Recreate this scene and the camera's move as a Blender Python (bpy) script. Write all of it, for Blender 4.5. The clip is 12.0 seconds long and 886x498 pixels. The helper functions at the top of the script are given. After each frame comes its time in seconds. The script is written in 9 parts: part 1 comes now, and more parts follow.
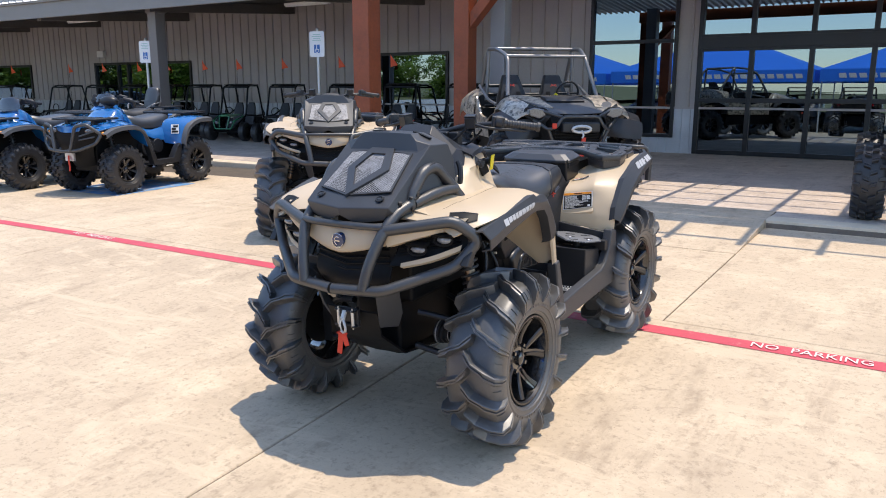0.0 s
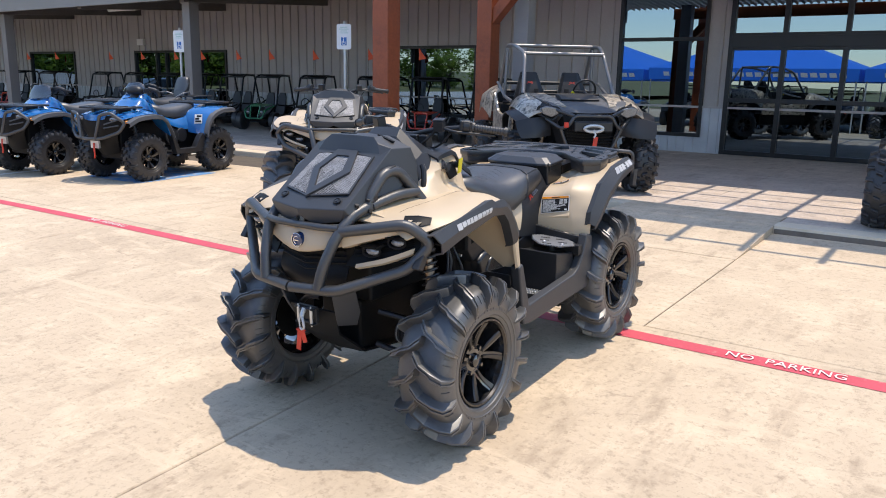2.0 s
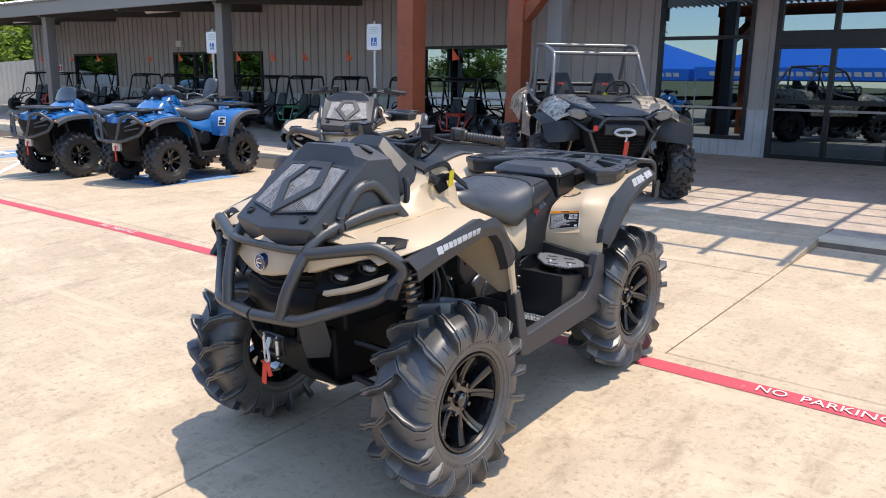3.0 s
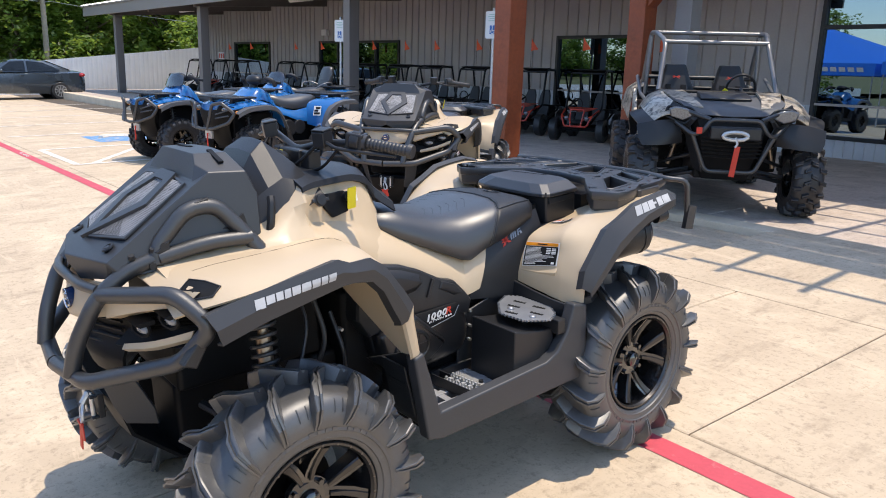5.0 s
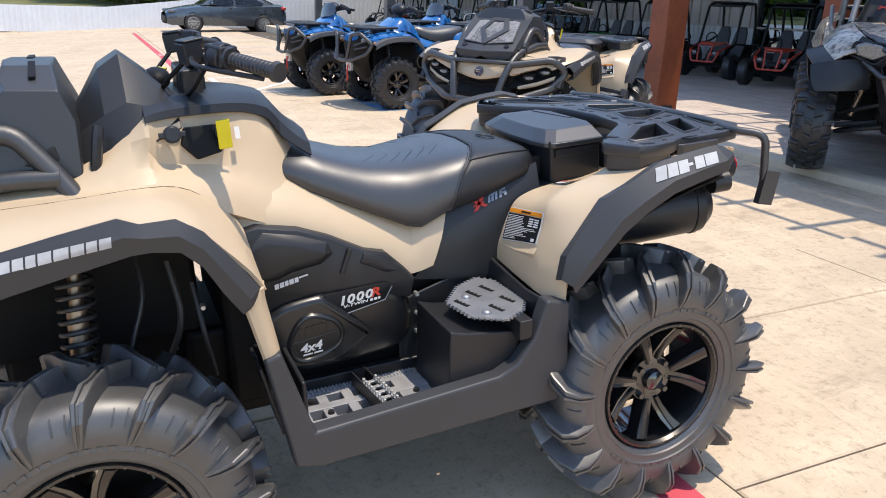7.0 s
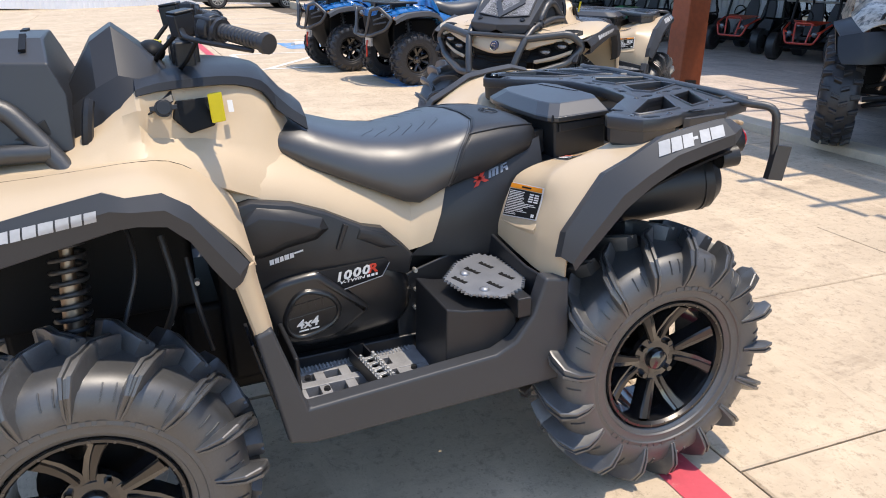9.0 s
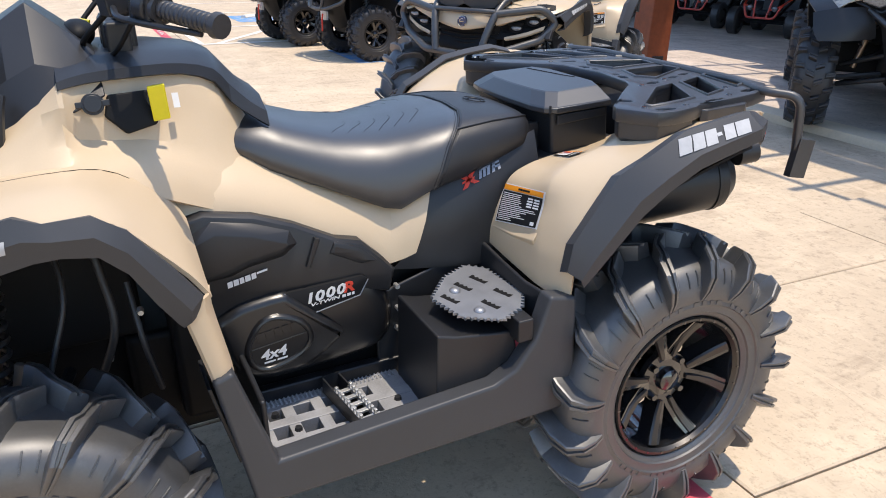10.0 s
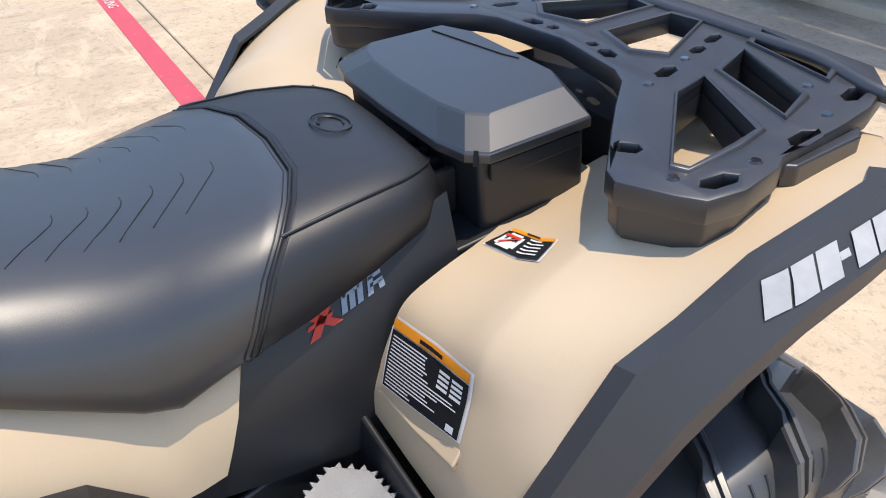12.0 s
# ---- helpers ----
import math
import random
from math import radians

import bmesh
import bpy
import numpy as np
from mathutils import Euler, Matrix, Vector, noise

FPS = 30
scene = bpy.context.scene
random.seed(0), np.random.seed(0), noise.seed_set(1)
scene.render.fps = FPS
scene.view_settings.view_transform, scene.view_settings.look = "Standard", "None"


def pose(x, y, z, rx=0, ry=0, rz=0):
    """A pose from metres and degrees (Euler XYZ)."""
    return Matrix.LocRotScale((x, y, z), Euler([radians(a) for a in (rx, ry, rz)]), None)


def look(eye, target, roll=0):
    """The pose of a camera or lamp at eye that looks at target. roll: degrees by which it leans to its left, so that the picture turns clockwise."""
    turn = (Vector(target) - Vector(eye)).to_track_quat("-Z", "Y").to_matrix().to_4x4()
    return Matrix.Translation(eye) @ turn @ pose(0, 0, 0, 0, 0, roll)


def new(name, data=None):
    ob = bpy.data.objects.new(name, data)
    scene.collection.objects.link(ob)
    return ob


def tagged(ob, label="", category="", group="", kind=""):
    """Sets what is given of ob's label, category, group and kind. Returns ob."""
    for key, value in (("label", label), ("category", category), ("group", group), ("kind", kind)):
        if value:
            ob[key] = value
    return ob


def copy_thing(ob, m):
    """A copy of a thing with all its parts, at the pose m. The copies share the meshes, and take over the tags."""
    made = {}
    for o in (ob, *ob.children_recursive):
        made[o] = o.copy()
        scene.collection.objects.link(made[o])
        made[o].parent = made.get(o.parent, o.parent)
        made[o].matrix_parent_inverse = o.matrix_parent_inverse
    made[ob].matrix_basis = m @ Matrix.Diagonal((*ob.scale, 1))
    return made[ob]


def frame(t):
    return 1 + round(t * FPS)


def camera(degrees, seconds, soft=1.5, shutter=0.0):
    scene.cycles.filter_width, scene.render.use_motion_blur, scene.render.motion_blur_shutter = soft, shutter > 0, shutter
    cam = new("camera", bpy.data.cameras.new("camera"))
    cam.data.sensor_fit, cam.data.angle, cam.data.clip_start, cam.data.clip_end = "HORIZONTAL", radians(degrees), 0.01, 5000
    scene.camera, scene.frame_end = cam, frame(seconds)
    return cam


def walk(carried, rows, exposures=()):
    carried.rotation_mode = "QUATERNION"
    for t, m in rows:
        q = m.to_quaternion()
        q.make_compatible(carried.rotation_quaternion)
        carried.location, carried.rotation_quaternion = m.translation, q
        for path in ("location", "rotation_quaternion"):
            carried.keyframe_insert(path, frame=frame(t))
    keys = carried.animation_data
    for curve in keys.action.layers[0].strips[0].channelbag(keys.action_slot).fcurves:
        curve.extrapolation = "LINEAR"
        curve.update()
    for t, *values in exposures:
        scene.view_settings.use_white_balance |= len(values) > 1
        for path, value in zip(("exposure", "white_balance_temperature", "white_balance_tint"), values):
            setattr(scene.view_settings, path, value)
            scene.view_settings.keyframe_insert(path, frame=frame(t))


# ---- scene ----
cam = camera(60.13, 12.0, soft=1.0)
PATH = [
    (0.0, 1.936, -3.619, 1.422, 78.23, -0.05, 32.25),
    (0.5, 1.959, -3.658, 1.447, 78.06, -0.23, 32.63),
    (1.0, 1.997, -3.692, 1.457, 77.81, -0.61, 33.37),
    (1.5, 2.108, -3.609, 1.466, 77.70, -0.98, 34.28),
    (2.0, 2.247, -3.467, 1.483, 77.58, -1.09, 35.38),
    (2.5, 2.238, -3.251, 1.474, 77.51, -1.06, 36.87),
    (3.0, 2.206, -3.008, 1.497, 77.55, -0.94, 38.61),
    (3.2, 2.232, -2.905, 1.486, 77.59, -0.88, 39.34),
    (4.8, 2.261, -1.888, 1.508, 76.94, -1.66, 49.33),
    (5.0, 2.290, -1.754, 1.509, 76.64, -1.68, 50.88),
    (5.5, 2.283, -1.450, 1.500, 75.57, -2.22, 55.04),
    (6.0, 2.181, -1.172, 1.499, 74.32, -2.48, 59.15),
    (6.5, 2.128, -0.900, 1.466, 73.03, -2.45, 62.95),
    (7.0, 2.102, -0.693, 1.417, 71.89, -1.98, 66.06),
    (7.2, 2.096, -0.671, 1.425, 71.48, -1.58, 66.92),
    (8.8, 2.097, -0.621, 1.400, 70.30, -1.36, 68.28),
    (9.0, 2.104, -0.614, 1.405, 70.15, -1.56, 67.90),
    (9.5, 2.015, -0.594, 1.405, 69.40, -1.84, 66.37),
    (10.0, 1.806, -0.568, 1.396, 68.34, -1.97, 64.58),
    (10.5, 1.643, -0.481, 1.409, 66.98, -1.87, 62.52),
    (11.0, 1.474, -0.340, 1.473, 65.06, -1.47, 60.86),
    (11.5, 1.211, -0.200, 1.472, 61.86, -0.88, 60.10),
    (12.0, 0.910, 0.029, 1.449, 57.11, -0.55, 59.03),
]
walk(cam, [(t, pose(x, y, z, rx, ry, rz)) for t, x, y, z, rx, ry, rz in PATH])

# ---- world and sun ----
SUN_WAY = Vector((0.12, 0.17, 1.0)).normalized()
world = bpy.data.worlds.new("world")
scene.world = world
world.use_nodes = True
wt = world.node_tree
sky = wt.nodes.new("ShaderNodeTexSky")
sky.sky_type, sky.sun_disc = "NISHITA", False
sky.sun_elevation = math.asin(SUN_WAY.z)
sky.sun_rotation = math.atan2(SUN_WAY.x, SUN_WAY.y)
sky.air_density, sky.dust_density, sky.ozone_density = 0.95, 0.4, 1.6
wt.links.new(sky.outputs[0], wt.nodes["Background"].inputs[0])
wt.nodes["Background"].inputs[1].default_value = 0.15
sun = new("sun", bpy.data.lights.new("sun", "SUN"))
sun.data.energy, sun.data.angle, sun.data.color = 2.0, radians(0.53), (1.0, 0.90, 0.775)
sun.matrix_world = look((0, 0, 30), Vector((0, 0, 30)) - SUN_WAY)
scene.view_settings.exposure = 1.15
scene.view_settings.use_white_balance = True
scene.view_settings.white_balance_temperature = 6800


# ---- materials ----
def mat(name, color, rough=0.5, metal=0.0, spec=0.5, vary=0.12, scale=6.0, fine=90.0, bump=0.15, coat=0.0, stain=None, piece=0.0, island=0.0):
    """A surface with colour variation at two scales, fine relief and, where given, stains of their own colour."""
    m = bpy.data.materials.new(name)
    m.use_nodes = True
    t = m.node_tree
    b = t.nodes["Principled BSDF"]
    b.inputs["Roughness"].default_value, b.inputs["Metallic"].default_value = rough, metal
    b.inputs["Specular IOR Level"].default_value = spec
    b.inputs["Coat Weight"].default_value = coat
    b.inputs["Coat Roughness"].default_value = 0.08
    tc = t.nodes.new("ShaderNodeTexCoord")
    big, small = t.nodes.new("ShaderNodeTexNoise"), t.nodes.new("ShaderNodeTexNoise")
    big.inputs["Scale"].default_value, big.inputs["Detail"].default_value = scale, 6.0
    small.inputs["Scale"].default_value, small.inputs["Detail"].default_value = fine, 4.0
    for n in (big, small):
        t.links.new(tc.outputs["Object"], n.inputs["Vector"])
    add = t.nodes.new("ShaderNodeMath")
    add.operation = "MULTIPLY_ADD"
    t.links.new(small.outputs["Fac"], add.inputs[0])
    add.inputs[1].default_value = 0.5
    t.links.new(big.outputs["Fac"], add.inputs[2])
    ramp = t.nodes.new("ShaderNodeMapRange")
    ramp.inputs["From Min"].default_value, ramp.inputs["From Max"].default_value = 0.45, 1.05
    ramp.inputs["To Min"].default_value, ramp.inputs["To Max"].default_value = 1.0 - vary, 1.0 + vary
    t.links.new(add.outputs[0], ramp.inputs["Value"])
    value = ramp.outputs[0]
    if piece or island:
        info = t.nodes.new("ShaderNodeObjectInfo" if piece else "ShaderNodeNewGeometry")
        r2 = t.nodes.new("ShaderNodeMapRange")
        r2.inputs["To Min"].default_value, r2.inputs["To Max"].default_value = 1.0 - (piece or island), 1.0 + (piece or island)
        t.links.new(info.outputs["Random" if piece else "Random Per Island"], r2.inputs["Value"])
        mu = t.nodes.new("ShaderNodeMath")
        mu.operation = "MULTIPLY"
        t.links.new(value, mu.inputs[0])
        t.links.new(r2.outputs[0], mu.inputs[1])
        value = mu.outputs[0]
    hue = t.nodes.new("ShaderNodeHueSaturation")
    hue.inputs["Color"].default_value = (*color, 1)
    t.links.new(value, hue.inputs["Value"])
    out = hue.outputs[0]
    if stain:
        sc, level, scale_s, amount = stain
        sn = t.nodes.new("ShaderNodeTexNoise")
        sn.inputs["Scale"].default_value, sn.inputs["Detail"].default_value = scale_s, 8.0
        sn.inputs["Roughness"].default_value = 0.65
        t.links.new(tc.outputs["Object"], sn.inputs["Vector"])
        sr = t.nodes.new("ShaderNodeMapRange")
        sr.inputs["From Min"].default_value, sr.inputs["From Max"].default_value = level, level + 0.16
        sr.inputs["To Max"].default_value = amount
        t.links.new(sn.outputs["Fac"], sr.inputs["Value"])
        mix = t.nodes.new("ShaderNodeMix")
        mix.data_type = "RGBA"
        t.links.new(sr.outputs[0], mix.inputs["Factor"])
        t.links.new(out, mix.inputs["A"])
        mix.inputs["B"].default_value = (*sc, 1)
        out = mix.outputs["Result"]
    t.links.new(out, b.inputs["Base Color"])
    rr = t.nodes.new("ShaderNodeMapRange")
    rr.inputs["To Min"].default_value, rr.inputs["To Max"].default_value = max(0.02, rough - 0.08), min(1.0, rough + 0.1)
    t.links.new(big.outputs["Fac"], rr.inputs["Value"])
    t.links.new(rr.outputs[0], b.inputs["Roughness"])
    if bump:
        bp = t.nodes.new("ShaderNodeBump")
        bp.inputs["Strength"].default_value, bp.inputs["Distance"].default_value = bump, 0.004
        t.links.new(add.outputs[0], bp.inputs["Height"])
        t.links.new(bp.outputs[0], b.inputs["Normal"])
    return m


def glass_mat(name, tint, rough=0.0, clear=0.6, shine=(0.8, 0.8, 0.8)):
    """Tinted sheet glass: a sharp reflection over a see-through tint."""
    m = bpy.data.materials.new(name)
    m.use_nodes = True
    t = m.node_tree
    t.nodes.remove(t.nodes["Principled BSDF"])
    gl, tr, mx, fr = (t.nodes.new(k) for k in ("ShaderNodeBsdfGlossy", "ShaderNodeBsdfTransparent", "ShaderNodeMixShader", "ShaderNodeFresnel"))
    gl.inputs["Roughness"].default_value = rough
    gl.inputs["Color"].default_value = (*shine, 1)
    tr.inputs["Color"].default_value = (*tint, 1)
    fr.inputs["IOR"].default_value = 1.6
    mr = t.nodes.new("ShaderNodeMapRange")
    mr.inputs["To Min"].default_value = 1.0 - clear
    t.links.new(fr.outputs[0], mr.inputs["Value"])
    t.links.new(mr.outputs[0], mx.inputs[0])
    t.links.new(tr.outputs[0], mx.inputs[1])
    t.links.new(gl.outputs[0], mx.inputs[2])
    t.links.new(mx.outputs[0], t.nodes["Material Output"].inputs["Surface"])
    return m


def concrete(name, base, dirt, piece):
    """Broom-finished concrete: broad stains, patchy wear, pale blotches, fine grit and dark pits."""
    m = bpy.data.materials.new(name)
    m.use_nodes = True
    t = m.node_tree
    b = t.nodes["Principled BSDF"]
    b.inputs["Roughness"].default_value = 0.86
    b.inputs["Specular IOR Level"].default_value = 0.3
    tc = t.nodes.new("ShaderNodeTexCoord")

    def cloud(scale, detail, rough, low, high, top, stretch=None, twist=0.0):
        n, r = t.nodes.new("ShaderNodeTexNoise"), t.nodes.new("ShaderNodeMapRange")
        n.inputs["Scale"].default_value, n.inputs["Detail"].default_value, n.inputs["Roughness"].default_value = scale, detail, rough
        n.inputs["Distortion"].default_value = twist
        src = tc.outputs["Object"]
        if stretch:
            mp = t.nodes.new("ShaderNodeMapping")
            mp.inputs["Scale"].default_value = stretch
            t.links.new(src, mp.inputs["Vector"])
            src = mp.outputs[0]
        t.links.new(src, n.inputs["Vector"])
        r.inputs["From Min"].default_value, r.inputs["From Max"].default_value, r.inputs["To Max"].default_value = low, high, top
        t.links.new(n.outputs["Fac"], r.inputs["Value"])
        return r.outputs[0], n.outputs["Fac"]

    def blend(a, color, fac):
        x = t.nodes.new("ShaderNodeMix")
        x.data_type = "RGBA"
        t.links.new(fac, x.inputs["Factor"])
        t.links.new(a, x.inputs["A"])
        x.inputs["B"].default_value = (*color, 1)
        return x.outputs["Result"]
    info, r2, hue = t.nodes.new("ShaderNodeObjectInfo"), t.nodes.new("ShaderNodeMapRange"), t.nodes.new("ShaderNodeHueSaturation")
    r2.inputs["To Min"].default_value, r2.inputs["To Max"].default_value = 1 - piece, 1 + piece
    t.links.new(info.outputs["Random"], r2.inputs["Value"])
    hue.inputs["Color"].default_value = (*base, 1)
    t.links.new(r2.outputs[0], hue.inputs["Value"])
    c = hue.outputs[0]
    c = blend(c, dirt, cloud(0.55, 8, 0.62, 0.47, 0.72, 0.55, None, 0.4)[0])
    c = blend(c, [v * 1.22 for v in base], cloud(2.3, 7, 0.70, 0.50, 0.66, 0.85)[0])
    c = blend(c, [v * 0.9 for v in dirt], cloud(5.0, 9, 0.75, 0.52, 0.70, 0.75, (1, 0.35, 1))[0])
    c = blend(c, [v * 0.75 for v in dirt], cloud(26, 6, 0.75, 0.52, 0.70, 0.75)[0])
    c = blend(c, [v * 1.12 for v in base], cloud(1.1, 9, 0.72, 0.55, 0.62, 0.7, (1, 4.5, 1), 0.8)[0])
    c = blend(c, [v * 0.55 for v in dirt], cloud(1.7, 10, 0.80, 0.60, 0.68, 0.55, (1, 3.0, 1), 1.2)[0])
    c = blend(c, [v * 0.5 for v in dirt], cloud(85, 3, 0.6, 0.63, 0.72, 0.5)[0])
    t.links.new(c, b.inputs["Base Color"])
    bp = t.nodes.new("ShaderNodeBump")
    bp.inputs["Strength"].default_value, bp.inputs["Distance"].default_value = 0.4, 0.004
    t.links.new(cloud(70, 6, 0.7, 0, 1, 1)[1], bp.inputs["Height"])
    t.links.new(bp.outputs[0], b.inputs["Normal"])
    return m


CREAM = mat("cream_plastic", (0.545, 0.422, 0.280), 0.42, vary=0.03, scale=3, fine=260, bump=0.03)
BLACK = mat("black_plastic", (0.017, 0.0175, 0.0195), 0.40, spec=0.45, vary=0.18, scale=5, fine=700, bump=0.10)
SATIN = mat("satin_black_plastic", (0.010, 0.0103, 0.0115), 0.30, spec=0.6, vary=0.15, scale=5, fine=900, bump=0.05)
SILVERPRINT = mat("silver_print", (0.44, 0.44, 0.44), 0.4, vary=0.12, scale=40, bump=0.02)
FLOORP = mat("grey_floor_plastic", (0.27, 0.272, 0.28), 0.42, spec=0.8, vary=0.25, scale=14, fine=200, bump=0.2)
SHROUD = mat("charcoal_plastic", (0.022, 0.0235, 0.027), 0.46, spec=0.75, vary=0.12, scale=4, fine=800, bump=0.08)
RACKP = mat("gloss_rack_plastic", (0.015, 0.016, 0.019), 0.40, spec=0.8, coat=0.4, vary=0.15, scale=6, fine=500, bump=0.06)
RACKP.node_tree.nodes["Principled BSDF"].inputs["Coat Roughness"].default_value = 0.45
GREYTRIM = mat("grey_plastic", (0.040, 0.0415, 0.0455), 0.48, spec=0.5, vary=0.12, scale=5, fine=700, bump=0.10)
FLAREGREY = mat("mid_grey_plastic", (0.085, 0.088, 0.094), 0.45, spec=0.5, vary=0.10, scale=5, fine=500, bump=0.06)
# black of inner parts, deepened so its colour carries the shade of recesses
DARK = mat("shaded_inner_plastic", (0.006, 0.006, 0.0065), 0.55, spec=0.22, vary=0.2, scale=8, fine=300, bump=0.1)
VINYL = mat("black_vinyl", (0.018, 0.019, 0.022), 0.40, spec=0.8, coat=0.6, vary=0.10, scale=9, fine=900, bump=0.10)
VINYL.node_tree.nodes["Principled BSDF"].inputs["Coat Roughness"].default_value = 0.50
VINYL_SMOOTH = mat("smooth_black_vinyl", (0.015, 0.0158, 0.0185), 0.46, spec=0.55, vary=0.08, scale=6, fine=600, bump=0.10)
POWDER = mat("powder_coated_steel", (0.028, 0.029, 0.031), 0.40, spec=0.9, vary=0.15, scale=12, fine=1100, bump=0.2)
RUBBER = mat("dusty_tyre_rubber", (0.040, 0.041, 0.043), 0.50, spec=1.0, coat=0.7, vary=0.35, scale=9, fine=160, bump=0.05, stain=((0.12, 0.118, 0.114), 0.58, 22.0, 0.40))
RUBBER.node_tree.nodes["Principled BSDF"].inputs["Coat Roughness"].default_value = 0.48
TREAD = mat("dusty_tread_rubber", (0.046, 0.047, 0.049), 0.44, spec=1.0, coat=0.7, vary=0.35, scale=12, fine=160, bump=0.06, stain=((0.17, 0.167, 0.16), 0.57, 24.0, 0.45))
TREAD.node_tree.nodes["Principled BSDF"].inputs["Coat Roughness"].default_value = 0.48
BLACKRUBBER = mat("black_rubber", (0.026, 0.026, 0.028), 0.45, spec=0.6, vary=0.3, scale=9, fine=160, bump=0.3)
GLOSSBLACK = mat("gloss_black_alloy", (0.010, 0.010, 0.011), 0.12, spec=0.8, coat=0.9, vary=0.1, bump=0.02)
MACHINED = mat("dark_machined_alloy", (0.085, 0.081, 0.078), 0.30, metal=0.85, vary=0.1, scale=20, fine=400, bump=0.04)
STEEL = mat("bright_steel", (0.62, 0.62, 0.61), 0.48, metal=0.85, vary=0.15, scale=30, fine=300, bump=0.08)
ALLOY = mat("brushed_plate", (0.28, 0.29, 0.31), 0.40, metal=0.6, vary=0.15, scale=20, fine=400, bump=0.1)
SPRING = mat("spring_steel", (0.03, 0.03, 0.032), 0.35, vary=0.1, bump=0.05)
BRONZE = mat("bronze_damper", (0.33, 0.24, 0.17), 0.35, metal=0.8, vary=0.1, bump=0.04)
REDPAINT = mat("red_webbing", (0.62, 0.045, 0.02), 0.55, vary=0.15, scale=20, fine=300, bump=0.1)
ORANGE = mat("orange_print", (0.85, 0.30, 0.02), 0.4, vary=0.03, bump=0.0)
WHITE = mat("white_print", (0.72, 0.71, 0.69), 0.4, vary=0.05, bump=0.02)
LABELBLACK = mat("label_black", (0.012, 0.012, 0.013), 0.75, spec=0.2, vary=0.05, bump=0.0)
YELLOW = mat("yellow_tag", (0.80, 0.66, 0.02), 0.35, vary=0.06, bump=0.04)
LENS = mat("clear_lens", (0.10, 0.107, 0.12), 0.06, spec=0.9, coat=1.0, vary=0.5, scale=60, bump=0.2)
LAMPLENS = mat("bright_lamp_lens", (0.20, 0.21, 0.225), 0.07, spec=0.9, coat=1.0, vary=0.5, scale=50, bump=0.2)
CHROME = mat("chrome", (0.75, 0.75, 0.76), 0.08, metal=1.0, vary=0.04, bump=0.0)
MESHGREY = mat("woven_grille", (0.32, 0.32, 0.33), 0.55, metal=0.2, vary=0.25, scale=30, bump=0.1)
NAVY = mat("badge_blue", (0.01, 0.03, 0.10), 0.2, coat=0.6, vary=0.05, bump=0.0)
BLUE = mat("blue_paint", (0.009, 0.12, 0.36), 0.22, coat=0.7, vary=0.08, scale=5, bump=0.02)
CONCRETE = concrete("lot_concrete", (0.545, 0.436, 0.312), (0.37, 0.285, 0.20), 0.05)
PORCHCON = concrete("porch_concrete", (0.52, 0.435, 0.365), (0.30, 0.25, 0.215), 0.05)
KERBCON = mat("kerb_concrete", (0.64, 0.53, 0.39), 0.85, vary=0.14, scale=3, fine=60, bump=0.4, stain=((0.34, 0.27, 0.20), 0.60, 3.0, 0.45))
# kerb concrete darkened: the riser's shade and its dirt share this colour
RISER = mat("shaded_dirty_kerb_face", (0.17, 0.14, 0.115), 0.9, vary=0.25, scale=6, fine=60, bump=0.4, stain=((0.38, 0.31, 0.24), 0.62, 9.0, 0.5))
JOINT = mat("joint_dirt", (0.10, 0.08, 0.06), 0.9, vary=0.3, scale=10, fine=60, bump=0.3)
REDLINE = mat("red_road_paint", (0.54, 0.07, 0.095), 0.6, vary=0.14, scale=5, fine=60, bump=0.2, stain=((0.60, 0.42, 0.36), 0.60, 18.0, 0.5))
ROADWHITE = mat("white_road_paint", (0.74, 0.70, 0.63), 0.65, vary=0.1, scale=6, fine=60, bump=0.2, stain=((0.56, 0.45, 0.34), 0.50, 9.0, 0.8))
ROADBLUE = mat("blue_road_paint", (0.10, 0.27, 0.52), 0.6, vary=0.12, scale=6, fine=60, bump=0.2, stain=((0.50, 0.42, 0.34), 0.47, 7.0, 0.85))
SIDING = mat("brown_grey_siding", (0.385, 0.352, 0.337), 0.40, vary=0.10, scale=1.2, fine=30, bump=0.05, piece=0.03)
GALV = mat("galvanised_sheet", (0.52, 0.54, 0.57), 0.42, metal=0.35, vary=0.12, scale=3, fine=60, bump=0.06)
FENCEM = mat("white_metal_fence", (0.80, 0.81, 0.82), 0.5, vary=0.05, scale=2, fine=30, bump=0.05)
BRONZEFRAME = mat("dark_bronze_frame", (0.010, 0.009, 0.009), 0.4, vary=0.1, bump=0.03)
COLUMN = mat("dark_brown_steel", (0.16, 0.148, 0.142), 0.5, vary=0.1, scale=2, bump=0.05)
FASCIA = mat("grey_fascia", (0.20, 0.19, 0.185), 0.45, vary=0.08, scale=2, bump=0.03)
SOFFIT = mat("dark_soffit", (0.13, 0.117, 0.108), 0.7, vary=0.12, scale=2, bump=0.05)
GREYCOL = mat("light_grey_column", (0.30, 0.30, 0.31), 0.5, vary=0.08, scale=2, bump=0.05)
TIMBER = mat("red_stained_timber", (0.245, 0.058, 0.019), 0.5, vary=0.32, scale=2.2, fine=26, bump=0.5, stain=((0.10, 0.022, 0.008), 0.55, 3.0, 0.6))
INNER = mat("shop_interior", (0.16, 0.145, 0.13), 0.8, vary=0.2, scale=1.0, fine=10, bump=0.05)
CLOTHBLUE = mat("blue_canvas", (0.02, 0.21, 0.85), 0.6, vary=0.08, scale=3, fine=60, bump=0.1)
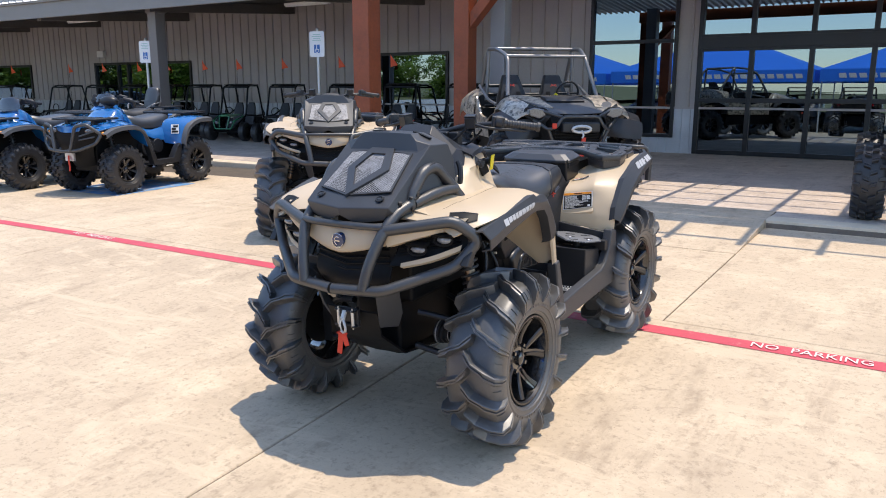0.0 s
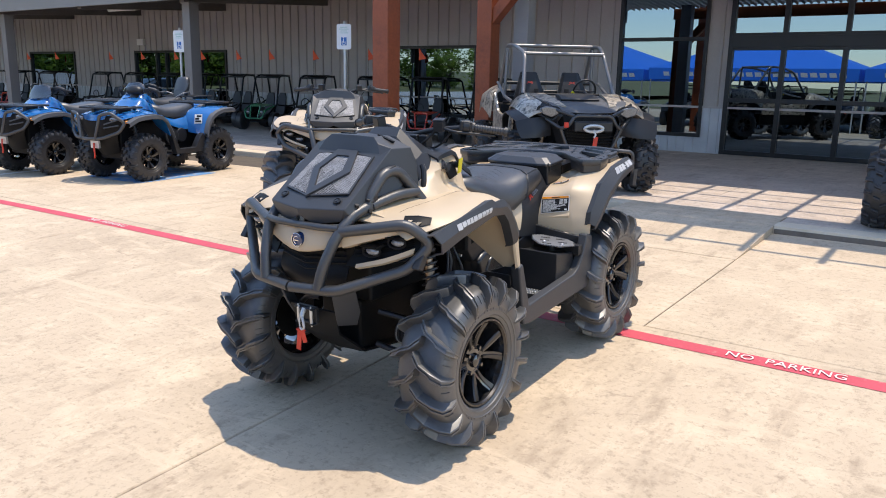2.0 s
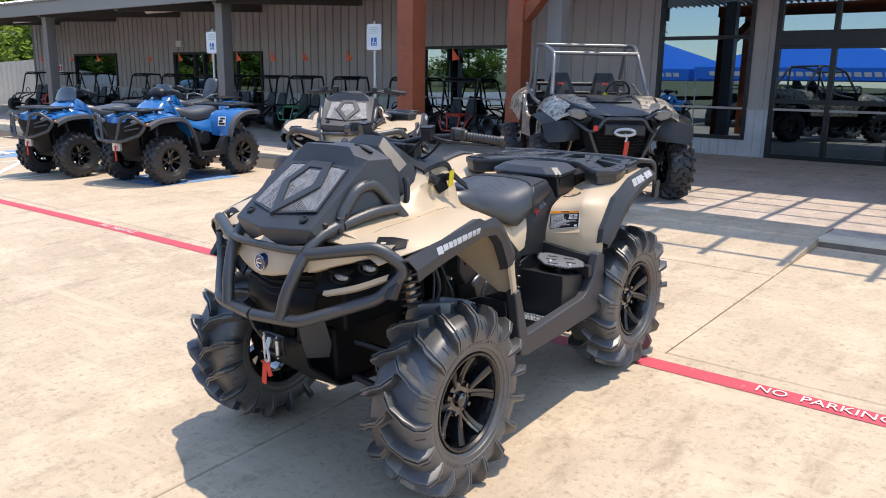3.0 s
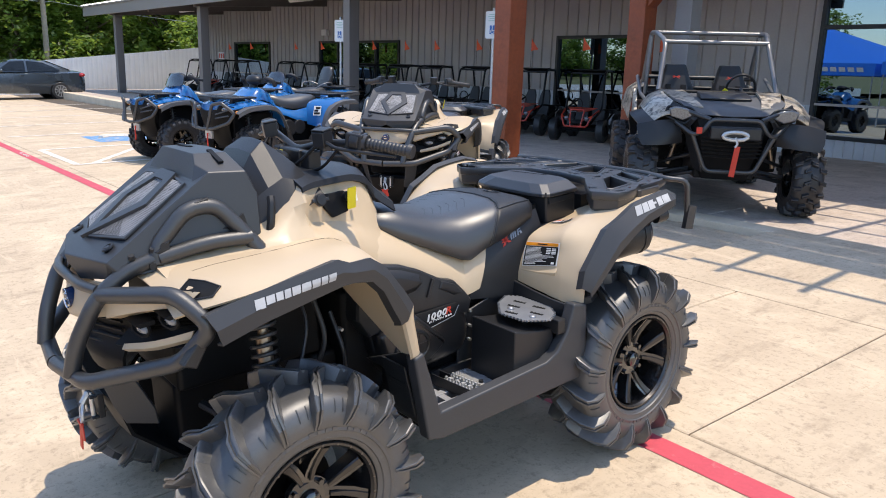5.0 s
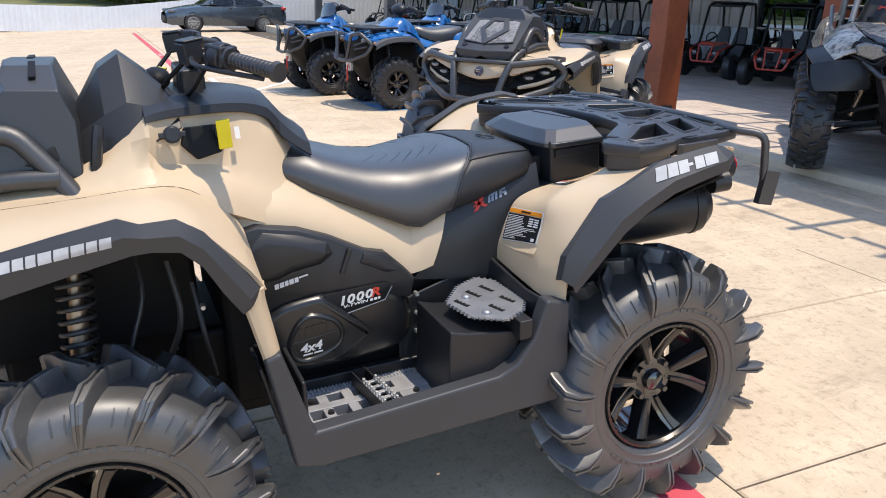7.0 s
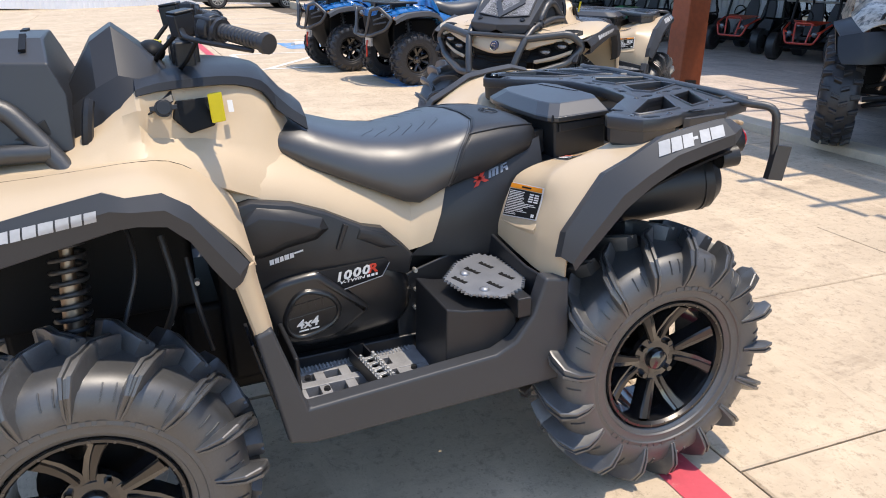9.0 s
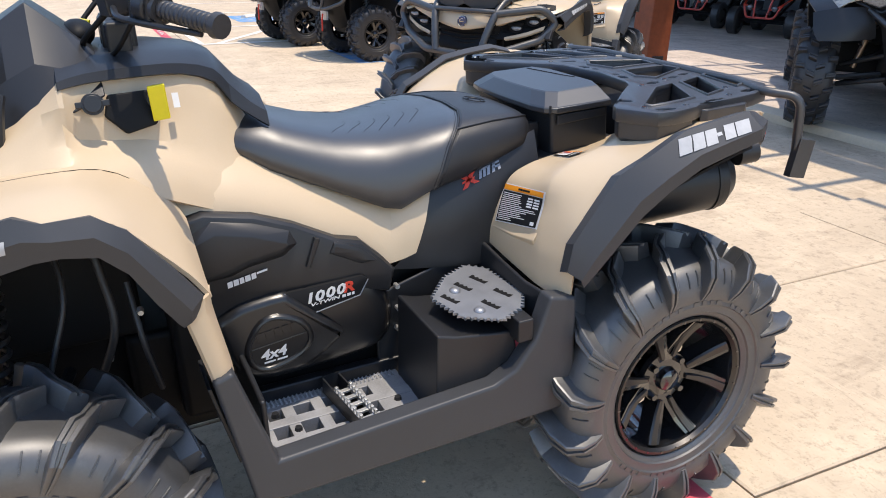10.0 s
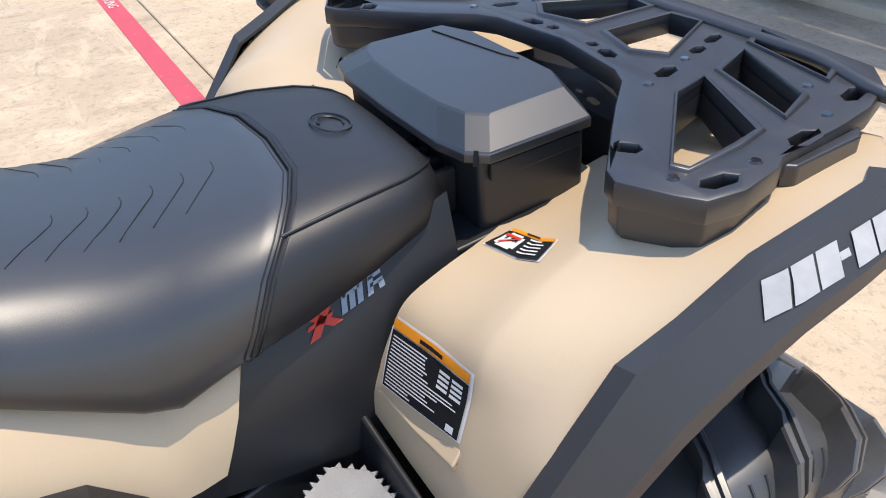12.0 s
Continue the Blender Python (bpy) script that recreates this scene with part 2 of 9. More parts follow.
CARPAINT = mat("slate_grey_paint", (0.075, 0.095, 0.115), 0.25, metal=0.5, coat=0.8, vary=0.05, scale=2, bump=0.01)
CARGLASS = mat("dark_car_glass", (0.012, 0.016, 0.018), 0.05, spec=0.8, coat=0.5, vary=0.05, bump=0.0)
TAILRED = mat("tail_lamp_red", (0.45, 0.01, 0.012), 0.15, coat=0.8, vary=0.1, bump=0.0)
FLAG = mat("orange_flag", (0.85, 0.10, 0.02), 0.5, vary=0.08, bump=0.05)
GREENP = mat("green_frame_paint", (0.015, 0.19, 0.075), 0.3, coat=0.4, vary=0.08, bump=0.02)
REDP = mat("red_frame_paint", (0.55, 0.045, 0.02), 0.3, coat=0.4, vary=0.08, bump=0.02)
BLACKP = mat("black_frame_paint", (0.006, 0.006, 0.007), 0.4, spec=0.3, vary=0.1, bump=0.02)
SIGNW = mat("sign_white", (0.72, 0.74, 0.75), 0.4, vary=0.05, bump=0.02)
SIGNG = mat("sign_green_print", (0.30, 0.50, 0.44), 0.4, vary=0.05, bump=0.0)
SIGNB = mat("sign_blue", (0.02, 0.13, 0.42), 0.4, vary=0.04, bump=0.0)
POLEM = mat("galvanised_pole", (0.55, 0.56, 0.56), 0.4, metal=0.5, vary=0.1, bump=0.04)
TUBE_LIGHT = mat("lamp_housing", (0.75, 0.74, 0.72), 0.4, vary=0.04, bump=0.0)
GRASS = mat("dry_grass", (0.15, 0.15, 0.06), 0.9, vary=0.3, scale=0.4, fine=8, bump=0.3, stain=((0.08, 0.10, 0.03), 0.5, 0.35, 0.7))
BARK = mat("tree_bark", (0.12, 0.09, 0.06), 0.9, vary=0.3, scale=4, fine=40, bump=0.5)
LEAF = mat("tree_leaves", (0.115, 0.185, 0.042), 0.5, vary=0.25, scale=0.5, fine=4, bump=0.0, island=0.5)
# light also passes through the leaves
lt = LEAF.node_tree
thru, both = lt.nodes.new("ShaderNodeBsdfTranslucent"), lt.nodes.new("ShaderNodeMixShader")
thru.inputs["Color"].default_value = (0.34, 0.46, 0.08, 1)
both.inputs[0].default_value = 0.5
lt.links.new(lt.nodes["Principled BSDF"].outputs[0], both.inputs[1])
lt.links.new(thru.outputs[0], both.inputs[2])
lt.links.new(both.outputs[0], lt.nodes["Material Output"].inputs["Surface"])
WOODPOLE = mat("grey_wood_pole", (0.30, 0.25, 0.20), 0.85, vary=0.2, scale=6, fine=40, bump=0.3)
CAMO = mat("camouflage_print", (0.50, 0.43, 0.34), 0.30, coat=0.4, vary=0.35, scale=9, fine=30, bump=0.02, stain=((0.022, 0.020, 0.016), 0.47, 17.0, 0.95))
CAGE = mat("silver_cage", (0.21, 0.21, 0.215), 0.36, metal=0.6, vary=0.1, bump=0.03)
GLASS = glass_mat("window_glass", (0.05, 0.058, 0.06), clear=0.74, shine=(0.58, 0.76, 0.92))
SCREEN = glass_mat("smoke_screen", (0.30, 0.33, 0.35), clear=0.85)


# ---- mesh helpers ----
from mathutils.bvhtree import BVHTree

def finish(ob, bevel=0.0, smooth=38):
    me = ob.data
    me.polygons.foreach_set("use_smooth", [True] * len(me.polygons))
    me.set_sharp_from_angle(angle=radians(smooth))
    if bevel:
        b = ob.modifiers.new("bevel", "BEVEL")
        b.width, b.segments, b.limit_method, b.angle_limit = bevel, 2, "ANGLE", radians(35)
        b.harden_normals = True
    return ob


def part(name, bm, material, parent=None, label="", bevel=0.0, smooth=38):
    """Links a bmesh as one mesh object, under a thing or a part where one is given."""
    bmesh.ops.recalc_face_normals(bm, faces=bm.faces)
    me = bpy.data.meshes.new(name)
    bm.to_mesh(me)
    bm.free()
    me.materials.append(material)
    ob = new(name, me)
    if parent is not None:
        ob.parent = parent
    finish(ob, bevel, smooth)
    return tagged(ob, label)


def thing(name, m, label, category, group="", kind=""):
    ob = new(name)
    ob.empty_display_size = 0.1
    ob.matrix_basis = m
    return tagged(ob, label, category, group, kind)


def box(bm, x0, x1, y0, y1, z0, z1):
    r = bmesh.ops.create_cube(bm, size=1.0, matrix=Matrix.LocRotScale(((x0 + x1) / 2, (y0 + y1) / 2, (z0 + z1) / 2), None, (abs(x1 - x0), abs(y1 - y0), abs(z1 - z0))))
    return r["verts"]


def obox(bm, m, sx, sy, sz):
    return bmesh.ops.create_cube(bm, size=1.0, matrix=m @ Matrix.Diagonal((sx, sy, sz, 1)))["verts"]


def cyl(bm, a, b, r0, r1=None, seg=16, caps=True):
    a, b = Vector(a), Vector(b)
    d = b - a
    m = Matrix.Translation((a + b) / 2) @ d.to_track_quat("Z", "Y").to_matrix().to_4x4()
    return bmesh.ops.create_cone(bm, cap_ends=caps, segments=seg, radius1=r0, radius2=r0 if r1 is None else r1, depth=d.length, matrix=m)["verts"]


def ball(bm, c, r, sx=1, sy=1, sz=1, u=14, v=9):
    return bmesh.ops.create_uvsphere(bm, u_segments=u, v_segments=v, radius=r, matrix=Matrix.LocRotScale(c, None, (sx, sy, sz)))["verts"]


def loft(bm, rows, ring=False, caps=False):
    """Faces between rows of points with equal counts. ring: each row closes on itself."""
    vs = [[bm.verts.new(p) for p in row] for row in rows]
    n = len(vs[0])
    for a, b in zip(vs, vs[1:]):
        for i in range(n if ring else n - 1):
            j = (i + 1) % n
            bm.faces.new((a[i], a[j], b[j], b[i]))
    if caps:
        bm.faces.new(vs[0])
        bm.faces.new(vs[-1])
    return vs


def sheet(bm, rows, thick=0.006):
    """A curved panel through rows of points, with a thickness."""
    start = len(bm.faces)
    loft(bm, rows)
    bm.faces.ensure_lookup_table()
    faces = bm.faces[start:]
    bmesh.ops.recalc_face_normals(bm, faces=faces)
    bmesh.ops.solidify(bm, geom=faces, thickness=thick)


def smoothrows(rows, across=1, along=1):
    """The rows refined with Catmull-Rom curves, along and across."""
    def refine(pts, k):
        pts = [Vector(p) for p in pts]
        if k <= 1:
            return pts
        out = []
        for i in range(len(pts) - 1):
            p0, p1, p2, p3 = pts[max(i - 1, 0)], pts[i], pts[i + 1], pts[min(i + 2, len(pts) - 1)]
            for j in range(k):
                u = j / k
                out.append(0.5 * (2 * p1 + (p2 - p0) * u + (2 * p0 - 5 * p1 + 4 * p2 - p3) * u * u + (3 * p1 - 3 * p2 + p3 - p0) * u ** 3))
        out.append(pts[-1])
        return out
    rows = [refine(r, across) for r in rows]
    cols = [refine(c, along) for c in zip(*rows)]
    return [list(r) for r in zip(*cols)]


def prism(bm, outline, axis, a, b):
    """An outline extruded along an axis from a to b; the outline gives the two other coordinates in order."""
    def at(p, v):
        return {"x": (v, p[0], p[1]), "y": (p[0], v, p[1]), "z": (p[0], p[1], v)}[axis]
    lo, hi = [bm.verts.new(at(p, a)) for p in outline], [bm.verts.new(at(p, b)) for p in outline]
    n = len(outline)
    for i in range(n):
        j = (i + 1) % n
        bm.faces.new((lo[i], lo[j], hi[j], hi[i]))
    bm.faces.new(lo[::-1])
    bm.faces.new(hi)


def soft_ring(pts, k=4, tight=0.5):
    """A closed outline refined with curves through its points."""
    pts, out = [Vector(p) for p in pts], []
    n = len(pts)
    for i in range(n):
        p0, p1, p2, p3 = pts[i - 1], pts[i], pts[(i + 1) % n], pts[(i + 2) % n]
        for j in range(k):
            u = j / k
            a, b = (p2 - p0) * tight, (p3 - p1) * tight
            out.append((2 * u ** 3 - 3 * u * u + 1) * p1 + (u ** 3 - 2 * u * u + u) * a + (3 * u * u - 2 * u ** 3) * p2 + (u ** 3 - u * u) * b)
    return out


def stack(bm, outline, levels):
    """A body that rises along x over an outline of (y, z): levels of (x, inset); a positive inset draws the outline in by metres."""
    n = len(outline)
    pts = [Vector(p) for p in outline]
    turn = sum(pts[i - 1].x * pts[i].y - pts[i].x * pts[i - 1].y for i in range(n))
    rows = []
    for x, inset in levels:
        row = []
        for i in range(n):
            d = pts[(i + 1) % n] - pts[i - 1]
            nrm = Vector((-d.y, d.x)).normalized() * (1 if turn > 0 else -1)
            p = pts[i] + nrm * inset
            row.append((x, p.x, p.y))
        rows.append(row)
    loft(bm, rows, ring=True, caps=True)


def rounded(pts, r, k=5):
    """A polyline whose corners are rounded with a radius of about r."""
    pts = [Vector(p) for p in pts]
    out = [pts[0]]
    for i in range(1, len(pts) - 1):
        p, a, b = pts[i], pts[i - 1] - pts[i], pts[i + 1] - pts[i]
        d = min(r, a.length * 0.45, b.length * 0.45)
        s, e = p + a.normalized() * d, p + b.normalized() * d
        for j in range(k + 1):
            u = j / k
            out.append((1 - u) ** 2 * s + 2 * u * (1 - u) * p + u * u * e)
    out.append(pts[-1])
    return out


def tube(bm, pts, r, seg=10, bend=0.0, closed=False):
    """A round bar along a polyline, its corners bent."""
    pts = rounded(pts, bend) if bend else [Vector(p) for p in pts]
    rows = []
    up = None
    n = len(pts)
    for i, p in enumerate(pts):
        d = (pts[min(i + 1, n - 1)] - pts[max(i - 1, 0)]).normalized()
        if up is None:
            up = d.orthogonal().normalized()
        up = (up - d * up.dot(d)).normalized()
        side = d.cross(up)
        rows.append([p + r * (math.cos(2 * math.pi * k / seg) * up + math.sin(2 * math.pi * k / seg) * side) for k in range(seg)])
    loft(bm, rows, ring=True, caps=True)


def lathe(bm, profile, seg=40, axis="x", close=False):
    """A profile of (along, radius) turned round an axis."""
    rows = []
    for a, r in profile:
        row = []
        for k in range(seg):
            c, s = r * math.cos(2 * math.pi * k / seg), r * math.sin(2 * math.pi * k / seg)
            row.append({"x": (a, c, s), "y": (c, a, s), "z": (c, s, a)}[axis])
        rows.append(row)
    loft(bm, rows, ring=True)


def flip(bm):
    """Mirrors a bmesh to the other side."""
    out = bm.copy()
    for v in out.verts:
        v.co.x = -v.co.x
    bmesh.ops.reverse_faces(out, faces=out.faces)
    return out


def pair(name, bm, material, parent, label="", bevel=0.0, smooth=38):
    """A part and its mirror image on the other side."""
    other = flip(bm)
    return part(name, bm, material, parent, label, bevel, smooth), part(name, other, material, parent, label, bevel, smooth)


def words(name, text, size, m, material, parent=None, depth=0.001, label="", kind="", bold=0.0):
    """Lettering in the built-in font as a mesh; x of m runs along the line, z out of the surface."""
    cu = bpy.data.curves.new(name, "FONT")
    cu.body, cu.size, cu.extrude, cu.resolution_u = text, size, depth, 2
    cu.offset, cu.shear = bold, (0.25 if bold else 0.0)
    tmp = bpy.data.objects.new(name, cu)
    me = bpy.data.meshes.new_from_object(tmp)
    bpy.data.objects.remove(tmp)
    bpy.data.curves.remove(cu)
    me.materials.append(material)
    ob = new(name, me)
    if parent is not None:
        ob.parent = parent
    ob.matrix_basis = m
    return tagged(ob, label, kind=kind)


def moulded(outlines, z0, z1, edge=0.003):
    """A flat plate between two heights; the first outline bounds it, the others are openings through it."""
    cu = bpy.data.curves.new("plate", "CURVE")
    cu.dimensions, cu.fill_mode = "2D", "BOTH"
    cu.bevel_depth, cu.bevel_resolution, cu.offset = edge, 1, -edge
    cu.extrude = (z1 - z0) / 2 - edge
    for outline in outlines:
        sp = cu.splines.new("POLY")
        sp.points.add(len(outline) - 1)
        for p, (x, y) in zip(sp.points, outline):
            p.co = (x, y, 0, 1)
        sp.use_cyclic_u = True
    tmp = bpy.data.objects.new("plate", cu)
    me = bpy.data.meshes.new_from_object(tmp)
    bpy.data.objects.remove(tmp)
    bpy.data.curves.remove(cu)
    bm = bmesh.new()
    bm.from_mesh(me)
    bpy.data.meshes.remove(me)
    bmesh.ops.remove_doubles(bm, verts=bm.verts, dist=0.0002)
    bmesh.ops.translate(bm, verts=bm.verts, vec=(0, 0, (z0 + z1) / 2))
    return bm


def grown(outline, d):
    """An outline pushed outwards from its middle by d."""
    c = sum((Vector(p) for p in outline), Vector((0, 0))) / len(outline)
    return [tuple(Vector(p) + (Vector(p) - c).normalized() * d) for p in outline]


def basis(o, along, out):
    """A pose at o whose x runs along and whose z points out."""
    x, z = Vector(along).normalized(), Vector(out).normalized()
    y = z.cross(x).normalized()
    z = x.cross(y)
    m = Matrix((x, y, z)).transposed().to_4x4()
    m.translation = Vector(o)
    return m


def bars(bm, m, cells, z=0.001):
    """Flat marks on a surface: cells of (x, y, width, height, slant)."""
    for x, y, w, h, s in cells:
        q = [m @ Vector(p) for p in ((x, y, z), (x + w, y, z), (x + w + s, y + h, z), (x + s, y + h, z))]
        bm.faces.new([bm.verts.new(p) for p in q])


def surface(*obs):
    """A search tree over the faces of some parts."""
    verts, polys = [], []
    for ob in obs:
        base = len(verts)
        verts += [v.co.copy() for v in ob.data.vertices]
        polys += [[base + i for i in p.vertices] for p in ob.data.polygons]
    return BVHTree.FromPolygons(verts, polys)


def decal(name, quad, cells, tree, out, material, parent, label="", lift=0.0022, kind=""):
    """Thin marks laid on a curved surface: cells (x, y, width, height, slant) in a unit square between four corners (low left, low right, high right, high left)."""
    a, b, c, d = (Vector(p) for p in quad)
    out = Vector(out).normalized()
    bm = bmesh.new()
    for x, y, w, h, s in cells:
        nu, nv = max(1, int(abs(w) * (b - a).length / 0.006) + 1), max(1, int(abs(h) * (d - a).length / 0.006) + 1)
        rows = []
        for j in range(nv + 1):
            row = []
            for i in range(nu + 1):
                u, v = x + w * i / nu + s * j / nv, y + h * j / nv
                p = a * (1 - u) * (1 - v) + b * u * (1 - v) + c * u * v + d * (1 - u) * v
                hit, nrm, _, _ = tree.ray_cast(p + out * 0.07, -out, 0.16)
                if hit is None:
                    row.append(p + out * lift)
                else:
                    row.append(hit + (nrm if nrm.dot(out) > 0 else -nrm) * lift)
            rows.append(row)
        loft(bm, rows)
    return tagged(part(name, bm, material, parent), label, kind=kind)


def mirrored(quad):
    """The corners of a mark on the other side, in reading order."""
    a, b, c, d = ((-x, y, z) for x, y, z in quad)
    return b, a, d, c


def repeat(name, bm, material, parent, spots, label="", bevel=0.0, smooth=38):
    """Alike small parts on one mesh, one at each pose."""
    first = part(name, bm, material, parent, label, bevel, smooth)
    first.matrix_basis = spots[0]
    for m in spots[1:]:
        ob = first.copy()
        scene.collection.objects.link(ob)
        ob.parent = parent
        ob.matrix_basis = m
    return first


# ---- ground ----
def ground_z(x, y):
    """The lot falls gently away from the porch and to the far end."""
    if y > 1.0:
        z = 0.014 + 0.024 * (min(y, 6.0) - 1.0)
    elif y > -1.6:
        z = -0.0473 + 0.0614 * y
    else:
        z = -0.1455 + 0.045 * (max(y, -5.0) + 1.6)
    return z - 0.008 * max(0.0, min(-5.0 - x, 26.0))


PORCH_Z = 0.175
ground = tagged(new("ground", bpy.data.meshes.new("ground")), "pale tan concrete parking lot, sunlit", "ground", kind="structure")
gx = [-400, -150, -70, -32, -26, -20, -15, -10, -5, 0, 6, 12, 24, 60, 150, 400]
gy = [-400, -150, -60, -30, -14, -8, -5, -1.6, 1.0, 3.0, 6.0, 12, 16, 40, 150, 400]
bm = bmesh.new()
loft(bm, [[(x, y, ground_z(x, y) - 0.02) for x in gx] for y in gy])
bm.to_mesh(ground.data)
bm.free()
ground.data.materials.append(JOINT)


def slab_object(x0, x1, y0, y1, material, lift=0.0, flat=None, parent=None, name="paving_slab"):
    """One cast slab with rounded upper edges that follows the ground."""
    bm = bmesh.new()
    nx, ny = max(2, int((x1 - x0) / 1.5)), max(3, int((y1 - y0) / 0.9))
    g = 0.004
    rows = []
    ex = [x0 + g, x0 + g + 0.006] + [x0 + (x1 - x0) * i / nx for i in range(1, nx)] + [x1 - g - 0.006, x1 - g]
    ey = [y0 + g, y0 + g + 0.006] + [y0 + (y1 - y0) * i / ny for i in range(1, ny)] + [y1 - g - 0.006, y1 - g]
    def z(x, y, rim):
        return (flat if flat is not None else ground_z(x, y)) + lift - (0.006 if rim else 0.0)
    rows = [[(x, y, z(x, y, i in (0, len(ey) - 1) or j in (0, len(ex) - 1))) for j, x in enumerate(ex)] for i, y in enumerate(ey)]
    vs = loft(bm, rows)
    rim = [v for v in vs[0]] + [r[-1] for r in vs[1:]] + [v for v in vs[-1][-2::-1]] + [r[0] for r in vs[-2:0:-1]]
    low = [bm.verts.new((v.co.x, v.co.y, v.co.z - 0.03)) for v in rim]
    for i in range(len(rim)):
        j = (i + 1) % len(rim)
        bm.faces.new((rim[i], rim[j], low[j], low[i]))
    return part(name, bm, material, parent)


xa = [-400, -120, -45.4, -36.4, -31.9, -27.4, -22.9, -18.4, -13.9, -9.4, -4.9, -0.39, 4.1, 8.6, 13.1, 30, 120, 400]
for x0, x1 in zip(xa, xa[1:]):
    for y0, y1 in ((-400, -60), (-60, -20), (-20, -11.6), (-11.6, -7.4), (-7.4, -3.2), (-3.2, 0.99)):
        slab_object(x0, x1, y0, y1, CONCRETE, parent=ground)
xb = [-400, -120, -45.5, -36.5, -32, -27.5, -23, -18.5, -14, -9.5, -5.0, -2.9, -0.34, 0.65, 4.3, 8.8, 13.3, 30, 120, 400]
for x0, x1 in zip(xb, xb[1:]):
    for y0, y1 in ((0.99, 4.72),):
        slab_object(x0, x1, y0, y1, CONCRETE, parent=ground)

# kerbs and porch floor
porch = tagged(new("pavement", bpy.data.meshes.new("pavement")), "raised tan concrete porch floor in shade", "pavement", kind="structure")
bm = bmesh.new()
box(bm, -33, 16, 6.2, 12.0, -0.4, PORCH_Z - 0.02)
box(bm, -5.2, 16, 4.95, 6.2, -0.4, PORCH_Z - 0.02)
box(bm, 0.67, 16, 4.50, 4.96, -0.4, PORCH_Z - 0.02)
bm.to_mesh(porch.data)
bm.free()
porch.data.materials.append(JOINT)
for i in range(12):
    x0 = -33 + i * 4.08
    slab_object(x0, x0 + 4.08, 8.5, 12.0, PORCHCON, flat=PORCH_Z, parent=porch)
    slab_object(x0, x0 + 4.08, 6.0, 8.5, PORCHCON, flat=PORCH_Z, parent=porch)
for i in range(6):
    x0 = -5.2 + i * 3.4
    slab_object(x0, x0 + 3.4, 4.95, 6.0, PORCHCON, flat=PORCH_Z, parent=porch)
for x0, x1 in ((0.66, 3.9), (3.9, 8.0), (8.0, 12.1), (12.1, 16.0)):
    slab_object(x0, x1, 4.57, 4.95, PORCHCON, flat=PORCH_Z, parent=porch)


def kerb(x0, x1, y, label):
    """A cast kerb with a rounded nose, from the lot up to the porch."""
    ob = None
    bm = bmesh.new()
    n = max(2, int((x1 - x0) / 0.8))
    rows = []
    for i in range(n + 1):
        x = x0 + (x1 - x0) * i / n
        low = ground_z(x, y) - 0.08
        rows.append([(x, y, low), (x, y - 0.0, PORCH_Z - 0.03), (x, y + 0.008, PORCH_Z - 0.008), (x, y + 0.03, PORCH_Z + 0.001), (x, y + 0.24, PORCH_Z + 0.002), (x, y + 0.24, low)])
    loft(bm, rows, ring=True, caps=True)
    return tagged(part("kerb", bm, KERBCON), label, "kerb", kind="structure")


kerb(-33, -5.2, 5.76, "tan concrete kerb along the porch")
kerb(0.66, 16, 4.34, "tan concrete kerb beside the entrance ramp")
# thin strip over the kerb front, coloured dark for its shade and dirt
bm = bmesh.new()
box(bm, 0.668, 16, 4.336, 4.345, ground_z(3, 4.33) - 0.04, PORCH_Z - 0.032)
tagged(part("kerb_riser", bm, RISER), "dark concrete kerb face, shade and dirt in its colour", "kerb", kind="structure")
kerb(-5.2, -1.0, 4.72, "tan concrete kerb below the entrance posts")
bm = bmesh.new()
prism(bm, [(3.05, ground_z(0, 3.05) - 0.05), (3.05, ground_z(0, 3.05) + 0.003), (3.6, ground_z(0, 3.6) + 0.028), (4.42, PORCH_Z - 0.002), (4.948, PORCH_Z + 0.001), (4.948, -0.05)], "x", -1.0, 0.655)
tagged(part("ramp", bm, CONCRETE), "short concrete ramp up to the porch", "ramp", kind="structure")

# painted lines
def strip(name, corners, material, label, lift=0.003, steps=14):
    """A painted band between four corners, lying on the lot."""
    a, b, c, d = (Vector((*p, 0)) for p in corners)
    bm = bmesh.new()
    rows = []
    for i in range(steps + 1):
        u = i / steps
        p, q = a.lerp(b, u), d.lerp(c, u)
        rows.append([(v.x, v.y, ground_z(v.x, v.y) + lift) for v in (p, p.lerp(q, 0.5), q)])
    loft(bm, rows)
    return tagged(part(name, bm, material), label, "road marking", kind="structure")


RED_Y = 0.815
strip("red_line", ((-29.5, RED_Y - 0.062), (16, RED_Y - 0.062), (16, RED_Y + 0.062), (-29.5, RED_Y + 0.062)), REDLINE, "faded red fire lane line painted on concrete", steps=40)
for x0 in (1.20, -5.25, -11.7, -18.1, 7.6):
    ob = words("lane_lettering", "NO  PARKING", 0.098, pose(x0, RED_Y - 0.033, ground_z(x0, RED_Y) + 0.0075, 3.4, 0, 0), ROADWHITE, depth=0.0005)
    tagged(ob, "white stencilled words on the red line", "lettering", kind="structure")


def white_line(x0, y0, x1, y1, w=0.1):
    d = Vector((x1 - x0, y1 - y0)).normalized().orthogonal() * w / 2
    strip("parking_line", ((x0 - d.x, y0 - d.y), (x1 - d.x, y1 - d.y), (x1 + d.x, y1 + d.y), (x0 + d.x, y0 + d.y)), ROADWHITE, "worn white parking line painted on concrete", lift=0.0045)


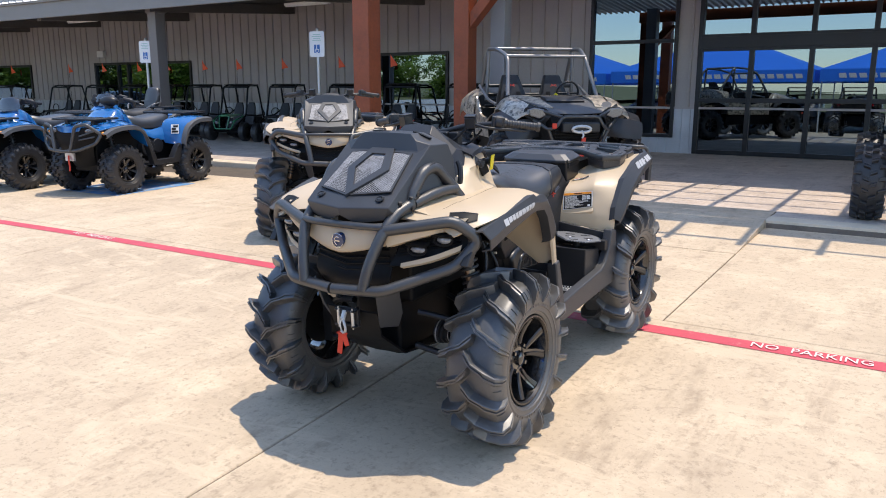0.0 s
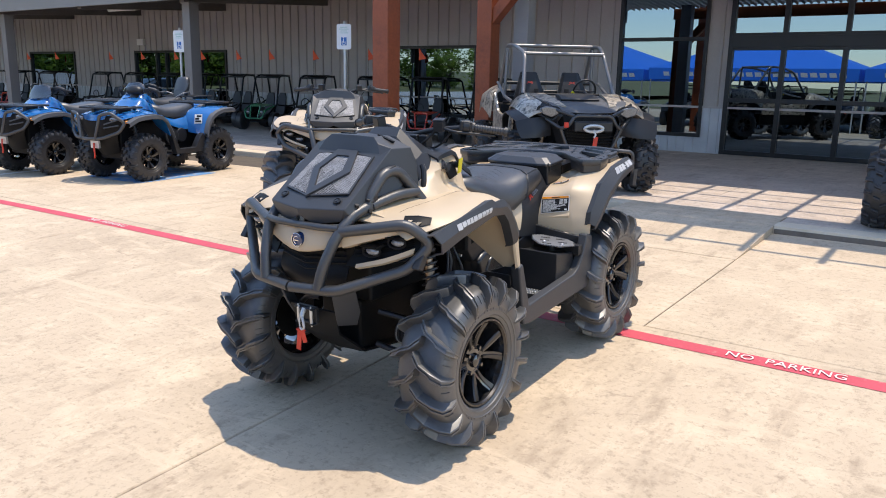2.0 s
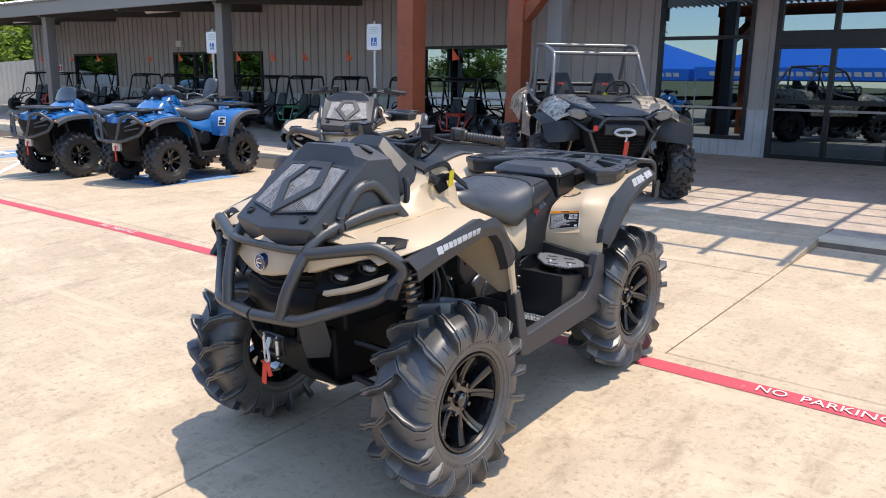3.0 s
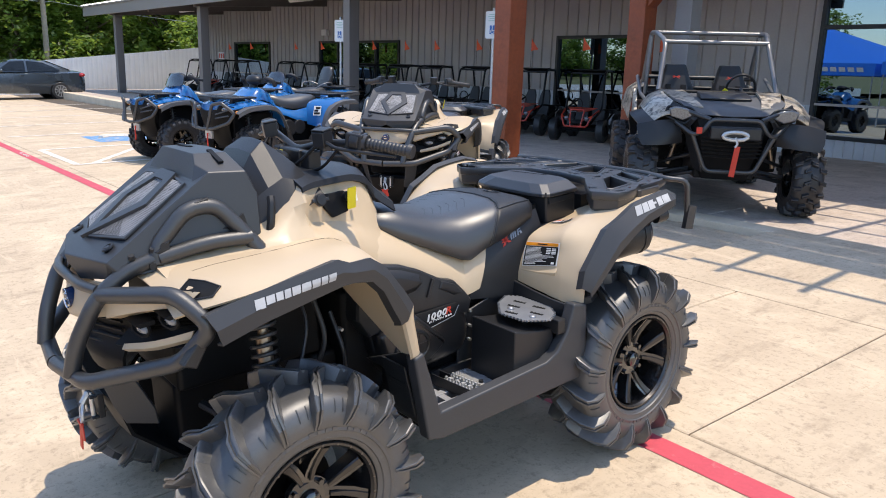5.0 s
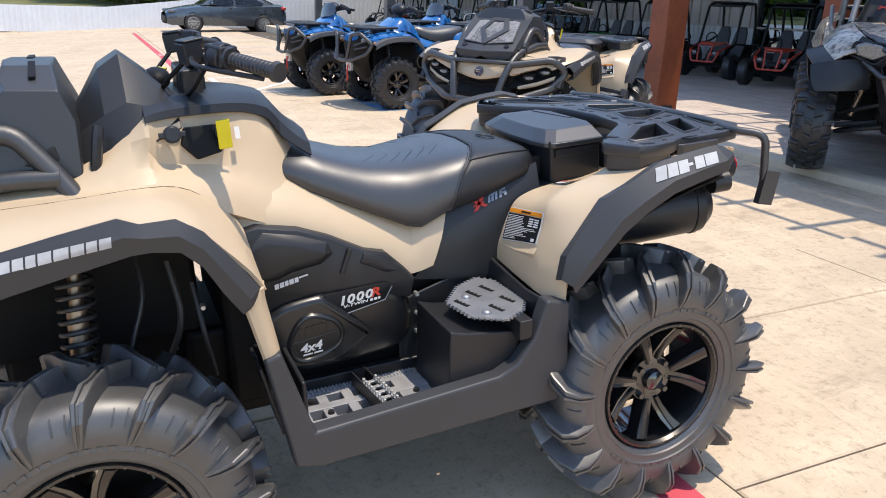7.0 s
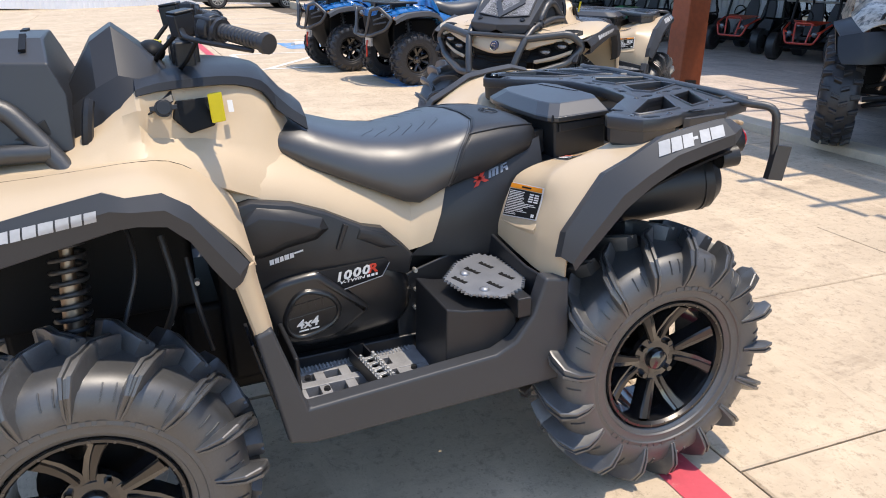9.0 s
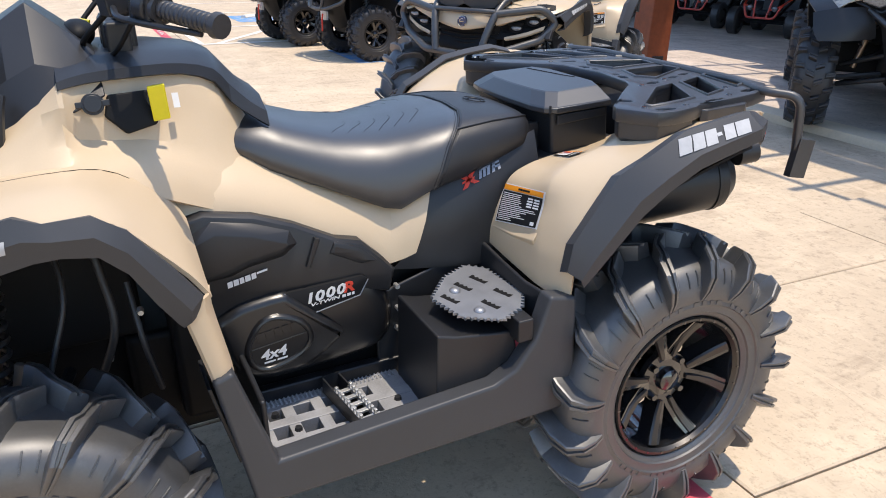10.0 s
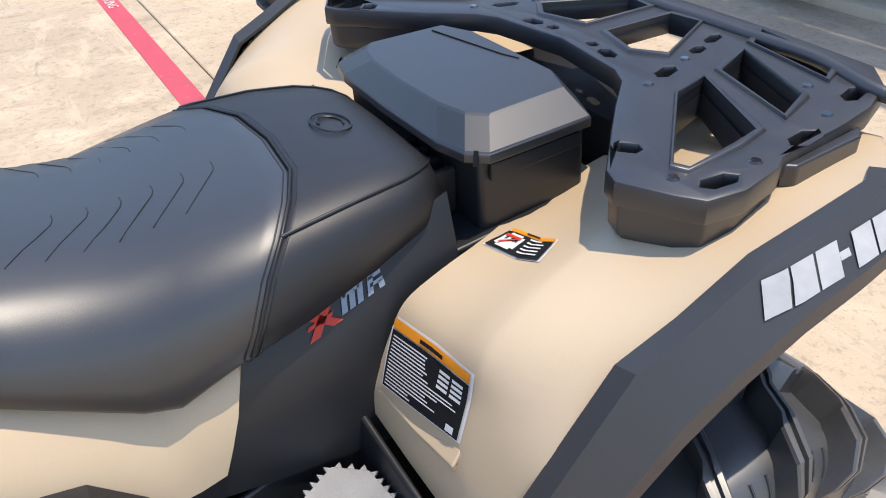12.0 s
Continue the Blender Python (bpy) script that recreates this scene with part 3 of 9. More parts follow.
white_line(-9.6, 1.15, -9.6, 5.5)
white_line(-11.9, 1.15, -11.9, 5.5)
white_line(-9.6, 1.15, -11.9, 1.15)
for k in range(3):
    white_line(-9.65, 1.4 + 1.3 * k, -11.85, 2.9 + 1.3 * k)
for x in (-14.6, -17.3, -20.0, -22.7, -25.4):
    white_line(x, 1.15, x, 5.5)
strip("accessible_bay_panel", ((-13.9, 2.3), (-12.6, 2.3), (-12.6, 3.6), (-13.9, 3.6)), ROADBLUE, "blue accessible parking panel painted on concrete")
strip("accessible_bay_panel", ((-8.4, 2.6), (-7.1, 2.6), (-7.1, 3.9), (-8.4, 3.9)), ROADBLUE, "blue accessible parking panel painted on concrete")
bm = bmesh.new()
tube(bm, [(-13.25 + 0.34 * math.cos(a * 0.5), 2.85 + 0.34 * math.sin(a * 0.5), ground_z(-13.25, 2.85) + 0.005) for a in range(1, 10)], 0.05, 6)
box(bm, -13.3, -13.2, 3.0, 3.4, ground_z(-13.2, 3.2) - 0.01, ground_z(-13.2, 3.2) + 0.02)
tagged(part("wheelchair_mark", bm, ROADWHITE), "white wheelchair mark on the blue panel", "road marking", kind="structure")

# ---- building ----
FY = 12.0
WALL_H = 5.6


def ribbed_wall(name, x0, x1, z0, z1, y, material, rib, deep, label, parent=None):
    """Sheet metal with raised vertical ribs."""
    bm = bmesh.new()
    line = []
    x = x0
    line.append((x0, y))
    while x + rib <= x1 + 1e-6:
        line += [(x + rib * 0.80, y), (x + rib * 0.84, y - deep), (x + rib * 0.93, y - deep), (x + rib * 0.97, y)]
        x += rib
    line.append((x1, y))
    loft(bm, [[(p, q, z0) for p, q in line], [(p, q, z1) for p, q in line]])
    lo = len(bm.verts)
    box(bm, x0, x1, y + 0.002, y + 0.16, z0, z1)
    ob = part(name, bm, material, parent, smooth=20)
    if parent is None:
        tagged(ob, label, "wall", kind="structure")
    return ob


OPEN = [(-28.07, -24.95, 0.62, 2.25), (-21.3, -16.65, 0.20, 2.25), (-10.4, -7.75, 0.62, 2.30), (-4.27, -2.45, 0.48, 3.3), (-2.05, 4.6, 0.18, 3.5)]
wall = tagged(new("wall_north"), "dark brown-grey ribbed metal shop front", "wall", kind="structure")
edges = [-31.4] + [v for o in OPEN for v in o[:2]] + [16.0]
for i in range(0, len(edges), 2):
    ribbed_wall("siding_panel", edges[i], edges[i + 1], 1.06, WALL_H, FY, SIDING, 0.305, 0.035, "", wall)
    ribbed_wall("wainscot_panel", edges[i], edges[i + 1], PORCH_Z, 1.06, FY - 0.012, GALV, 0.17, 0.02, "", wall)
for x0, x1, z0, z1 in OPEN:
    ribbed_wall("siding_panel", x0, x1, z1, WALL_H, FY, SIDING, 0.305, 0.035, "", wall)
    if z0 > 0.3:
        ribbed_wall("wainscot_panel", x0, x1, PORCH_Z, z0, FY - 0.012, GALV, 0.17, 0.02, "", wall)
bm = bmesh.new()
box(bm, -31.45, 16, FY - 0.05, FY + 0.14, 1.05, 1.09)
tagged(part("trim", bm, SIDING), "dark flashing strip above the galvanised wainscot", "trim", kind="structure")


def window(name, x0, x1, z0, z1, cols, rows, label, fw=0.07):
    """A framed opening with panes: posts at cols, rails at rows."""
    w = tagged(new(name), label, "window", kind="structure")
    bm = bmesh.new()
    xs, zs = [x0] + cols + [x1], [z0] + rows + [z1]
    y0, y1 = FY - 0.055, FY + 0.10
    for i, x in enumerate(xs):
        e = 0 if 0 < i < len(xs) - 1 else (fw / 2 if i == 0 else -fw / 2)
        box(bm, x + e - fw / 2, x + e + fw / 2, y0, y1, z0, z1)
    for i, z in enumerate(zs):
        e = 0 if 0 < i < len(zs) - 1 else (fw / 2 if i == 0 else -fw / 2)
        box(bm, x0 + 0.01, x1 - 0.01, y0 + 0.006, y1 - 0.006, z + e - fw / 2, z + e + fw / 2)
    part("window_frame", bm, BRONZEFRAME, w, bevel=0.004)
    for xa_, xb_ in zip(xs, xs[1:]):
        for za, zb in zip(zs, zs[1:]):
            bm = bmesh.new()
            box(bm, xa_ + 0.03, xb_ - 0.03, FY + 0.012, FY + 0.018, za + 0.03, zb - 0.03)
            p = part("pane", bm, GLASS, w)
            p.visible_shadow = False
    return w


window("window_1", *OPEN[0], [], [], "dark tinted shop window in a bronze frame")
window("window_2", *OPEN[1], [-20.1, -19.6, -17.9], [], "glazed side door with tinted panes beside it")
window("window_3", *OPEN[2], [], [], "dark tinted shop window in a bronze frame")
window("window_4", *OPEN[3], [], [2.37], "tall tinted shop window with a transom bar")
window("door_1", *OPEN[4], [-1.06, -0.03, 0.96, 2.0, 3.3], [1.22, 2.19, 2.42], "sliding glass entrance doors in a dark bronze frame", 0.085)
bm = bmesh.new()
box(bm, -2.0, 4.55, FY - 0.06, FY + 0.09, 2.20, 2.41)
tagged(part("door_header", bm, BRONZEFRAME, bevel=0.006), "dark bronze header over the sliding doors", "trim", kind="structure")
# room behind the glass
bm = bmesh.new()
box(bm, -31.4, 16, 19.0, 19.2, 0, 5)
box(bm, -31.6, -31.4, FY, 19.2, 0, 5)
box(bm, 16.0, 16.2, FY, 19.2, 0, 5)
tagged(part("wall_inner", bm, INNER), "dim showroom walls behind the glass", "wall", kind="structure")
bm = bmesh.new()
box(bm, -31.4, 16, FY + 0.1, 19.0, 0.05, PORCH_Z - 0.01)
tagged(part("floor", bm, INNER), "dim showroom floor behind the glass", "floor", kind="structure")
bm = bmesh.new()
box(bm, -31.6, 16.2, FY + 0.16, 19.2, 4.2, 4.4)
tagged(part("ceiling", bm, INNER), "dim showroom ceiling", "ceiling", kind="structure")

# porch roof
bm = bmesh.new()
loft(bm, [[(x, 7.35, 3.20), (x, FY, 3.62)] for x in (-31.8, -6.2)])
bmesh.ops.solidify(bm, geom=bm.faces[:], thickness=-0.06)
for x in (-29.1, -24.9, -20.9, -16.7, -12.6, -8.5):
    loft(bm, [[(x - 0.08, 7.5, 3.05), (x + 0.08, 7.5, 3.05), (x + 0.08, 7.5, 3.21), (x - 0.08, 7.5, 3.21)], [(x - 0.08, FY, 3.36), (x + 0.08, FY, 3.36), (x + 0.08, FY, 3.60), (x - 0.08, FY, 3.60)]], ring=True, caps=True)
tagged(part("porch_ceiling", bm, SOFFIT), "dark soffit and rafters of the porch roof", "ceiling", kind="structure")
bm = bmesh.new()
box(bm, -31.9, -6.1, 7.27, 7.35, 3.08, 3.42)
box(bm, -31.95, -6.05, 7.22, 7.36, 3.42, 3.46)
tagged(part("fascia", bm, FASCIA, bevel=0.006), "grey metal fascia along the porch eave", "trim", kind="structure")
bm = bmesh.new()
for i in range(84):
    x = -31.9 + i * 0.308
    loft(bm, [[(x, 7.2, 3.47), (x + 0.03, 7.2, 3.51), (x + 0.06, 7.2, 3.47)], [(x, FY, 3.89), (x + 0.03, FY, 3.93), (x + 0.06, FY, 3.89)]])
loft(bm, [[(x, 7.2, 3.465), (x, FY, 3.885)] for x in (-31.95, -6.05)])
tagged(part("porch_roof", bm, GALV), "ribbed metal porch roof", "roof", kind="structure")
for x in (-29.1, -20.9, -12.65):
    c = thing("column", pose(x, 7.75, PORCH_Z), "dark brown square steel porch column", "column", "porch columns", kind="structure")
    bm = bmesh.new()
    box(bm, -0.13, 0.13, -0.13, 0.13, 0.02, 2.90)
    part("shaft", bm, COLUMN, c, bevel=0.012)
    bm = bmesh.new()
    box(bm, -0.17, 0.17, -0.17, 0.17, 0.0, 0.02)
    box(bm, -0.15, 0.15, -0.15, 0.15, 2.86, 2.90)
    part("plate", bm, COLUMN, c, bevel=0.004)


def strip_light(x, y):
    ob = thing("ceiling_light", pose(x, y, 3.20, 5.2, 0, 0), "white fluorescent strip light under the porch roof", "light", "porch lights")
    bm = bmesh.new()
    box(bm, -0.62, 0.62, -0.06, 0.06, 0.0, 0.06)
    part("housing", bm, TUBE_LIGHT, ob, bevel=0.01)
    bm = bmesh.new()
    for s in (-0.03, 0.03):
        cyl(bm, (-0.6, s, -0.012), (0.6, s, -0.012), 0.016, seg=10)
    part("tube", bm, WHITE, ob)
    bm = bmesh.new()
    box(bm, -0.05, 0.05, -0.03, 0.03, 0.06, 0.22)
    part("bracket", bm, COLUMN, ob)


for x in (-26.0, -17.6, -9.6):
    strip_light(x, 9.25)

# entrance posts with beams and open purlins
def timber_post(x, y, w, d, label, tall=4.10):
    p = thing("timber_post", pose(x, y, PORCH_Z), label, "post", "entrance posts", kind="structure")
    bm = bmesh.new()
    rows = []
    for i in range(25):
        z = tall * i / 24
        k = 0.006 * noise.noise(Vector((x, y, z * 1.7)))
        h = [(-w / 2 + k, -d / 2), (w / 2 + k, -d / 2 + k), (w / 2 - k, d / 2), (-w / 2, d / 2 - k)]
        rows.append([(a, b, z) for a, b in h])
    loft(bm, rows, ring=True, caps=True)
    part("shaft", bm, TIMBER, p, bevel=0.012)
    bm = bmesh.new()
    box(bm, w / 2 + 0.0, w / 2 + 0.012, -0.07, 0.07, 0.0, 0.22)
    box(bm, -w / 2 - 0.012, -w / 2, -0.07, 0.07, 0.0, 0.22)
    box(bm, -w / 2 - 0.012, w / 2 + 0.012, -d / 2 - 0.01, d / 2 + 0.01, -0.002, 0.012)
    for s in (-1, 1):
        for z in (0.07, 0.16):
            cyl(bm, (s * (w / 2 + 0.01), 0, z), (s * (w / 2 + 0.028), 0, z), 0.018, seg=6)
    part("post_base", bm, BLACK, p, "black steel post shoe with bolts", bevel=0.003)
    return p


POST_A, POST_B = (-4.74, 5.00), (-4.58, 7.38)
timber_post(*POST_A, 0.275, 0.275, "red-stained square timber post on a steel shoe")
timber_post(*POST_B, 0.275, 0.275, "red-stained square timber post beside the entrance", 3.12)
timber_post(5.4, 5.00, 0.275, 0.275, "red-stained square timber post on a steel shoe")
beams = tagged(new("beam"), "red-stained timber beams and brace over the entrance", "beam", kind="structure")
for y0, y1 in ((4.74, 5.02), (5.06, 5.34), (5.38, 5.66)):
    bm = bmesh.new()
    box(bm, -5.0, 5.6, y0, y1, 4.28, 4.50)
    part("timber", bm, TIMBER, beams, bevel=0.01)
bm = bmesh.new()
box(bm, -4.72, 5.6, 7.53, 7.64, 3.10, 3.36)
part("timber", bm, TIMBER, beams, bevel=0.01)
bm = bmesh.new()
loft(bm, [[(POST_B[0] + 0.138, 7.28, 2.38), (POST_B[0] + 0.138, 7.48, 2.38), (POST_B[0] + 0.138, 7.48, 2.62), (POST_B[0] + 0.138, 7.28, 2.62)], [(POST_B[0] + 0.75, 7.28, 3.03), (POST_B[0] + 0.75, 7.48, 3.03), (POST_B[0] + 0.51, 7.48, 3.03), (POST_B[0] + 0.51, 7.28, 3.03)]], ring=True, caps=True)
part("brace", bm, TIMBER, beams, bevel=0.008)
frame_ = tagged(new("roof_frame"), "open steel purlins over the entrance", "roof frame", kind="structure")
bm = bmesh.new()
box(bm, -0.028, 0.028, 4.10, 7.80, 4.51, 4.57)
repeat("purlin", bm, COLUMN, frame_, [pose(-4.66 + i * 0.645, 0, 0) for i in range(17)])
bm = bmesh.new()
box(bm, -5.0, 5.6, -0.022, 0.022, 4.575, 4.62)
repeat("batten", bm, COLUMN, frame_, [pose(0, y, 0) for y in (4.28, 6.18, 6.77, 7.30)])
bm = bmesh.new()
loft(bm, [[(x, 7.66, 3.40), (x, FY, 3.75)] for x in (-6.2, 16)])
bmesh.ops.solidify(bm, geom=bm.faces[:], thickness=-0.03)
for i in range(145):
    x = -6.1 + i * 0.152
    loft(bm, [[(x, 7.66, 3.385), (x + 0.03, 7.66, 3.345), (x + 0.06, 7.66, 3.385)], [(x, FY, 3.735), (x + 0.03, FY, 3.695), (x + 0.06, FY, 3.735)]])
tagged(part("entrance_roof", bm, GALV), "ribbed metal roof over the shop entrance", "roof", kind="structure")
bm = bmesh.new()
box(bm, -4.38, -4.12, 7.85, 8.1, PORCH_Z, 3.40)
tagged(part("column", bm, GREYCOL, bevel=0.01), "grey square steel column by the entrance", "column", kind="structure")
# upper roof of the shop
bm = bmesh.new()
box(bm, -31.6, 16.2, FY - 0.3, 22, WALL_H, WALL_H + 0.2)
tagged(part("roof", bm, GALV), "metal roof of the shop", "roof", kind="structure")


# ---- wheels ----
def tyre_mesh(R, half, bead, lugs, depth, seg=54, mud=True, apart=True):
    """A tyre round the x axis, +x outside. Mud: hooked paddles, each a piece of its own; else short staggered blocks."""
    bm = bmesh.new()
    c = R - depth

    def shoulder(deg):
        """The round between sidewall (0) and crown (90): offset along the axle and radius."""
        t = math.radians(deg)
        return half * (0.45 + 0.55 * max(math.cos(t), 0.0) ** 0.8), bead + (c - bead) * (0.42 + 0.565 * max(math.sin(t), 0.0) ** 0.8)
    prof = [(half * 0.72, bead), (half * 0.84, bead + 0.004), (half * 0.89, bead + 0.012), (half * 0.90, bead + 0.016), (half * 0.90 + 0.005, bead + 0.019), (half * 0.935, bead + 0.030), (half * 0.955, bead + 0.038), (half * 0.955 + 0.004, bead + 0.041), (half * 0.972, bead + 0.050)]
    prof += [shoulder(deg) for deg in (0, 12, 22, 32, 41, 50, 59, 68, 77, 90)] + [(0, c)]
    prof = prof + [(-a, r) for a, r in prof[-2::-1]]
    lathe(bm, prof, seg)

    def lug(bm_, theta, side, spine):
        """A bar along a spine: steep flanks, a foot that runs back to the carcass and a groove along its top."""
        rows = []
        for x, r, dth, h, nx, nr, th, ramp in spine:
            a = theta + dth
            row = []
            g = min(0.007, h * 0.4)
            for q, up in ((-th * 1.5 - ramp * 0.25, -0.014), (th * 1.45, -0.016), (th * 1.06, h * 0.90), (th * 0.86, h), (th * 0.34, h), (th * 0.24, h - g), (-th * 0.24, h - g), (-th * 0.34, h), (-th * 0.86, h), (-th * 1.06, h * 0.90), (-th * 1.25, h * 0.30)):
                xx, rr = x + nx * up, r + nr * up
                aa = a + q / max(r, 0.05)
                row.append((side * xx, rr * math.cos(aa), rr * math.sin(aa)))
            rows.append(row)
        loft(bm_, rows, ring=True, caps=True)

    pitch = 2 * math.pi / lugs
    if mud:
        w = 0.0108
        paddles = []
        for side in (-1, 1):
            paddle = bmesh.new()
            lug(paddle, 0, side, [
                (-0.010, c, -0.135, depth * 0.94, 0, 1, w * 1.25, 0.006), (half * 0.13, c, -0.060, depth, 0, 1, w * 1.25, 0.008),
                (half * 0.24, c, -0.020, depth, 0, 1, w * 0.9, 0.010), (half * 0.56, c - 0.003, 0.030, depth, 0.05, 1, w * 0.9, 0.012),
                (half * 0.66, c - 0.005, 0.062, depth, 0.12, 1, w * 1.3, 0.014), (half * 0.90, c - 0.018, 0.112, depth * 0.98, 0.42, 0.9, w * 1.15, 0.018),
                (half * 0.985, bead + (c - bead) * 0.78, 0.128, depth * 0.62, 0.9, 0.42, w * 0.95, 0.020), (half * 1.0, bead + (c - bead) * 0.58, 0.140, 0.015, 1, 0.1, w * 0.8, 0.014), (half * 0.99, bead + (c - bead) * 0.40, 0.150, 0.004, 1, 0, w * 0.55, 0.004)])
            for k in range(2 * lugs):
                lug(bm, (k // 2) * pitch + (pitch / 2 if side > 0 else 0) + 0.10 + 0.085 * (k % 2), side, [shoulder(deg) + (0.12 - 0.0004 * deg, 0.003, math.cos(math.radians(deg)), math.sin(math.radians(deg)), 0.0014, 0.001) for deg in (52, 41, 30, 20)])
            for k in range(44):
                if k % 22 in (4, 9, 15, 20, 21):
                    continue
                a = 0.10 * (k % 22) + 0.7 + math.pi * (k // 22)
                p = Vector((side * half * 0.967, (bead + 0.046) * math.cos(a), (bead + 0.046) * math.sin(a)))
                e, f = Vector((0, math.cos(a), math.sin(a))), Vector((0, -math.sin(a), math.cos(a)))
                mm = Matrix((e, f, Vector((1, 0, 0)))).transposed().to_4x4()
                mm.translation = p
                obox(bm, mm, 0.012, 0.011 + 0.003 * ((k * 7) % 3), 0.006)
            paddles.append((paddle, [pose(0, 0, 0, math.degrees(k * pitch + (pitch / 2 if side > 0 else 0)), 0, 0) for k in range(lugs)]))
        return bm, paddles
    w = 0.016
    spans = [(0.0, [(half * 0.02, c, -0.03, depth, 0, 1, w, w), (half * 0.42, c - 0.001, 0.03, depth, 0, 1, w, w)]),
             (0.45, [(half * 0.55, c - 0.003, 0.0, depth, 0.05, 1, w, w), (half * 0.90, c - 0.022, 0.03, depth, 0.5, 0.9, w, w), (half * 1.0, bead + (c - bead) * 0.62, 0.03, 0.006, 1, 0.2, w, w)])]
    blocks = []
    for side in (-1, 1):
        for shift, spine in spans:
            turns = [(k + shift + (0.5 if side > 0 else 0)) * pitch for k in range(lugs)]
            if apart:
                block = bmesh.new()
                lug(block, 0, side, spine)
                blocks.append((block, [pose(0, 0, 0, math.degrees(t), 0, 0) for t in turns]))
            else:
                for t in turns:
                    lug(bm, t, side, spine)
    return bm, blocks


def rim_meshes(bead, half, spokes, split):
    """Barrel with a flange, the dark spoke bodies, and their bright faces."""
    out = half * 0.80
    barrel = bmesh.new()
    lathe(barrel, [(out - 0.012, bead - 0.012), (out, bead + 0.001), (out + 0.006, bead - 0.002), (out + 0.004, bead - 0.012), (out - 0.020, bead - 0.018), (out - 0.05, bead - 0.026), (-out * 0.6, bead - 0.034), (-out, bead - 0.004), (-out - 0.004, bead + 0.002)], 44)
    for k in range(24):
        a = 2 * math.pi * k / 24
        cyl(barrel, (out, (bead - 0.008) * math.cos(a), (bead - 0.008) * math.sin(a)), (out + 0.009, (bead - 0.008) * math.cos(a), (bead - 0.008) * math.sin(a)), 0.004, seg=6)
    body, face = bmesh.new(), bmesh.new()
    r0, r1 = bead * 0.20, bead - 0.022

    def arm(bm_, a0, a1, ra, rb, wa, wb, xa, xb, thick):
        rows = []
        for u in (0.0, 0.35, 0.7, 1.0):
            r, a, w, x = ra + (rb - ra) * u, a0 + (a1 - a0) * u, wa + (wb - wa) * u, xa + (xb - xa) * u ** 1.6
            e, f = Vector((0, math.cos(a), math.sin(a))), Vector((0, -math.sin(a), math.cos(a)))
            p = e * r
            rows.append([p + f * w + Vector((x - thick, 0, 0)), p + f * w * 0.7 + Vector((x, 0, 0)), p - f * w * 0.7 + Vector((x, 0, 0)), p - f * w + Vector((x - thick, 0, 0))])
        loft(bm_, rows, ring=True, caps=True)
    for s in (-1, 1):
        arm(body, s * 0.10, s * split, r0, r1, 0.017, 0.027, out * 0.50, out * 0.92, 0.040)
        arm(face, s * 0.24, s * (split + 0.02), bead * 0.33, r1 - 0.001, 0.0070, 0.0150, out * 0.585 + 0.004, out * 0.92 + 0.004, 0.006)
    ring = bmesh.new()
    lathe(ring, [(out + 0.004, bead - 0.001), (out + 0.0085, bead - 0.003), (out + 0.0085, bead - 0.010), (out - 0.002, bead - 0.016)], 44)
    hub = bmesh.new()
    lathe(hub, [(out * 0.40, 0.001), (out * 0.78, 0.001), (out * 0.74, bead * 0.12), (out * 0.70, bead * 0.15), (out * 0.54, bead * 0.17), (out * 0.50, bead * 0.36), (out * 0.35, bead * 0.38)], 24)
    for k in range(4):
        a = 2 * math.pi * (k + 0.5) / 4
        p = Vector((0, math.cos(a), math.sin(a))) * bead * 0.30
        cyl(hub, p + Vector((out * 0.45, 0, 0)), p + Vector((out * 0.66, 0, 0)), 0.011, 0.009, seg=6)
    disc = bmesh.new()
    lathe(disc, [(-out * 0.35, 0.02), (-out * 0.35, bead * 0.62), (-out * 0.42, bead * 0.62), (-out * 0.42, 0.02)], 30)
    lathe(disc, [(-out * 1.1, 0.03), (out * 0.4, 0.045)], 16)
    return barrel, body, face, hub, disc, spokes, ring


def wheel_set(parent, spots, tyre_bm, rims, tyre_label="", rubber=None):
    """Wheels that share their meshes: spots of (x, y, z, turn)."""
    first = None
    barrel, body, face, hub, disc, spokes, ring = rims
    for x, y, z, turn in spots:
        if first is None:
            w = new("wheel")
            w.parent = parent
            part("tyre", tyre_bm[0], rubber or RUBBER, w, tyre_label, smooth=26)
            for paddle, spots_ in tyre_bm[1]:
                repeat("tread_block", paddle, rubber or TREAD, w, spots_, smooth=24)
            part("rim", barrel, GLOSSBLACK, w)
            turns = [pose(0, 0, 0, 360 * k / spokes, 0, 0) for k in range(spokes)]
            repeat("spoke", body, GLOSSBLACK, w, turns)
            repeat("spoke_face", face, MACHINED, w, turns)
            part("rim_ring", ring, MACHINED, w, "dark bronze rim lip")
            part("hub_cap", hub, GLOSSBLACK, w)
            part("brake_disc", disc, DARK, w)
            first = w
        else:
            w = first.copy()
            scene.collection.objects.link(w)
            w.parent = parent
            for c in first.children:
                k = c.copy()
                scene.collection.objects.link(k)
                k.parent = w
        w.matrix_basis = pose(x, y, z, 0, 0, 0) @ (pose(0, 0, 0, 0, 0, 180) if x < 0 else Matrix()) @ pose(0, 0, 0, turn, 0, 0)


def mirror_rows(half):
    """Half rows from the outside to the middle become whole rows."""
    return [list(r) + [(-x, y, z) for x, y, z in list(r)[-2::-1]] for r in half]


def yrow(y, *xz):
    return [(x, y, z) for x, z in xz]


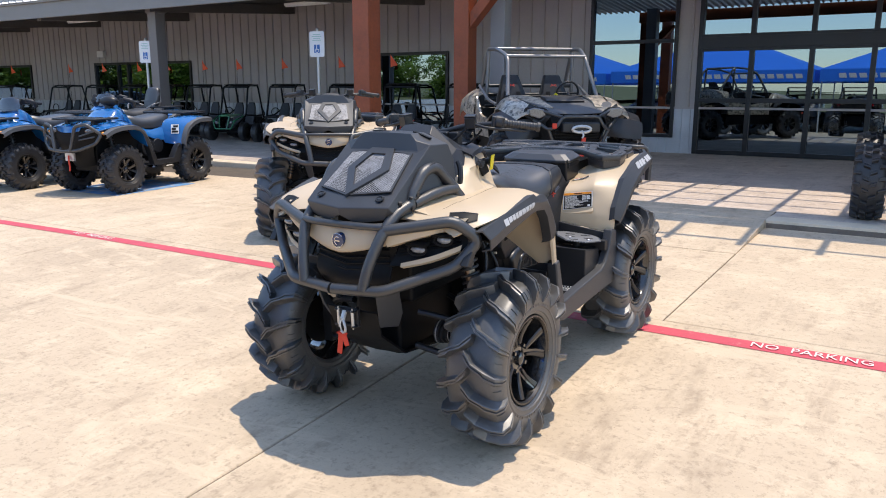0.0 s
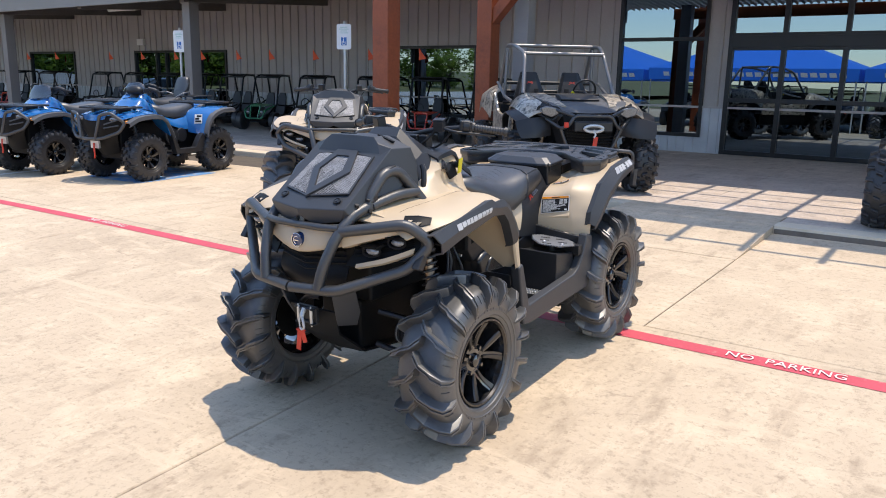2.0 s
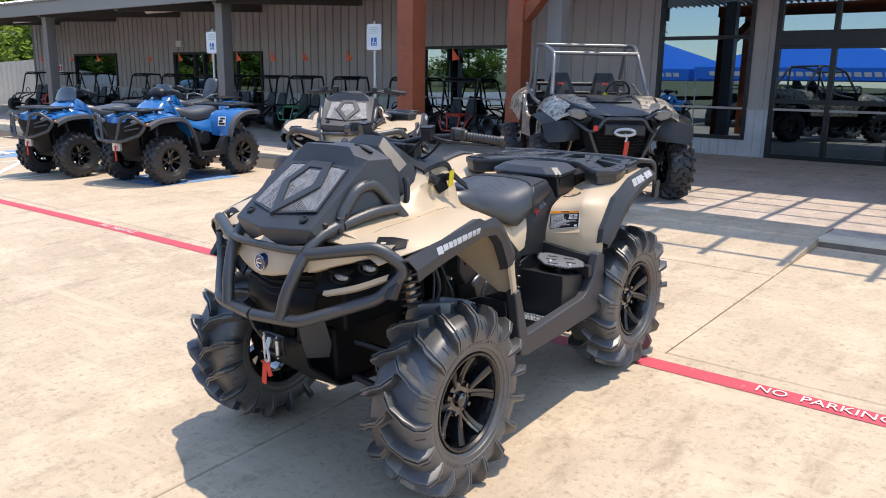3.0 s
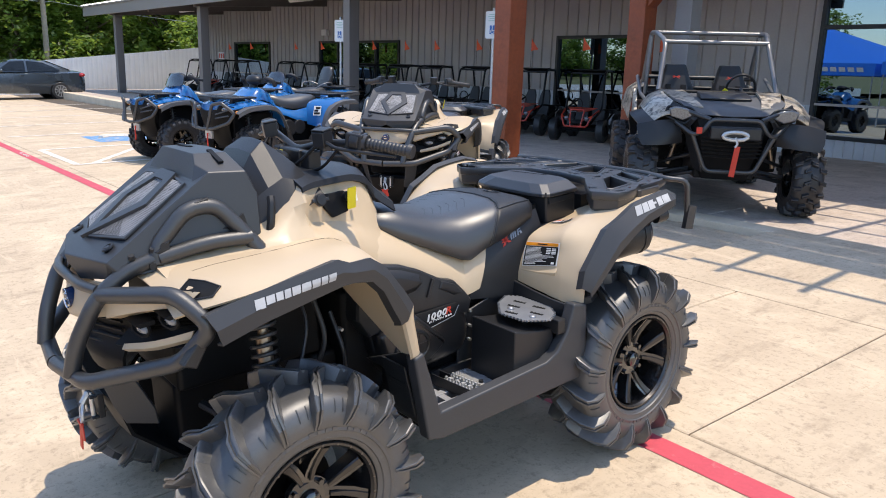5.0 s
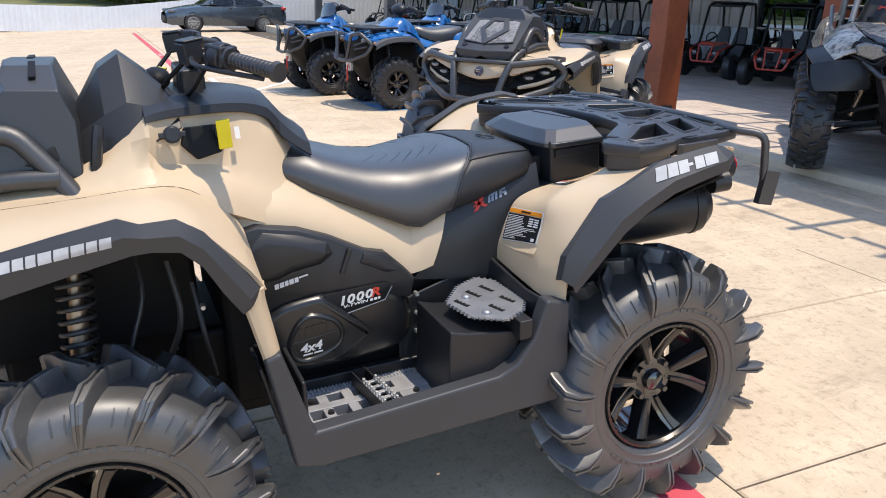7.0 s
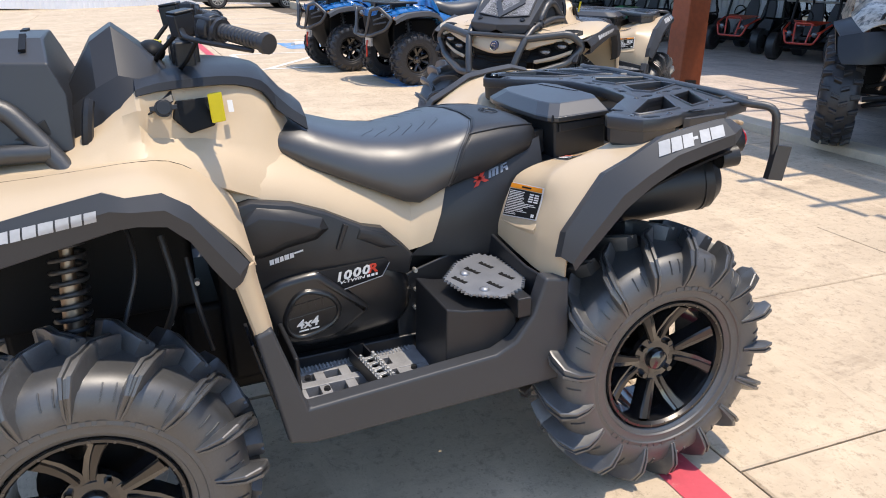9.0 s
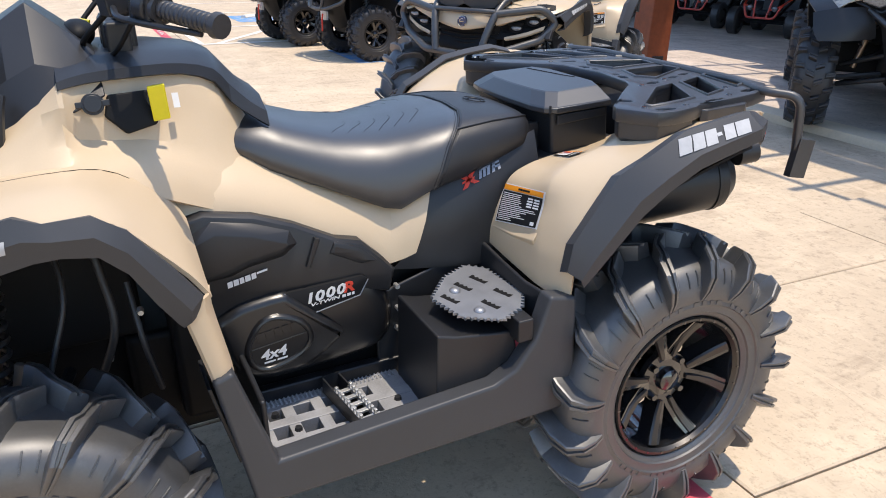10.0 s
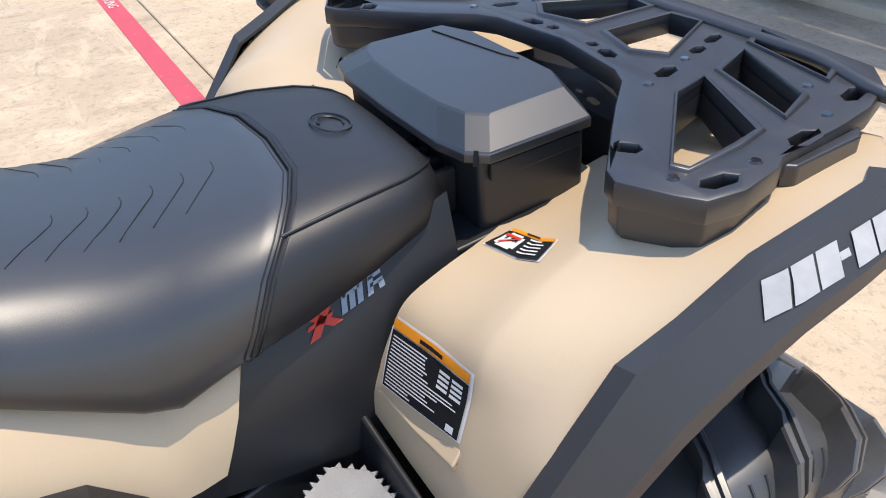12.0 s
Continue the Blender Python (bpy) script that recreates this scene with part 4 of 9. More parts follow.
# ---- the mud quad ----
def mud_atv(m, label):
    A = thing("quad_bike", m, label, "quad bike", "tan mud quads")
    # wheels
    spots = [(0.550, -0.75, 0.375, 8), (-0.550, -0.75, 0.375, 31), (0.535, 0.75, 0.375, 3), (-0.535, 0.75, 0.375, 50)]
    wheel_set(A, spots, tyre_mesh(0.383, 0.132, 0.198, 17, 0.042), rim_meshes(0.198, 0.132, 4, 0.36), "deep-lugged black mud tyre")

    # front fenders
    rows = [
        yrow(-1.03, (0.20, 1.02), (0.30, 1.015), (0.40, 0.995), (0.47, 0.965)),
        yrow(-0.97, (0.22, 1.045), (0.32, 1.04), (0.45, 1.03), (0.53, 0.995)),
        yrow(-0.88, (0.24, 1.055), (0.36, 1.055), (0.50, 1.05), (0.585, 1.022)),
        yrow(-0.75, (0.25, 1.055), (0.40, 1.062), (0.52, 1.063), (0.600, 1.043)),
        yrow(-0.62, (0.25, 1.055), (0.40, 1.070), (0.52, 1.076), (0.608, 1.056)),
        yrow(-0.54, (0.25, 1.055), (0.40, 1.072), (0.52, 1.078), (0.608, 1.050)),
        yrow(-0.475, (0.25, 1.055), (0.40, 1.060), (0.52, 1.056), (0.606, 1.036)),
        yrow(-0.42, (0.27, 1.040), (0.40, 1.020), (0.52, 1.000), (0.590, 0.975)),
        yrow(-0.365, (0.30, 0.985), (0.42, 0.955), (0.52, 0.935), (0.585, 0.910)),
        yrow(-0.335, (0.34, 0.930), (0.44, 0.895), (0.52, 0.870), (0.580, 0.860)),
    ]
    bm = bmesh.new()
    sheet(bm, smoothrows(rows, 3, 2), 0.008)
    ff = pair("front_fender", bm, CREAM, A, "tan glossy plastic fender", smooth=50)
    # strap of the fender down to the footwell
    bm = bmesh.new()
    rows = []
    for yf, yr, z in ((-0.398, -0.345, 0.868), (-0.395, -0.346, 0.850), (-0.391, -0.346, 0.830), (-0.384, -0.342, 0.800), (-0.372, -0.333, 0.745), (-0.362, -0.326, 0.700), (-0.357, -0.324, 0.678)):
        rows.append([(0.545, yr + 0.012, z), (0.588, yr + 0.004, z), (0.600, yr - 0.006, z), (0.603, (yf + yr) / 2, z), (0.600, yf + 0.006, z), (0.590, yf, z)])
    sheet(bm, rows, 0.007)
    pair("fender_strap", bm, CREAM, A, smooth=40)
    # inner splash panel behind the front wheel
    bm = bmesh.new()
    sheet(bm, smoothrows([
        [(0.590, -0.42, 0.965), (0.44, -0.44, 0.985), (0.26, -0.46, 0.98)],
        [(0.590, -0.37, 0.88), (0.44, -0.40, 0.88), (0.27, -0.42, 0.90)],
        [(0.590, -0.345, 0.77), (0.48, -0.36, 0.77), (0.38, -0.38, 0.80)],
        [(0.590, -0.315, 0.655), (0.55, -0.325, 0.66), (0.52, -0.33, 0.68)]], 2, 2), 0.006)
    pair("splash_panel", bm, CREAM, A, smooth=50)
    # front flare
    up = [(-0.985, 0.575, 0.985), (-0.86, 0.595, 1.022), (-0.72, 0.612, 1.052), (-0.615, 0.618, 1.070), (-0.575, 0.612, 1.052), (-0.505, 0.610, 1.052), (-0.455, 0.610, 1.018), (-0.39, 0.608, 0.930), (-0.352, 0.604, 0.872), (-0.366, 0.600, 0.834)]
    lo = [(-0.955, 0.635, 0.915), (-0.84, 0.645, 0.952), (-0.70, 0.650, 0.982), (-0.60, 0.652, 1.002), (-0.56, 0.655, 1.004), (-0.505, 0.655, 0.995), (-0.465, 0.652, 0.955), (-0.430, 0.648, 0.888), (-0.400, 0.640, 0.838), (-0.392, 0.630, 0.824)]
    rows = []
    for (y0, x0, z0), (y1, x1, z1) in zip(up, lo):
        x1, z1 = x1 - 0.026, z1 - 0.009
        mid = ((x0 + 2 * x1) / 3 + 0.006, (y0 + y1) / 2, (z0 + z1) / 2 + 0.006)
        x1 -= 0.012
        rows.append([(x0 - 0.035, y0, z0 - 0.004), (x0, y0, z0 + 0.004), mid, (x1, y1, z1), (x1 - 0.045, y1 + 0.004, z1 - 0.014)])
    bm = bmesh.new()
    sheet(bm, rows, 0.007)
    fl = pair("fender_flare", bm, GREYTRIM, A, "dark grey textured fender flare", smooth=24)
    # plain block marks where the lettering stands
    quad_ = [(0.634, -0.866, 0.997), (0.646, -0.632, 1.031), (0.636, -0.632, 1.051), (0.622, -0.866, 1.025)]
    cells, x = [], 0.0
    for w_ in (0.030, 0.026, 0.022, 0.020, 0.027, 0.030, 0.027, 0.022, 0.025):
        k = 1 / 0.262
        cells.append((x * k, 0.0 if x == 0 else 0.12, w_ * k, 0.9 if x == 0 else 0.76, 0.012))
        x += w_ + 0.0042
    tree_ = surface(*fl)
    decal("fender_marking", quad_, cells, tree_, (1, 0, 0.62), SILVERPRINT, A, "silver-white block marking")
    decal("fender_marking", mirrored(quad_), cells, tree_, (-1, 0, 0.62), SILVERPRINT, A, "silver-white block marking")

    # nose, lamps and grille
    bm = bmesh.new()
    sheet(bm, smoothrows(mirror_rows([
        [(0.215, -1.085, 1.012), (0.12, -1.125, 1.005), (0, -1.14, 1.003)],
        [(0.225, -1.105, 0.965), (0.12, -1.145, 0.955), (0, -1.165, 0.950)],
        [(0.205, -1.125, 0.925), (0.11, -1.160, 0.905), (0, -1.180, 0.893)],
        [(0.200, -1.118, 0.918), (0.10, -1.150, 0.895), (0, -1.170, 0.882)]]), 2, 2), 0.008)
    part("nose_panel", bm, CREAM, A, "tan nose panel", smooth=50)
    bm = bmesh.new()
    cyl(bm, (0, -1.155, 0.938), (0, -1.180, 0.934), 0.030, seg=26)
    badge = part("badge", bm, NAVY, A, "round blue badge with a chrome rim")
    bm = bmesh.new()
    tube(bm, [(0.029 * math.cos(a * math.pi / 9), -1.181, 0.934 + 0.029 * math.sin(a * math.pi / 9)) for a in range(2, 18)], 0.0026, 6)
    tube(bm, [(0.017 * math.cos(a * math.pi / 9), -1.182, 0.934 + 0.017 * math.sin(a * math.pi / 9)) for a in range(3, 14)], 0.002, 6)
    box(bm, -0.012, 0.012, -1.1835, -1.180, 0.9315, 0.936)
    part("badge_ring", bm, CHROME, badge)
    bm = bmesh.new()
    sheet(bm, smoothrows(mirror_rows([
        [(0.22, -1.06, 0.915), (0.11, -1.11, 0.895), (0, -1.13, 0.885)],
        [(0.20, -1.07, 0.85), (0.11, -1.10, 0.84), (0, -1.115, 0.83)],
        [(0.20, -1.10, 0.78), (0.11, -1.13, 0.77), (0, -1.145, 0.765)],
        [(0.17, -1.09, 0.72), (0.11, -1.11, 0.71), (0, -1.12, 0.70)]]), 1, 2), 0.01)
    for k in range(4):
        z = 0.80 + 0.026 * k
        tube(bm, [(-0.19, -1.085, z + 0.012), (0, -1.135, z), (0.19, -1.085, z + 0.012)], 0.005, 6)
    part("front_grille", bm, DARK, A, "black front grille")
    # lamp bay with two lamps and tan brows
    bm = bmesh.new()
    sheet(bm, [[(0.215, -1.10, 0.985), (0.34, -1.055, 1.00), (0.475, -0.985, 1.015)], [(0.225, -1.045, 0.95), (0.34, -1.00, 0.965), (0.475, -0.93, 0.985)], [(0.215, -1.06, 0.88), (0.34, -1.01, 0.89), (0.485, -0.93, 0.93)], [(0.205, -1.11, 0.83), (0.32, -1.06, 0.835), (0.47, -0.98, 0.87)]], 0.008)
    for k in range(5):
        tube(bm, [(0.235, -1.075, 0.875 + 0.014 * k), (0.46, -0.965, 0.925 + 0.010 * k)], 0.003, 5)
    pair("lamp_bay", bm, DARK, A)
    for nm, c, sx in (("head_lamp", (0.320, -1.066, 0.906), 1.30), ("head_lamp", (0.415, -1.018, 0.944), 1.25)):
        bm = bmesh.new()
        ball(bm, c, 0.027, sx, 0.6, 0.62)
        pair(nm, bm, LAMPLENS, A, "small clear headlamp")
        bm = bmesh.new()
        tube(bm, [(c[0] + 0.036 * math.cos(a * math.pi / 8), c[1] - 0.006 + 0.012 * math.cos(a * math.pi / 8), c[2] + 0.024 * math.sin(a * math.pi / 8)) for a in range(17)], 0.005, 6)
        prism(bm, [(c[1] - 0.034, c[2] + 0.024), (c[1] + 0.02, c[2] + 0.030), (c[1] + 0.02, c[2] + 0.018), (c[1] - 0.020, c[2] + 0.014)], "x", c[0] - 0.045, c[0] + 0.045)
        pair("lamp_bezel", bm, DARK, A)
    bm = bmesh.new()
    sheet(bm, smoothrows([[(0.20, -1.120, 0.998), (0.34, -1.065, 1.025), (0.50, -0.965, 1.030)], [(0.205, -1.128, 0.972), (0.33, -1.078, 0.998), (0.49, -0.985, 1.012)], [(0.212, -1.130, 0.918), (0.33, -1.082, 0.956), (0.487, -0.982, 0.996)], [(0.222, -1.095, 0.912), (0.335, -1.050, 0.950), (0.485, -0.960, 0.990)]], 3, 1), 0.006)
    pair("lamp_brow", bm, CREAM, A)
    bm = bmesh.new()
    sheet(bm, smoothrows([[(0.26, -1.105, 0.850), (0.38, -1.055, 0.882), (0.48, -0.985, 0.922)], [(0.262, -1.113, 0.836), (0.375, -1.063, 0.862), (0.475, -0.993, 0.900)], [(0.27, -1.10, 0.828), (0.375, -1.05, 0.852), (0.47, -0.98, 0.890)]], 3, 1), 0.006)
    pair("lower_lamp_trim", bm, CREAM, A)
    bm = bmesh.new()
    tree_ = surface(*ff, *[c for c in A.children if c.name.split(".")[0] in ("lamp_brow", "cowl")])
    def on_fender(x, y, lift):
        hit, nrm, _, _ = tree_.ray_cast(Vector((x, y, 1.3)), Vector((0, 0, -1)), 0.6)
        return (hit if hit is not None else Vector((x, y, 1.02))) + Vector((0, 0, lift))
    lip_ = [(0.428, -0.994), (0.410, -0.957), (0.462, -0.934), (0.515, -0.914), (0.526, -0.942), (0.496, -0.974)]
    tube(bm, [on_fender(x, y, 0.003) for x, y in lip_ + lip_[:1]], 0.003, 6)
    pair("vent_frame", bm, BLACK, A, "black vent frame in the fender", smooth=50)
    bm = bmesh.new()
    sheet(bm, [[on_fender(*Vector(lip_[i]).lerp(Vector(lip_[j]), u / 4), 0.003) for u in range(5)] for i, j in ((0, 5), (1, 4), (2, 3))], 0.002)
    pair("fender_vent", bm, DARK, A)

    # bumper
    R = 0.0235
    for s in (1, -1):
        bm = bmesh.new()
        tube(bm, [(s * 0.004, -1.236, 0.745), (s * 0.235, -1.210, 0.754), (s * 0.468, -1.022, 0.838), (s * 0.547, -0.958, 0.946), (s * 0.466, -1.018, 1.026), (s * 0.208, -1.136, 0.986)], R, 12, 0.04)
        part("bumper_hoop", bm, POWDER, A, "black powder-coated tube bumper", smooth=60)
        bm = bmesh.new()
        tube(bm, [(s * 0.155, -1.229, 0.755), (s * 0.172, -1.208, 0.85), (s * 0.207, -1.145, 0.982), (s * 0.222, -1.06, 1.045), (s * 0.236, -0.985, 1.068)], R, 12, 0.07)
        part("bumper_upright", bm, POWDER, A, smooth=60)
        bm = bmesh.new()
        tube(bm, [(s * 0.238, -0.985, 1.055), (s * 0.236, -0.972, 1.105), (s * 0.243, -0.885, 1.196), (s * 0.250, -0.800, 1.200), (s * 0.285, -0.720, 1.095), (s * 0.318, -0.668, 1.010)], R, 12, 0.075)
        part("snorkel_guard", bm, POWDER, A, "black guard tube beside the housing", smooth=60)
        bm = bmesh.new()
        tube(bm, [(s * 0.245, -0.975, 1.070), (s * 0.275, -0.84, 1.098), (s * 0.292, -0.715, 1.095)], R * 0.95, 12, 0.05)
        cyl(bm, (s * 0.318, -0.668, 1.030), (s * 0.326, -0.655, 1.000), 0.034, 0.036, 14)
        part("guard_rail", bm, POWDER, A, smooth=60)
        # outer plastic gusset of the bumper
        bm = bmesh.new()
        prism(bm, [(-1.045, 0.852), (-0.975, 0.935), (-0.985, 0.985), (-0.935, 0.955), (-0.95, 0.925), (-1.005, 0.835)], "x", s * 0.50, s * 0.535)
        part("bumper_gusset", bm, BLACK, A, bevel=0.006)
        bm = bmesh.new()
        cyl(bm, (0, 0, 0), (s * 0.004, -0.002, 0.010), 0.011, 0.008, 8)
        repeat("clamp_bolt", bm, BLACK, A, [pose(s * 0.226, -1.045, 1.078), pose(s * 0.243, -0.99, 1.093)])
    bm = bmesh.new()
    tube(bm, [(-0.205, -1.140, 1.000), (-0.12, -1.165, 1.002), (0.12, -1.165, 1.002), (0.205, -1.140, 1.000)], 0.015, 10, 0.04)
    part("bumper_crossbar", bm, POWDER, A, smooth=60)
    # lower front plates
    bm = bmesh.new()
    sheet(bm, [[(0.165, -1.165, 0.738), (0.232, -1.085, 0.726)], [(0.150, -1.130, 0.620), (0.205, -1.03, 0.605)], [(0.128, -1.095, 0.545), (0.165, -1.01, 0.530)]], 0.01)
    pair("front_plate", bm, GREYTRIM, A, "charcoal side plate under the bumper", bevel=0.003)
    bm = bmesh.new()
    sheet(bm, mirror_rows([[(0.135, -1.118, 0.615), (0, -1.125, 0.615)], [(0.125, -1.085, 0.50), (0, -1.09, 0.495)], [(0.15, -0.95, 0.38), (0, -0.96, 0.375)], [(0.16, -0.60, 0.33), (0, -0.60, 0.325)]]), 0.01)
    part("skid_plate", bm, DARK, A)
    # winch and strap
    w = bmesh.new()
    box(w, -0.056, 0.056, -1.150, -1.132, 0.552, 0.632)
    for x in (-0.046, 0.046):
        box(w, x - 0.010, x + 0.010, -1.172, -1.150, 0.622, 0.630)
        box(w, x - 0.010, x + 0.010, -1.172, -1.150, 0.554, 0.562)
    winch = part("winch_fairlead", w, BLACK, A, "black roller fairlead", bevel=0.003)
    bm = bmesh.new()
    cyl(bm, (0, 0, -0.036), (0, 0, 0.036), 0.0072, seg=12)
    cyl(bm, (0, 0, -0.046), (0, 0, 0.046), 0.0035, seg=8)
    repeat("roller", bm, STEEL, winch, [pose(x, -1.163, 0.592) for x in (-0.038, 0.038)])
    bm = bmesh.new()
    cyl(bm, (-0.034, 0, 0), (0.034, 0, 0), 0.006, seg=10)
    repeat("roller", bm, BLACK, winch, [pose(0, -1.158, z) for z in (0.562, 0.622)])
    bm = bmesh.new()
    tube(bm, [(-0.004, -1.165, 0.618), (0.000, -1.180, 0.590), (0.016, -1.190, 0.568), (0.020, -1.192, 0.545), (0.008, -1.192, 0.532), (-0.006, -1.190, 0.542)], 0.0058, 8, 0.015)
    tube(bm, [(-0.004, -1.175, 0.605), (-0.010, -1.190, 0.575), (-0.004, -1.193, 0.548)], 0.003, 6)
    cyl(bm, (-0.004, -1.160, 0.622), (-0.002, -1.182, 0.592), 0.011, seg=8)
    part("hook", bm, STEEL, winch, "steel winch hook")
    for dx, tilt, long in ((-0.010, 6, 0.100), (0.018, -20, 0.060)):
        bm = bmesh.new()
        obox(bm, pose(dx, -1.196, 0.540 - long / 2, -4, tilt, 0), 0.026, 0.004, long)
        obox(bm, pose(dx, -1.197, 0.533, -4, tilt, 0), 0.028, 0.007, 0.008)
        part("pull_strap", bm, REDPAINT, winch, "red webbing pull strap", bevel=0.0015)

    # radiator housing
    def S(x, s, lift=0.0):
        f = abs(x) / 0.21
        return Vector((x, -1.168 + 0.338 * s + f * 0.055 * (1 - s), 1.070 + 0.192 * s + 0.004 * f)) + Vector((0, -0.495, 0.869)) * lift
    bm = bmesh.new()
    V = {}
    def v(n, *p):
        V[n] = bm.verts.new(p[0] if len(p) == 1 else p)
        return V[n]
    for s, k in ((1, "r"), (-1, "l")):
        v("A1" + k, S(s * 0.215, 0.0)); v("T1" + k, S(s * 0.182, 0.98)); v("T0" + k, S(s * 0.10, 1.0))
        v("C1" + k, s * 0.222, -0.800, 1.290); v("D1" + k, s * 0.125, -0.805, 1.335); v("D2" + k, s * 0.158, -0.815, 1.306)
        v("E1" + k, s * 0.130, -0.700, 1.330); v("E2" + k, s * 0.244, -0.692, 1.284); v("R2" + k, s * 0.255, -0.665, 1.215)
        v("F0" + k, s * 0.232, -1.075, 1.028); v("F1" + k, s * 0.250, -0.985, 1.030); v("F2" + k, s * 0.262, -0.850, 1.095); v("F3" + k, s * 0.268, -0.670, 1.085)
        v("L1" + k, s * 0.075, -1.152, 1.003); v("L2" + k, s * 0.185, -1.105, 1.018); v("RB" + k, s * 0.15, -0.62, 1.15)
    v("A0", S(0, 0.0)); v("T", S(0, 1.0)); v("D0", 0, -0.812, 1.339); v("E0", 0, -0.698, 1.335); v("L0", 0, -1.158, 1.036); v("RB", 0, -0.650, 1.16)
    def f(*n):
        bm.faces.new([V[q] for q in n])
    for k in "rl":
        f("A0", "A1" + k, "T1" + k, "T0" + k, "T")
        f("A1" + k, "C1" + k, "T1" + k); f("T1" + k, "C1" + k, "D2" + k); f("T0" + k, "T1" + k, "D2" + k, "D1" + k); f("T", "T0" + k, "D1" + k, "D0")
        f("D0", "D1" + k, "E1" + k, "E0"); f("D1" + k, "D2" + k, "C1" + k, "E2" + k, "E1" + k)
        f("A1" + k, "F0" + k, "F1" + k, "F2" + k, "C1" + k); f("C1" + k, "F2" + k, "F3" + k, "R2" + k, "E2" + k)
        f("A0", "L0", "L1" + k, "L2" + k, "A1" + k); f("L2" + k, "F0" + k, "A1" + k)
        f("E0", "E1" + k, "E2" + k, "R2" + k, "RB"); f("RB", "R2" + k, "F3" + k)
    bm.faces.new([V["L0"], V["L1r"], V["L2r"], V["F0r"], V["F1r"], V["F2r"], V["F3r"], V["RB"]])
    bm.faces.new([V["L0"], V["L1l"], V["L2l"], V["F0l"], V["F1l"], V["F2l"], V["F3l"], V["RB"]])
    shroud = part("radiator_housing", bm, SHROUD, A, "angular charcoal radiator housing", bevel=0.005, smooth=20)

    def plate(poly, lift0, lift1):
        lo, hi = [bm.verts.new(S(x, s, lift0)) for x, s in poly], [bm.verts.new(S(x, s, lift1)) for x, s in poly]
        for i in range(len(poly)):
            j = (i + 1) % len(poly)
            bm.faces.new((lo[i], lo[j], hi[j], hi[i]))
        bm.faces.new(hi)

    def band(outer, inner, lift0, lift1):
        for i in range(len(outer)):
            j = (i + 1) % len(outer)
            plate([outer[i], outer[j], inner[j], inner[i]], lift0, lift1)
    bm = bmesh.new()
    trap_o = [(-0.186, 0.26), (-0.02, 0.20), (0.02, 0.20), (0.186, 0.26), (0.164, 0.94), (0.055, 0.985), (-0.055, 0.985), (-0.164, 0.94)]
    trap_i = [(-0.176, 0.28), (-0.02, 0.22), (0.02, 0.22), (0.176, 0.28), (0.155, 0.92), (0.052, 0.965), (-0.052, 0.965), (-0.155, 0.92)]
    band(trap_o, trap_i, 0.0, 0.006)
    dia_o = [(0.0, 0.17), (0.112, 0.62), (0.060, 1.0), (-0.060, 1.0), (-0.105, 0.62)]
    dia_i = [(0.0, 0.345), (0.068, 0.64), (0.036, 0.90), (-0.036, 0.90), (-0.068, 0.64)]
    band(dia_o, dia_i, 0.002, 0.013)
    part("grille_frame", bm, SHROUD, shroud, smooth=20)
    # woven grille of crossing wires over a pale core
    bm = bmesh.new()
    plate(trap_i, -0.001, 0.0015)
    part("radiator_core", bm, DARK, shroud, "black radiator core")
    verts, faces = [], []
    def wire(a, b):
        d = (b - a).normalized()
        n = Vector((0, -0.495, 0.869))
        q = d.cross(n).normalized() * 0.0016
        base = len(verts)
        verts.extend([a + q, b + q, b - q, a - q])
        faces.append((base, base + 1, base + 2, base + 3))
    for i in range(46):
        s0 = 0.27 + 0.66 * i / 45
        hw = 0.176 + (0.155 - 0.176) * (s0 - 0.28) / 0.64
        wire(S(-hw, s0, 0.0042), S(hw, s0, 0.0042))
    for i in range(51):
        x = -0.174 + 0.348 * i / 50
        top = 0.95 if abs(x) < 0.052 else 0.95 - 0.035 * (abs(x) - 0.052) / 0.1
        top = max(0.3, min(top, 0.285 + (0.176 - abs(x)) / 0.021 * 0.64))
        wire(S(x, 0.285 - 0.06 * max(0.0, 1 - abs(x) / 0.176), 0.0046), S(x, top, 0.0046))
    me = bpy.data.meshes.new("grille_mesh")
    me.from_pydata(verts, [], faces)
    me.materials.append(MESHGREY)
    g = new("grille_mesh", me)
    g.parent = shroud
    tagged(g, "fine woven wire grille")
    for x, s in ((-0.155, 0.14), (0.155, 0.14)):
        bm = bmesh.new()
        p = S(x, s)
        tube(bm, [p + Vector((0.015 * math.cos(a * math.pi / 8), 0.015 * math.sin(a * math.pi / 8) * 0.87, 0.004 + 0.015 * math.sin(a * math.pi / 8) * 0.495)) for a in range(17)], 0.004, 6)
        cyl(bm, p - Vector((0, 0, 0.002)), p + Vector((0, -0.003, 0.006)), 0.013, 0.009, 8)
        part("housing_lock", bm, BLACK, shroud)
    bm = bmesh.new()
    cyl(bm, (-0.010, 0, 0), (0.010, 0, 0), 0.010, seg=8)
    repeat("housing_bolt", bm, BLACK, shroud, [pose(s * 0.2525, y, z) for s in (1, -1) for y, z in ((-0.965, 1.105), (-0.845, 1.205), (-0.735, 1.130), (-1.0, 1.055))])
    for pts in ([(-0.99, 1.09), (-0.945, 1.125), (-0.95, 1.075)], [(-0.865, 1.215), (-0.82, 1.225), (-0.83, 1.185)], [(-0.79, 1.125), (-0.72, 1.165), (-0.70, 1.10)]):
        bm = bmesh.new()
        prism(bm, pts, "x", 0.245, 0.262)
        pair("housing_bracket", bm, BLACK, shroud, bevel=0.003)
    bm = bmesh.new()
    box(bm, -0.045, 0.045, -0.0075, 0.0075, -0.003, 0.003)
